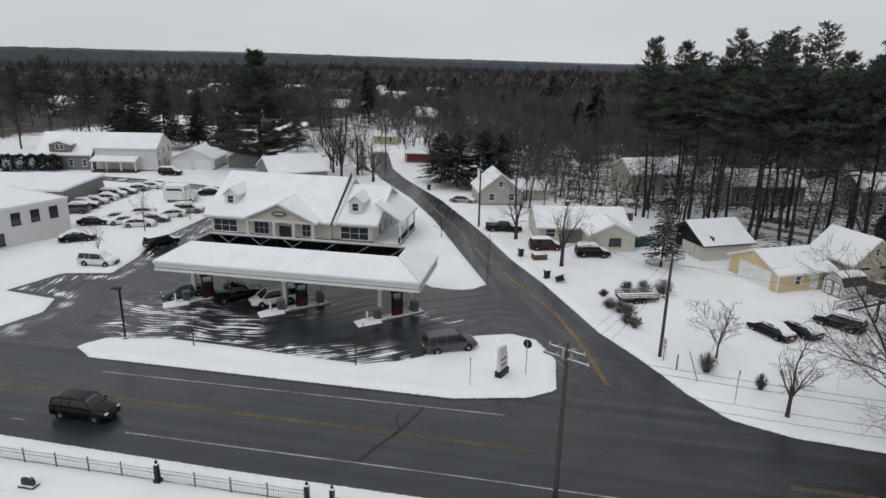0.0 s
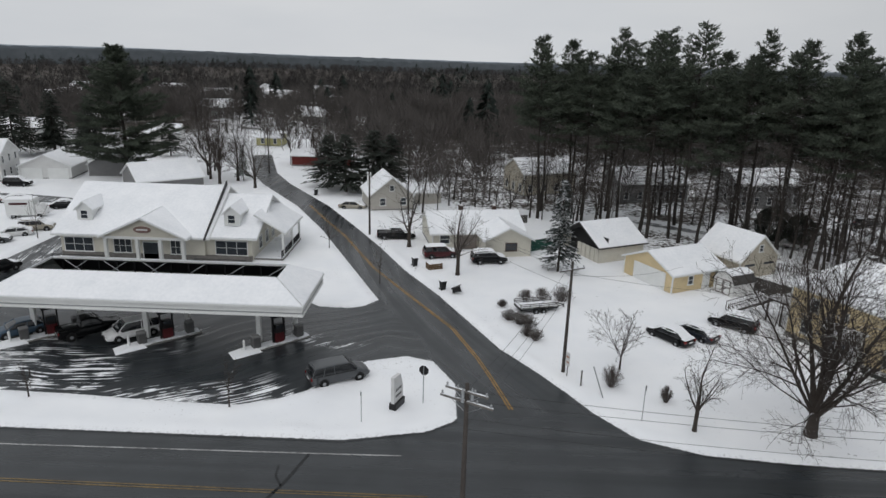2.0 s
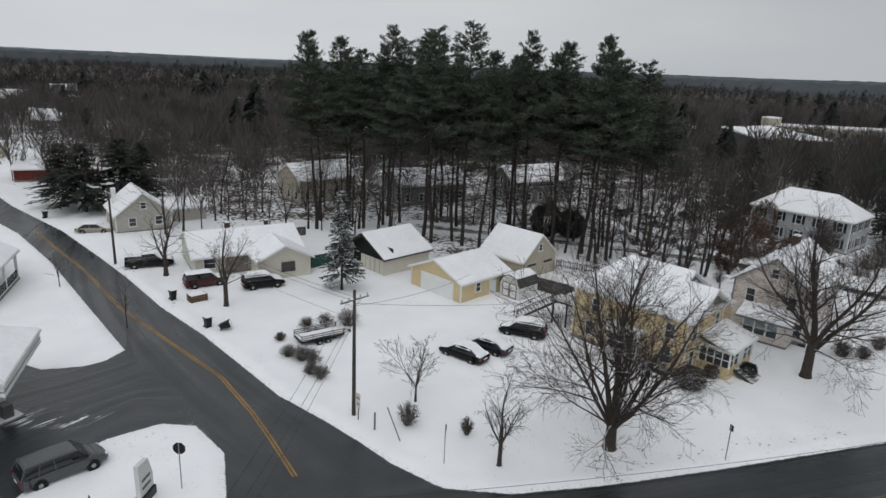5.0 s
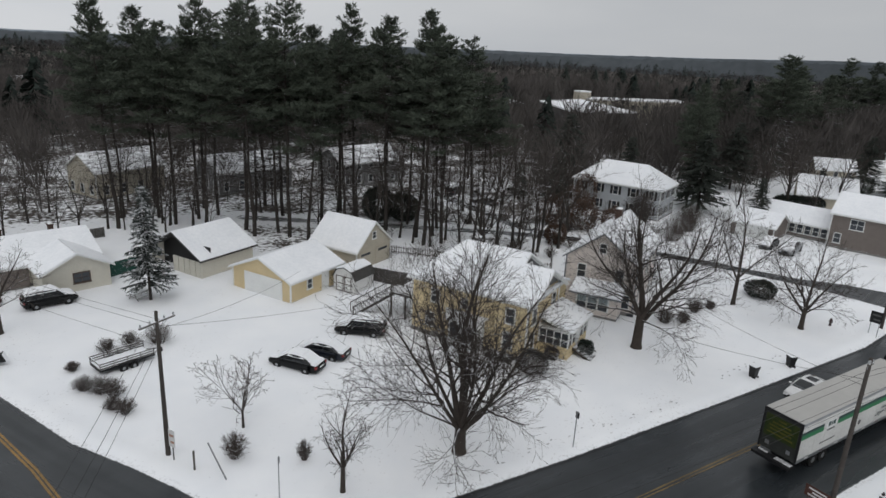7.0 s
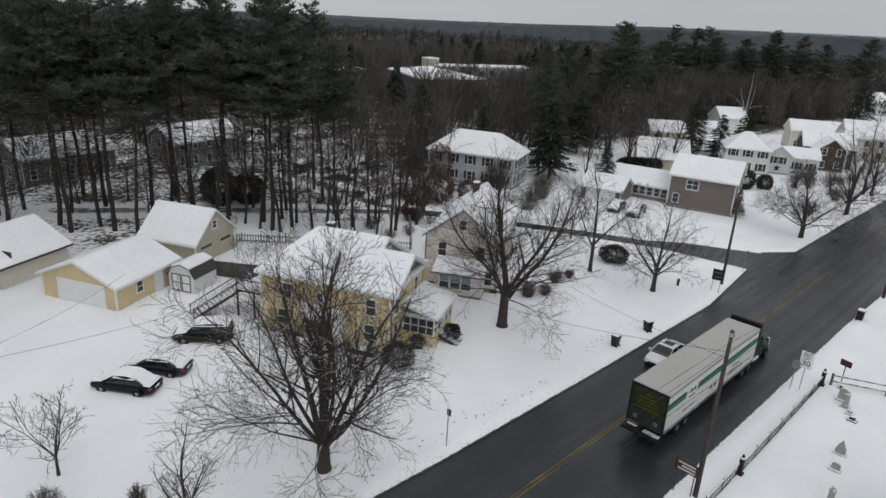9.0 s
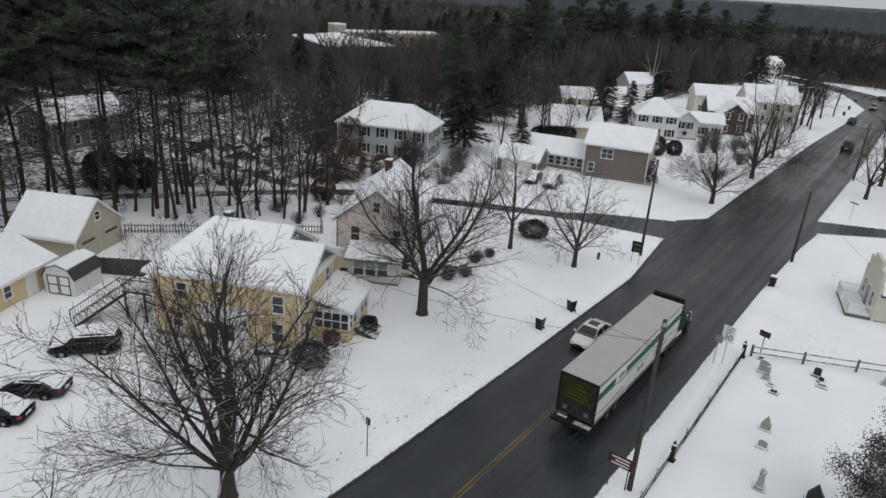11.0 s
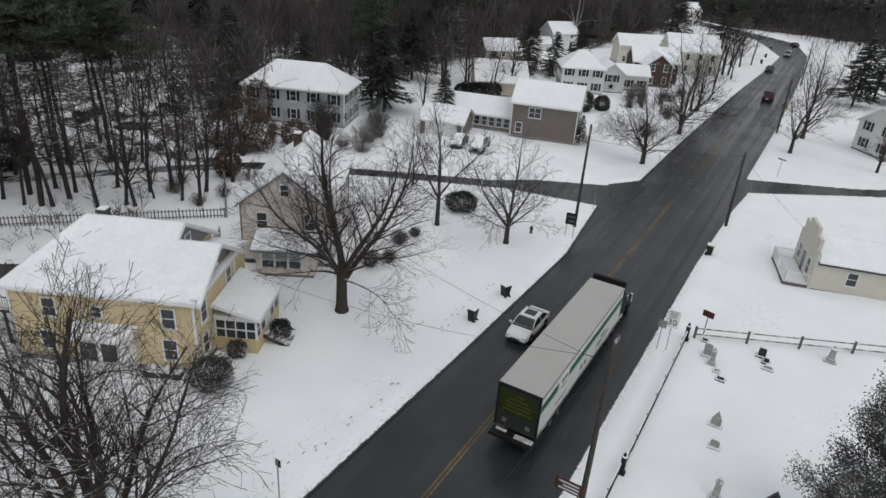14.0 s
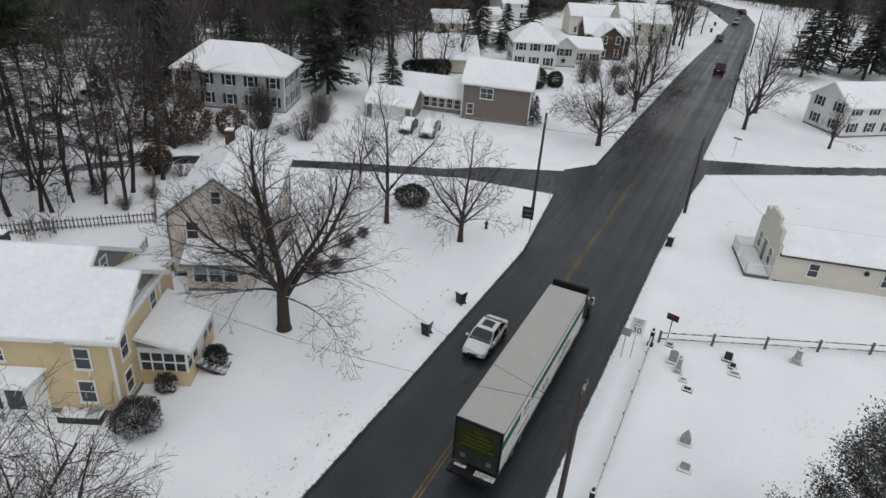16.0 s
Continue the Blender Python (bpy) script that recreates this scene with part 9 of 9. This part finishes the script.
def gravestone(x, y, w, h, kind="slab", mat=STONE, yaw=0.0, lean=0.0):
    w, h = w * 0.88, h * 0.85
    t = thing("gravestone", pose(x, y, 0.05, 0, 0, yaw), "weathered %s gravestone standing in snow" % {"slab": "rounded", "tall": "tall pedestal", "point": "pointed", "low": "low"}[kind], "gravestone", "gravestones")
    m = pose(0, 0, 0, 0, lean, 0)
    part("plinth", Geo().soft(-0.3, 0.3, -w / 2 - 0.12, w / 2 + 0.12, -0.2, 0.16, 0.03), mat, t)
    if kind == "point":
        part("slab", Geo().prism([(-w / 2, 0.16), (w / 2, 0.16), (w / 2, h * 0.45), (0, h), (-w / 2, h * 0.45)], -0.11, 0.11, m @ pose(0, 0, 0, 0, 0, 90)), mat, t)
    elif kind == "tall":
        part("step", Geo().soft(-0.26, 0.26, -w / 2, w / 2, 0.16, 0.36, 0.02), mat, t)
        part("shaft", Geo().hull([(-0.18, -w * 0.36, 0.36), (0.18, -w * 0.36, 0.36), (-0.18, w * 0.36, 0.36), (0.18, w * 0.36, 0.36), (-0.14, -w * 0.28, h - 0.2), (0.14, -w * 0.28, h - 0.2), (-0.14, w * 0.28, h - 0.2), (0.14, w * 0.28, h - 0.2)], m), mat, t)
        part("cap", Geo().lathe([(w * 0.4, h - 0.2), (w * 0.42, h - 0.1), (0.1, h), (0.12, h + 0.12), (0.02, h + 0.2)], 8), mat, t)
    else:
        pts = [(-w / 2, 0.16), (w / 2, 0.16), (w / 2, h - w * 0.35)] + [(w / 2 * math.cos(a), h - w * 0.35 + w * 0.35 * math.sin(a)) for a in (0.5, 1.0, 1.57, 2.14, 2.64)] + [(-w / 2, h - w * 0.35)]
        part("slab", Geo().prism(pts, -0.09, 0.09, m @ pose(0, 0, 0, 0, 0, 90)), mat, t)
        part("cap_snow", Geo().soft(-0.1, 0.1, -w * 0.3, w * 0.3, h - 0.02, h + 0.05, 0.02, m), SNOW, t)


for a in ((62.0, 29.6, 0.65, 1.3, "slab", STONE, 0, 4), (61.1, 29.1, 0.55, 1.5, "tall", STONE), (64.4, 26.1, 0.6, 1.0, "slab", DARK_STONE), (63.7, 25.7, 0.4, 0.6, "low", DARK_STONE), (62.9, 25.5, 0.7, 0.45, "low", STONE), (66.9, 21.6, 0.7, 1.5, "tall", STONE),
          (59.4, 28.2, 0.5, 0.45, "low", DARK_STONE), (54.1, 27.6, 0.7, 1.35, "point", STONE), (51.9, 27.3, 0.6, 0.7, "slab", STONE, 0, 12), (47.6, 26.5, 0.6, 1.7, "tall", STONE), (48.6, 23.7, 1.0, 1.6, "point", DARK_STONE), 
          (64.0, 30.1, 0.4, 0.4, "low", DARK_STONE), (-31.3, 29.6, 1.0, 0.9, "slab", DARK_STONE, 90), (60.3, 28.6, 0.4, 0.4, "low", STONE), (44.0, 26.0, 0.8, 1.3, "slab", STONE)):
    gravestone(*a)
cr = thing("grave_cross", pose(-11.0, 31.0, 0, 0, 0, 90), "pale stone cross beside the fence", "gravestone", "gravestones")
part("cross", Geo().box(-0.08, 0.08, -0.09, 0.09, -0.2, 1.3).box(-0.08, 0.08, -0.4, -0.09, 0.85, 1.03).box(-0.08, 0.08, 0.09, 0.4, 0.85, 1.03), STONE, cr)


def wheelie_bin(x, y, yaw, lid=BLACK, label="black wheeled refuse bin at the kerb", tip=0.0):
    t = thing("wheeled_bin", pose(x, y, 0.12 + (0.3 if tip else 0), tip, 0, yaw), label, "bin", "refuse bins")
    part("body", Geo().hull([(-0.24, -0.25, 0.05), (0.24, -0.25, 0.05), (-0.24, 0.25, 0.05), (0.24, 0.25, 0.05), (-0.31, -0.33, 1.0), (0.31, -0.33, 1.0), (-0.31, 0.33, 1.0), (0.31, 0.33, 1.0)]), BLACK, t, "tapered dark bin body")
    part("lid", Geo().soft(-0.36, 0.36, -0.36, 0.36, 1.0, 1.1, 0.03), lid, t, "bin lid")
    part("handle", Geo().rod((-0.4, -0.25, 0.98), (-0.4, 0.25, 0.98), 0.025, n=6), BLACK, t)
    for s in (-1, 1):
        part("wheel", Geo().lathe([(0.12, 0), (0.12, 0.06)], 10, pose(-0.27, s * 0.25 - 0.03, 0.1, -90, 0, 0)), RUBBER, t)
    part("snow", Geo().soft(-0.33, 0.33, -0.33, 0.33, 1.1, 1.16, 0.025), SNOW, t)


YELLOW_LID = material("yellow_lid", (0.35, 0.26, 0.06), 0.6)
wheelie_bin(55.7, 46.0, 90)
wheelie_bin(60.7, 45.6, 70)
wheelie_bin(80.7, 32.9, -90, YELLOW_LID, "dark wheeled bin with a yellow lid")
wheelie_bin(-4.8, 85.7, 30)
wheelie_bin(-1.0, 77.2, 30)
wheelie_bin(0.1, 76.4, 80, BLACK, "tipped black refuse bin in the snow", 70)
wheelie_bin(-26.0, 126.0, 30)
wheelie_bin(33.4, 83.4, 30)
for x, y in ((222, 45), (236, 45.5), (258, 46.5), (286, 56)):
    wheelie_bin(x, y, 90)
wc = thing("wooden_crate", pose(-2.3, 85.2, 0, 0, 0, 25), "low brown wooden crate with snow on top", "crate")
for s in (-1, 1):
    for k in range(3):
        part("slat", Geo().box(-0.9, 0.9, s * 0.6 - 0.03, s * 0.6 + 0.03, 0.05 + k * 0.27, 0.27 + k * 0.27), material("crate_wood", (0.12, 0.08, 0.05), 0.8) if k == 0 and s == -1 else bpy.data.materials["crate_wood"], wc)
        part("slat", Geo().box(s * 0.9 - 0.03, s * 0.9 + 0.03, -0.57, 0.57, 0.05 + k * 0.27, 0.27 + k * 0.27), bpy.data.materials["crate_wood"], wc)
part("snow", Geo().soft(-0.86, 0.86, -0.56, 0.56, 0.5, 0.9, 0.08), SNOW, wc, "snow heaped inside")

hy = thing("fire_hydrant", pose(74.2, 49.2, 0.05), "dark fire hydrant in the snow", "hydrant")
part("barrel", Geo().lathe([(0.18, -0.2), (0.18, 0.08), (0.12, 0.12), (0.12, 0.6), (0.16, 0.64), (0.1, 0.8), (0.03, 0.86)], 12), material("hydrant_paint", (0.05, 0.03, 0.03), 0.6), hy)
part("nozzle", Geo().lathe([(0.07, 0), (0.07, 0.4)], 8, pose(0, -0.2, 0.5, -90, 0, 0)), DARK_METAL, hy)
pt = thing("picnic_table", pose(12.6, 86.6, 0, 0, 0, 30), "grey picnic table under snow", "picnic table")
part("tabletop", Geo().box(-0.9, 0.9, -0.38, 0.38, 0.7, 0.76), GREY_WOOD, pt)
part("snow", Geo().soft(-0.88, 0.88, -0.36, 0.36, 0.76, 0.86, 0.03), SNOW, pt)
for s in (-1, 1):
    part("bench", Geo().box(-0.9, 0.9, s * 0.75 - 0.13, s * 0.75 + 0.13, 0.42, 0.47), GREY_WOOD, pt)
    for e in (-0.7, 0.7):
        part("leg", Geo().rod((e, s * 0.75, -0.05), (e, s * 0.2, 0.7), 0.045, n=4), GREY_WOOD, pt)
for e in (-0.7, 0.7):
    part("cross_bar", Geo().box(e - 0.03, e + 0.03, -0.85, 0.85, 0.36, 0.42), GREY_WOOD, pt)


# shrubs
def shrub(x, y, r, h, seed, label, mat=SHRUB_TWIG, vase=0.6, stems=90, name="shrub"):
    q = random.Random(seed)
    g = Geo()
    for k in range(stems):
        a, e = q.uniform(0, math.tau), q.random() ** 0.6
        base = Vector((math.cos(a) * r * 0.25 * e, math.sin(a) * r * 0.25 * e, 0))
        tip = Vector((math.cos(a) * r * e, math.sin(a) * r * e, h * (0.38 + 0.62 * math.sqrt(max(0, 1 - e * e))) * q.uniform(0.85, 1.05)))
        mid = base.lerp(tip, 0.55) + Vector((0, 0, h * 0.12))
        g.rod(base, mid, 0.016, 0.01, 3, False)
        g.rod(mid, tip, 0.01, 0.004, 3, False)
        for i in range(11):
            o = base.lerp(tip, q.uniform(0.35, 1.0))
            v = (tip - mid).normalized() * 0.7 + Vector((q.uniform(-1, 1), q.uniform(-1, 1), q.uniform(-0.6, 0.8)))
            g.ribbon(o, o + v.normalized() * min(0.4, r * q.uniform(0.15, 0.4)), 0.009, 0.004, Vector((q.uniform(-1, 1), q.uniform(-1, 1), q.uniform(-1, 1))))
    return solid(name, g, mat, pose(x, y, 0.05 + float(land(x, y))), label, "shrub", "twiggy shrubs")


for k, (x, y, r, h) in enumerate(((5.6, 72.6, 0.6, 0.9), (8.3, 74.8, 0.95, 1.3), (10.2, 75.0, 1.0, 1.5), (12.4, 74.8, 1.3, 1.9), (6.1, 68.9, 0.9, 1.2), (7.1, 67.9, 1.0, 1.4), (7.9, 67.0, 1.0, 1.5), (8.3, 64.2, 0.8, 1.2), (7.6, 65.2, 0.7, 0.9), (13.6, 55.4, 1.0, 1.9), (17.5, 53.1, 0.55, 1.5))):
    shrub(x, y, r, h, 200 + k, "leafless twiggy shrub poking out of the snow", stems=110)
for k, (x, y, r, h) in enumerate(((58.2, 57.6, 1.2, 1.6), (63.6, 58.2, 1.0, 1.4), (60.0, 56.8, 0.9, 1.2), (66.0, 58.0, 0.7, 1.0), (84.0, 78.0, 3.0, 3.5), (88.0, 80.0, 2.5, 3.5), (74, 80, 2.5, 3.0), (147, 60, 2.5, 3.5), (139, 58, 2.2, 3.0), (120, 50, 1.8, 2.2), (135, 50, 2, 2.4))):
    shrub(x, y, r, h, 230 + k, "leafless brown shrub beside the houses", stems=130)

LEAF_EVERGREEN = material("snow_dusted_evergreen", (0.022, 0.03, 0.024), 0.8, vary=0.3, scale=2.0, fine=12.0, snow=0.25)
YEW = material("dark_yew", (0.045, 0.052, 0.043), 0.85, vary=0.4, scale=1.0, fine=9.0, other=(0.085, 0.095, 0.08), snow=0.05)


FROST_BUSH = material("frosted_bush", (0.03, 0.031, 0.03), 0.85, vary=0.25, scale=1.0, fine=10.0, other=(0.06, 0.06, 0.058), snow=0.3)


def leaf_ball(x, y, rx, h, seed, count, leaf, label, mat=LEAF_EVERGREEN, name="evergreen_bush", flat=0.5, category="shrub"):
    """A dense clipped evergreen made of many small leaves over its stems."""
    q = random.Random(seed)
    t = thing(name, pose(x, y, float(land(x, y))), label, category)
    g = Geo()
    for k in range(count):
        v = Vector((q.gauss(0, 1), q.gauss(0, 1), q.gauss(0, 1))).normalized()
        rad = q.uniform(0.72, 1.03) * (1 + 0.12 * math.sin(v.x * 5 + seed) * math.cos(v.y * 4))
        o = Vector((v.x * rx * rad, v.y * rx * rad, h * 0.5 + v.z * h * 0.5 * rad))
        if o.z < 0.02:
            continue
        d = (v + Vector((q.uniform(-1, 1), q.uniform(-1, 1), q.uniform(-0.6, 1))) * flat).normalized()
        s = d.cross(Vector((q.uniform(-1, 1), q.uniform(-1, 1), q.uniform(-1, 1)))).normalized() * leaf * 0.45
        g.add([o - s, o + s, o + d * leaf * 1.6], [(0, 1, 2)])
    part("leaves", g, mat, t)
    st_ = Geo()
    for k in range(24):
        a = k * 2.4
        st_.rod((0, 0, -0.1), (math.cos(a) * rx * 0.72, math.sin(a) * rx * 0.72, h * (0.3 + 0.55 * (k % 5) / 4)), 0.04, 0.01, 4, False)
    tagged(part("stem_tangle", st_, BARK, t), kind="stuff")
    return t


leaf_ball(38.9, 55.8, 1.35, 1.9, 3, 9000, 0.07, "large round clipped bush frosted with snow", FROST_BUSH, flat=0.4)
leaf_ball(45.6, 56.3, 0.75, 1.3, 4, 2200, 0.1, "small dark bush beside the steps")
leaf_ball(42.2, 57.0, 0.65, 1.1, 5, 1500, 0.1, "small brown bush under the porch", SHRUB_TWIG)
leaf_ball(75.2, 57.9, 1.7, 1.9, 6, 4200, 0.13, "broad dark evergreen bush in the snow")
leaf_ball(49.0, 104.6, 2.3, 5.2, 7, 5200, 0.24, "big dark rounded yew under the pines", YEW)
leaf_ball(52.4, 103.0, 2.2, 4.4, 77, 5000, 0.24, "big dark rounded yew under the pines", YEW)
shrub(84.5, 85.0, 2.7, 6.2, 8, "tall dark tangled shrub before the grey house", WET_BARK, stems=420)
shrub(91.0, 80.5, 2.3, 4.2, 9, "brown overgrown shrub beside the grey house", stems=330)
for k in range(6):
    leaf_ball(122.2 + k * 1.0, 84.2 - k * 0.8, 1.3, 2.6, 20 + k, 1300, 0.25, "dark evergreen hedge bush behind the roof")
for k, (x, y) in enumerate(((-118, 121), (-115.5, 121.8), (-113, 122.2), (-110.5, 122.6), (-108, 123))):
    leaf_ball(x, y, 1.5, 3.4, 30 + k, 1200, 0.28, "dark evergreen hedge by the cottage")

# tall frosted broadleaf by the churchyard, close under the camera
FROST_LEAF = material("frosted_small_leaves", (0.05, 0.052, 0.045), 0.85, vary=0.35, scale=0.8, fine=6.0, other=(0.14, 0.145, 0.14), snow=0.3)


def leafy_tree(x, y, height, rad, seed):
    q = random.Random(seed)
    t = thing("small_leaved_tree", pose(x, y, 0), "dark small-leaved tree dusted with frost", "tree")
    g, lv = Geo(), Geo()
    g.rod((0, 0, -0.3), (0, 0, height * 0.75), 0.3, 0.08, 8, False)
    for k in range(70):
        z = height * q.uniform(0.15, 0.95)
        a = q.uniform(0, math.tau)
        reach = rad * math.sin(min(1, (1.03 - z / height) * 1.35) * math.pi / 2) * q.uniform(0.6, 1.1)
        s, e = Vector((0, 0, z * 0.85)), Vector((math.cos(a) * reach, math.sin(a) * reach, z + reach * 0.1))
        g.rod(s, e, 0.06, 0.015, 4, False)
        for c in range(14):
            p = s.lerp(e, q.uniform(0.3, 1.05)) + Vector((q.gauss(0, 0.3), q.gauss(0, 0.3), q.gauss(0, 0.3)))
            g.rod(s.lerp(e, 0.8), p, 0.012, 0.004, 3, False)
            for i in range(62):
                o = p + Vector((q.gauss(0, 0.28), q.gauss(0, 0.28), q.gauss(0, 0.26)))
                d = Vector((q.gauss(0, 1), q.gauss(0, 1), q.gauss(0, 1))).normalized()
                w_ = d.cross(Vector((q.uniform(-1, 1), q.uniform(-1, 1), 0.3))).normalized() * 0.036
                lv.add([o - w_, o + d * 0.075, o + w_, o - d * 0.075], [(0, 1, 2, 3)])
    part("trunk", g, BARK, t, "branching trunk")
    part("leaves", lv, FROST_LEAF, t, "small frosted leaves")


leafy_tree(46.8, 19.3, 13.5, 3.7, 3)

# board fences behind the yards
PALE_RAIL = material("pale_weathered_rail", (0.15, 0.14, 0.132), 0.85, vary=0.25, scale=1.5, fine=20.0, snow=0.14)


def board_fence(a, b, h, mat, label, step=0.16, width=None):
    a, b = Vector((*a, 0)), Vector((*b, 0))
    d = b - a
    yaw = math.degrees(math.atan2(d.y, d.x))
    t = thing("board_fence", pose(a.x, a.y, 0, 0, 0, yaw), label, "fence", "board fences")
    ln = d.length
    k = int(ln / 2.4) + 1
    for i in range(k):
        x0, x1 = ln * i / k, ln * (i + 1) / k
        m_ = max(2, int((x1 - x0) / step))
        if i == 0:
            plank = Geo().box(0.008, width or (x1 - x0) / m_ - 0.008, -0.012, 0.012, -0.1, h).mesh("board", mat)
        for z in (h * 0.25, h * 0.78):
            part("rail", Geo().box(x0, x1, 0.013, 0.06, z, z + 0.08), mat, t)
        for j in range(m_):
            o = new("board", plank)
            o.parent = t
            o.location = (x0 + (x1 - x0) * j / m_, 0, 0.03 * math.sin(j * 2.1 + i))
        part("post", Geo().box(x0 - 0.05, x0 + 0.05, 0.06, 0.16, -0.3, h + 0.08), mat, t)


OLD_BOARD = material("dark_old_boards", (0.06, 0.056, 0.052), 0.9, vary=0.3, scale=2.0, fine=14.0, snow=0.2)
board_fence((36.3, 81.6), (40.0, 76.6), 1.7, OLD_BOARD, "dark board fence behind the yellow house")
board_fence((42.0, 90.5), (58.0, 75.0), 1.15, PALE_RAIL, "long weathered picket fence along the woods", 0.3, 0.1)
board_fence((58.0, 75.0), (66.0, 84.0), 1.1, PALE_RAIL, "weathered picket fence along the woods", 0.3, 0.1)
board_fence((8.9, 93.4), (15.0, 96.0), 1.7, material("green_fence", (0.012, 0.06, 0.045), 0.7, vary=0.2), "dark green board fence beside the bungalow")
board_fence((-4, 106), (12, 110), 1.5, OLD_BOARD, "dark fence behind the bungalow")

# brown-leaved young oaks and brush at the wood's edge
BROWN_LEAF = material("dead_oak_leaves", (0.07, 0.042, 0.03), 0.85, vary=0.3, scale=1.0, fine=6.0, other=(0.13, 0.083, 0.06), snow=0.1)
for k, (x, y, r, h) in enumerate(((75.5, 88.0, 2.4, 5.0), (80.0, 86.0, 1.8, 3.6), (73.5, 93.0, 2.2, 4.5), (77.5, 92.5, 2.6, 6.0), (85.0, 97.5, 2.0, 6.5), (66.5, 84.0, 1.6, 3.0))):
    leaf_ball(x, y, r, h, 50 + k, 1900, 0.18, "young oak still holding brown leaves", BROWN_LEAF, "young_oak", 1.2, "tree")
br = random.Random(31)
for k in range(26):
    x, y = br.uniform(58, 84), br.uniform(77, 98)
    if float(signed(np.array([x]), np.array([y]), NORTH_LANE)[0]) > -1.2:
        continue
    shrub(x, y, br.uniform(0.8, 1.8), br.uniform(0.8, 1.8), 400 + k, "low tangled brush poking through snow", stems=60, name="brush")

# leafless shrubs and small evergreens round the far street houses
sh = random.Random(91)
for k in range(16):
    x, y = sh.uniform(118, 160), sh.uniform(52, 66)
    if y > 0.35 * x + 10 or y < 47:
        continue
    shrub(x, y, sh.uniform(0.9, 1.8), sh.uniform(1.2, 2.6), 500 + k, "leafless brown shrub by the street houses", stems=70)
leaf_ball(129.1, 63.5, 1.6, 3.6, 61, 2600, 0.2, "dark evergreen shrub beside the white house", YEW)
leaf_ball(132.5, 61.2, 1.3, 2.6, 62, 2000, 0.2, "dark evergreen shrub beside the white house", YEW)

# footprints along the verge: flat patches, the shade of the dents painted grey
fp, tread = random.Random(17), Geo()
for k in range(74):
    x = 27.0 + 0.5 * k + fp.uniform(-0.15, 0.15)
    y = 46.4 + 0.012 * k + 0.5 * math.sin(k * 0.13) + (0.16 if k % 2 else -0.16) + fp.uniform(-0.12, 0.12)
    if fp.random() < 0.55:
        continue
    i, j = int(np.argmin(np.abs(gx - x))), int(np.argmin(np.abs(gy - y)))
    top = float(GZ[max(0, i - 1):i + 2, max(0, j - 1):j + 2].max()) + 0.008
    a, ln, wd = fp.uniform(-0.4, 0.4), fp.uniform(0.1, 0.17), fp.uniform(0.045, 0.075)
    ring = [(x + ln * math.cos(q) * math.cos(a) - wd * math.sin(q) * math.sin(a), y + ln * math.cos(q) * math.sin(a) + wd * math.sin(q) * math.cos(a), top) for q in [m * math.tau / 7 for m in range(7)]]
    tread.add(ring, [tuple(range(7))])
tagged(new("footprints", tread.mesh("footprints", material("footprint_shade_grey", (0.3, 0.3, 0.3), 0.85, vary=0.4, scale=2.0, fine=12.0, other=(0.6, 0.61, 0.63)))), "trail of footprints along the verge, their shade painted as grey patches", "footprints", kind="stuff")
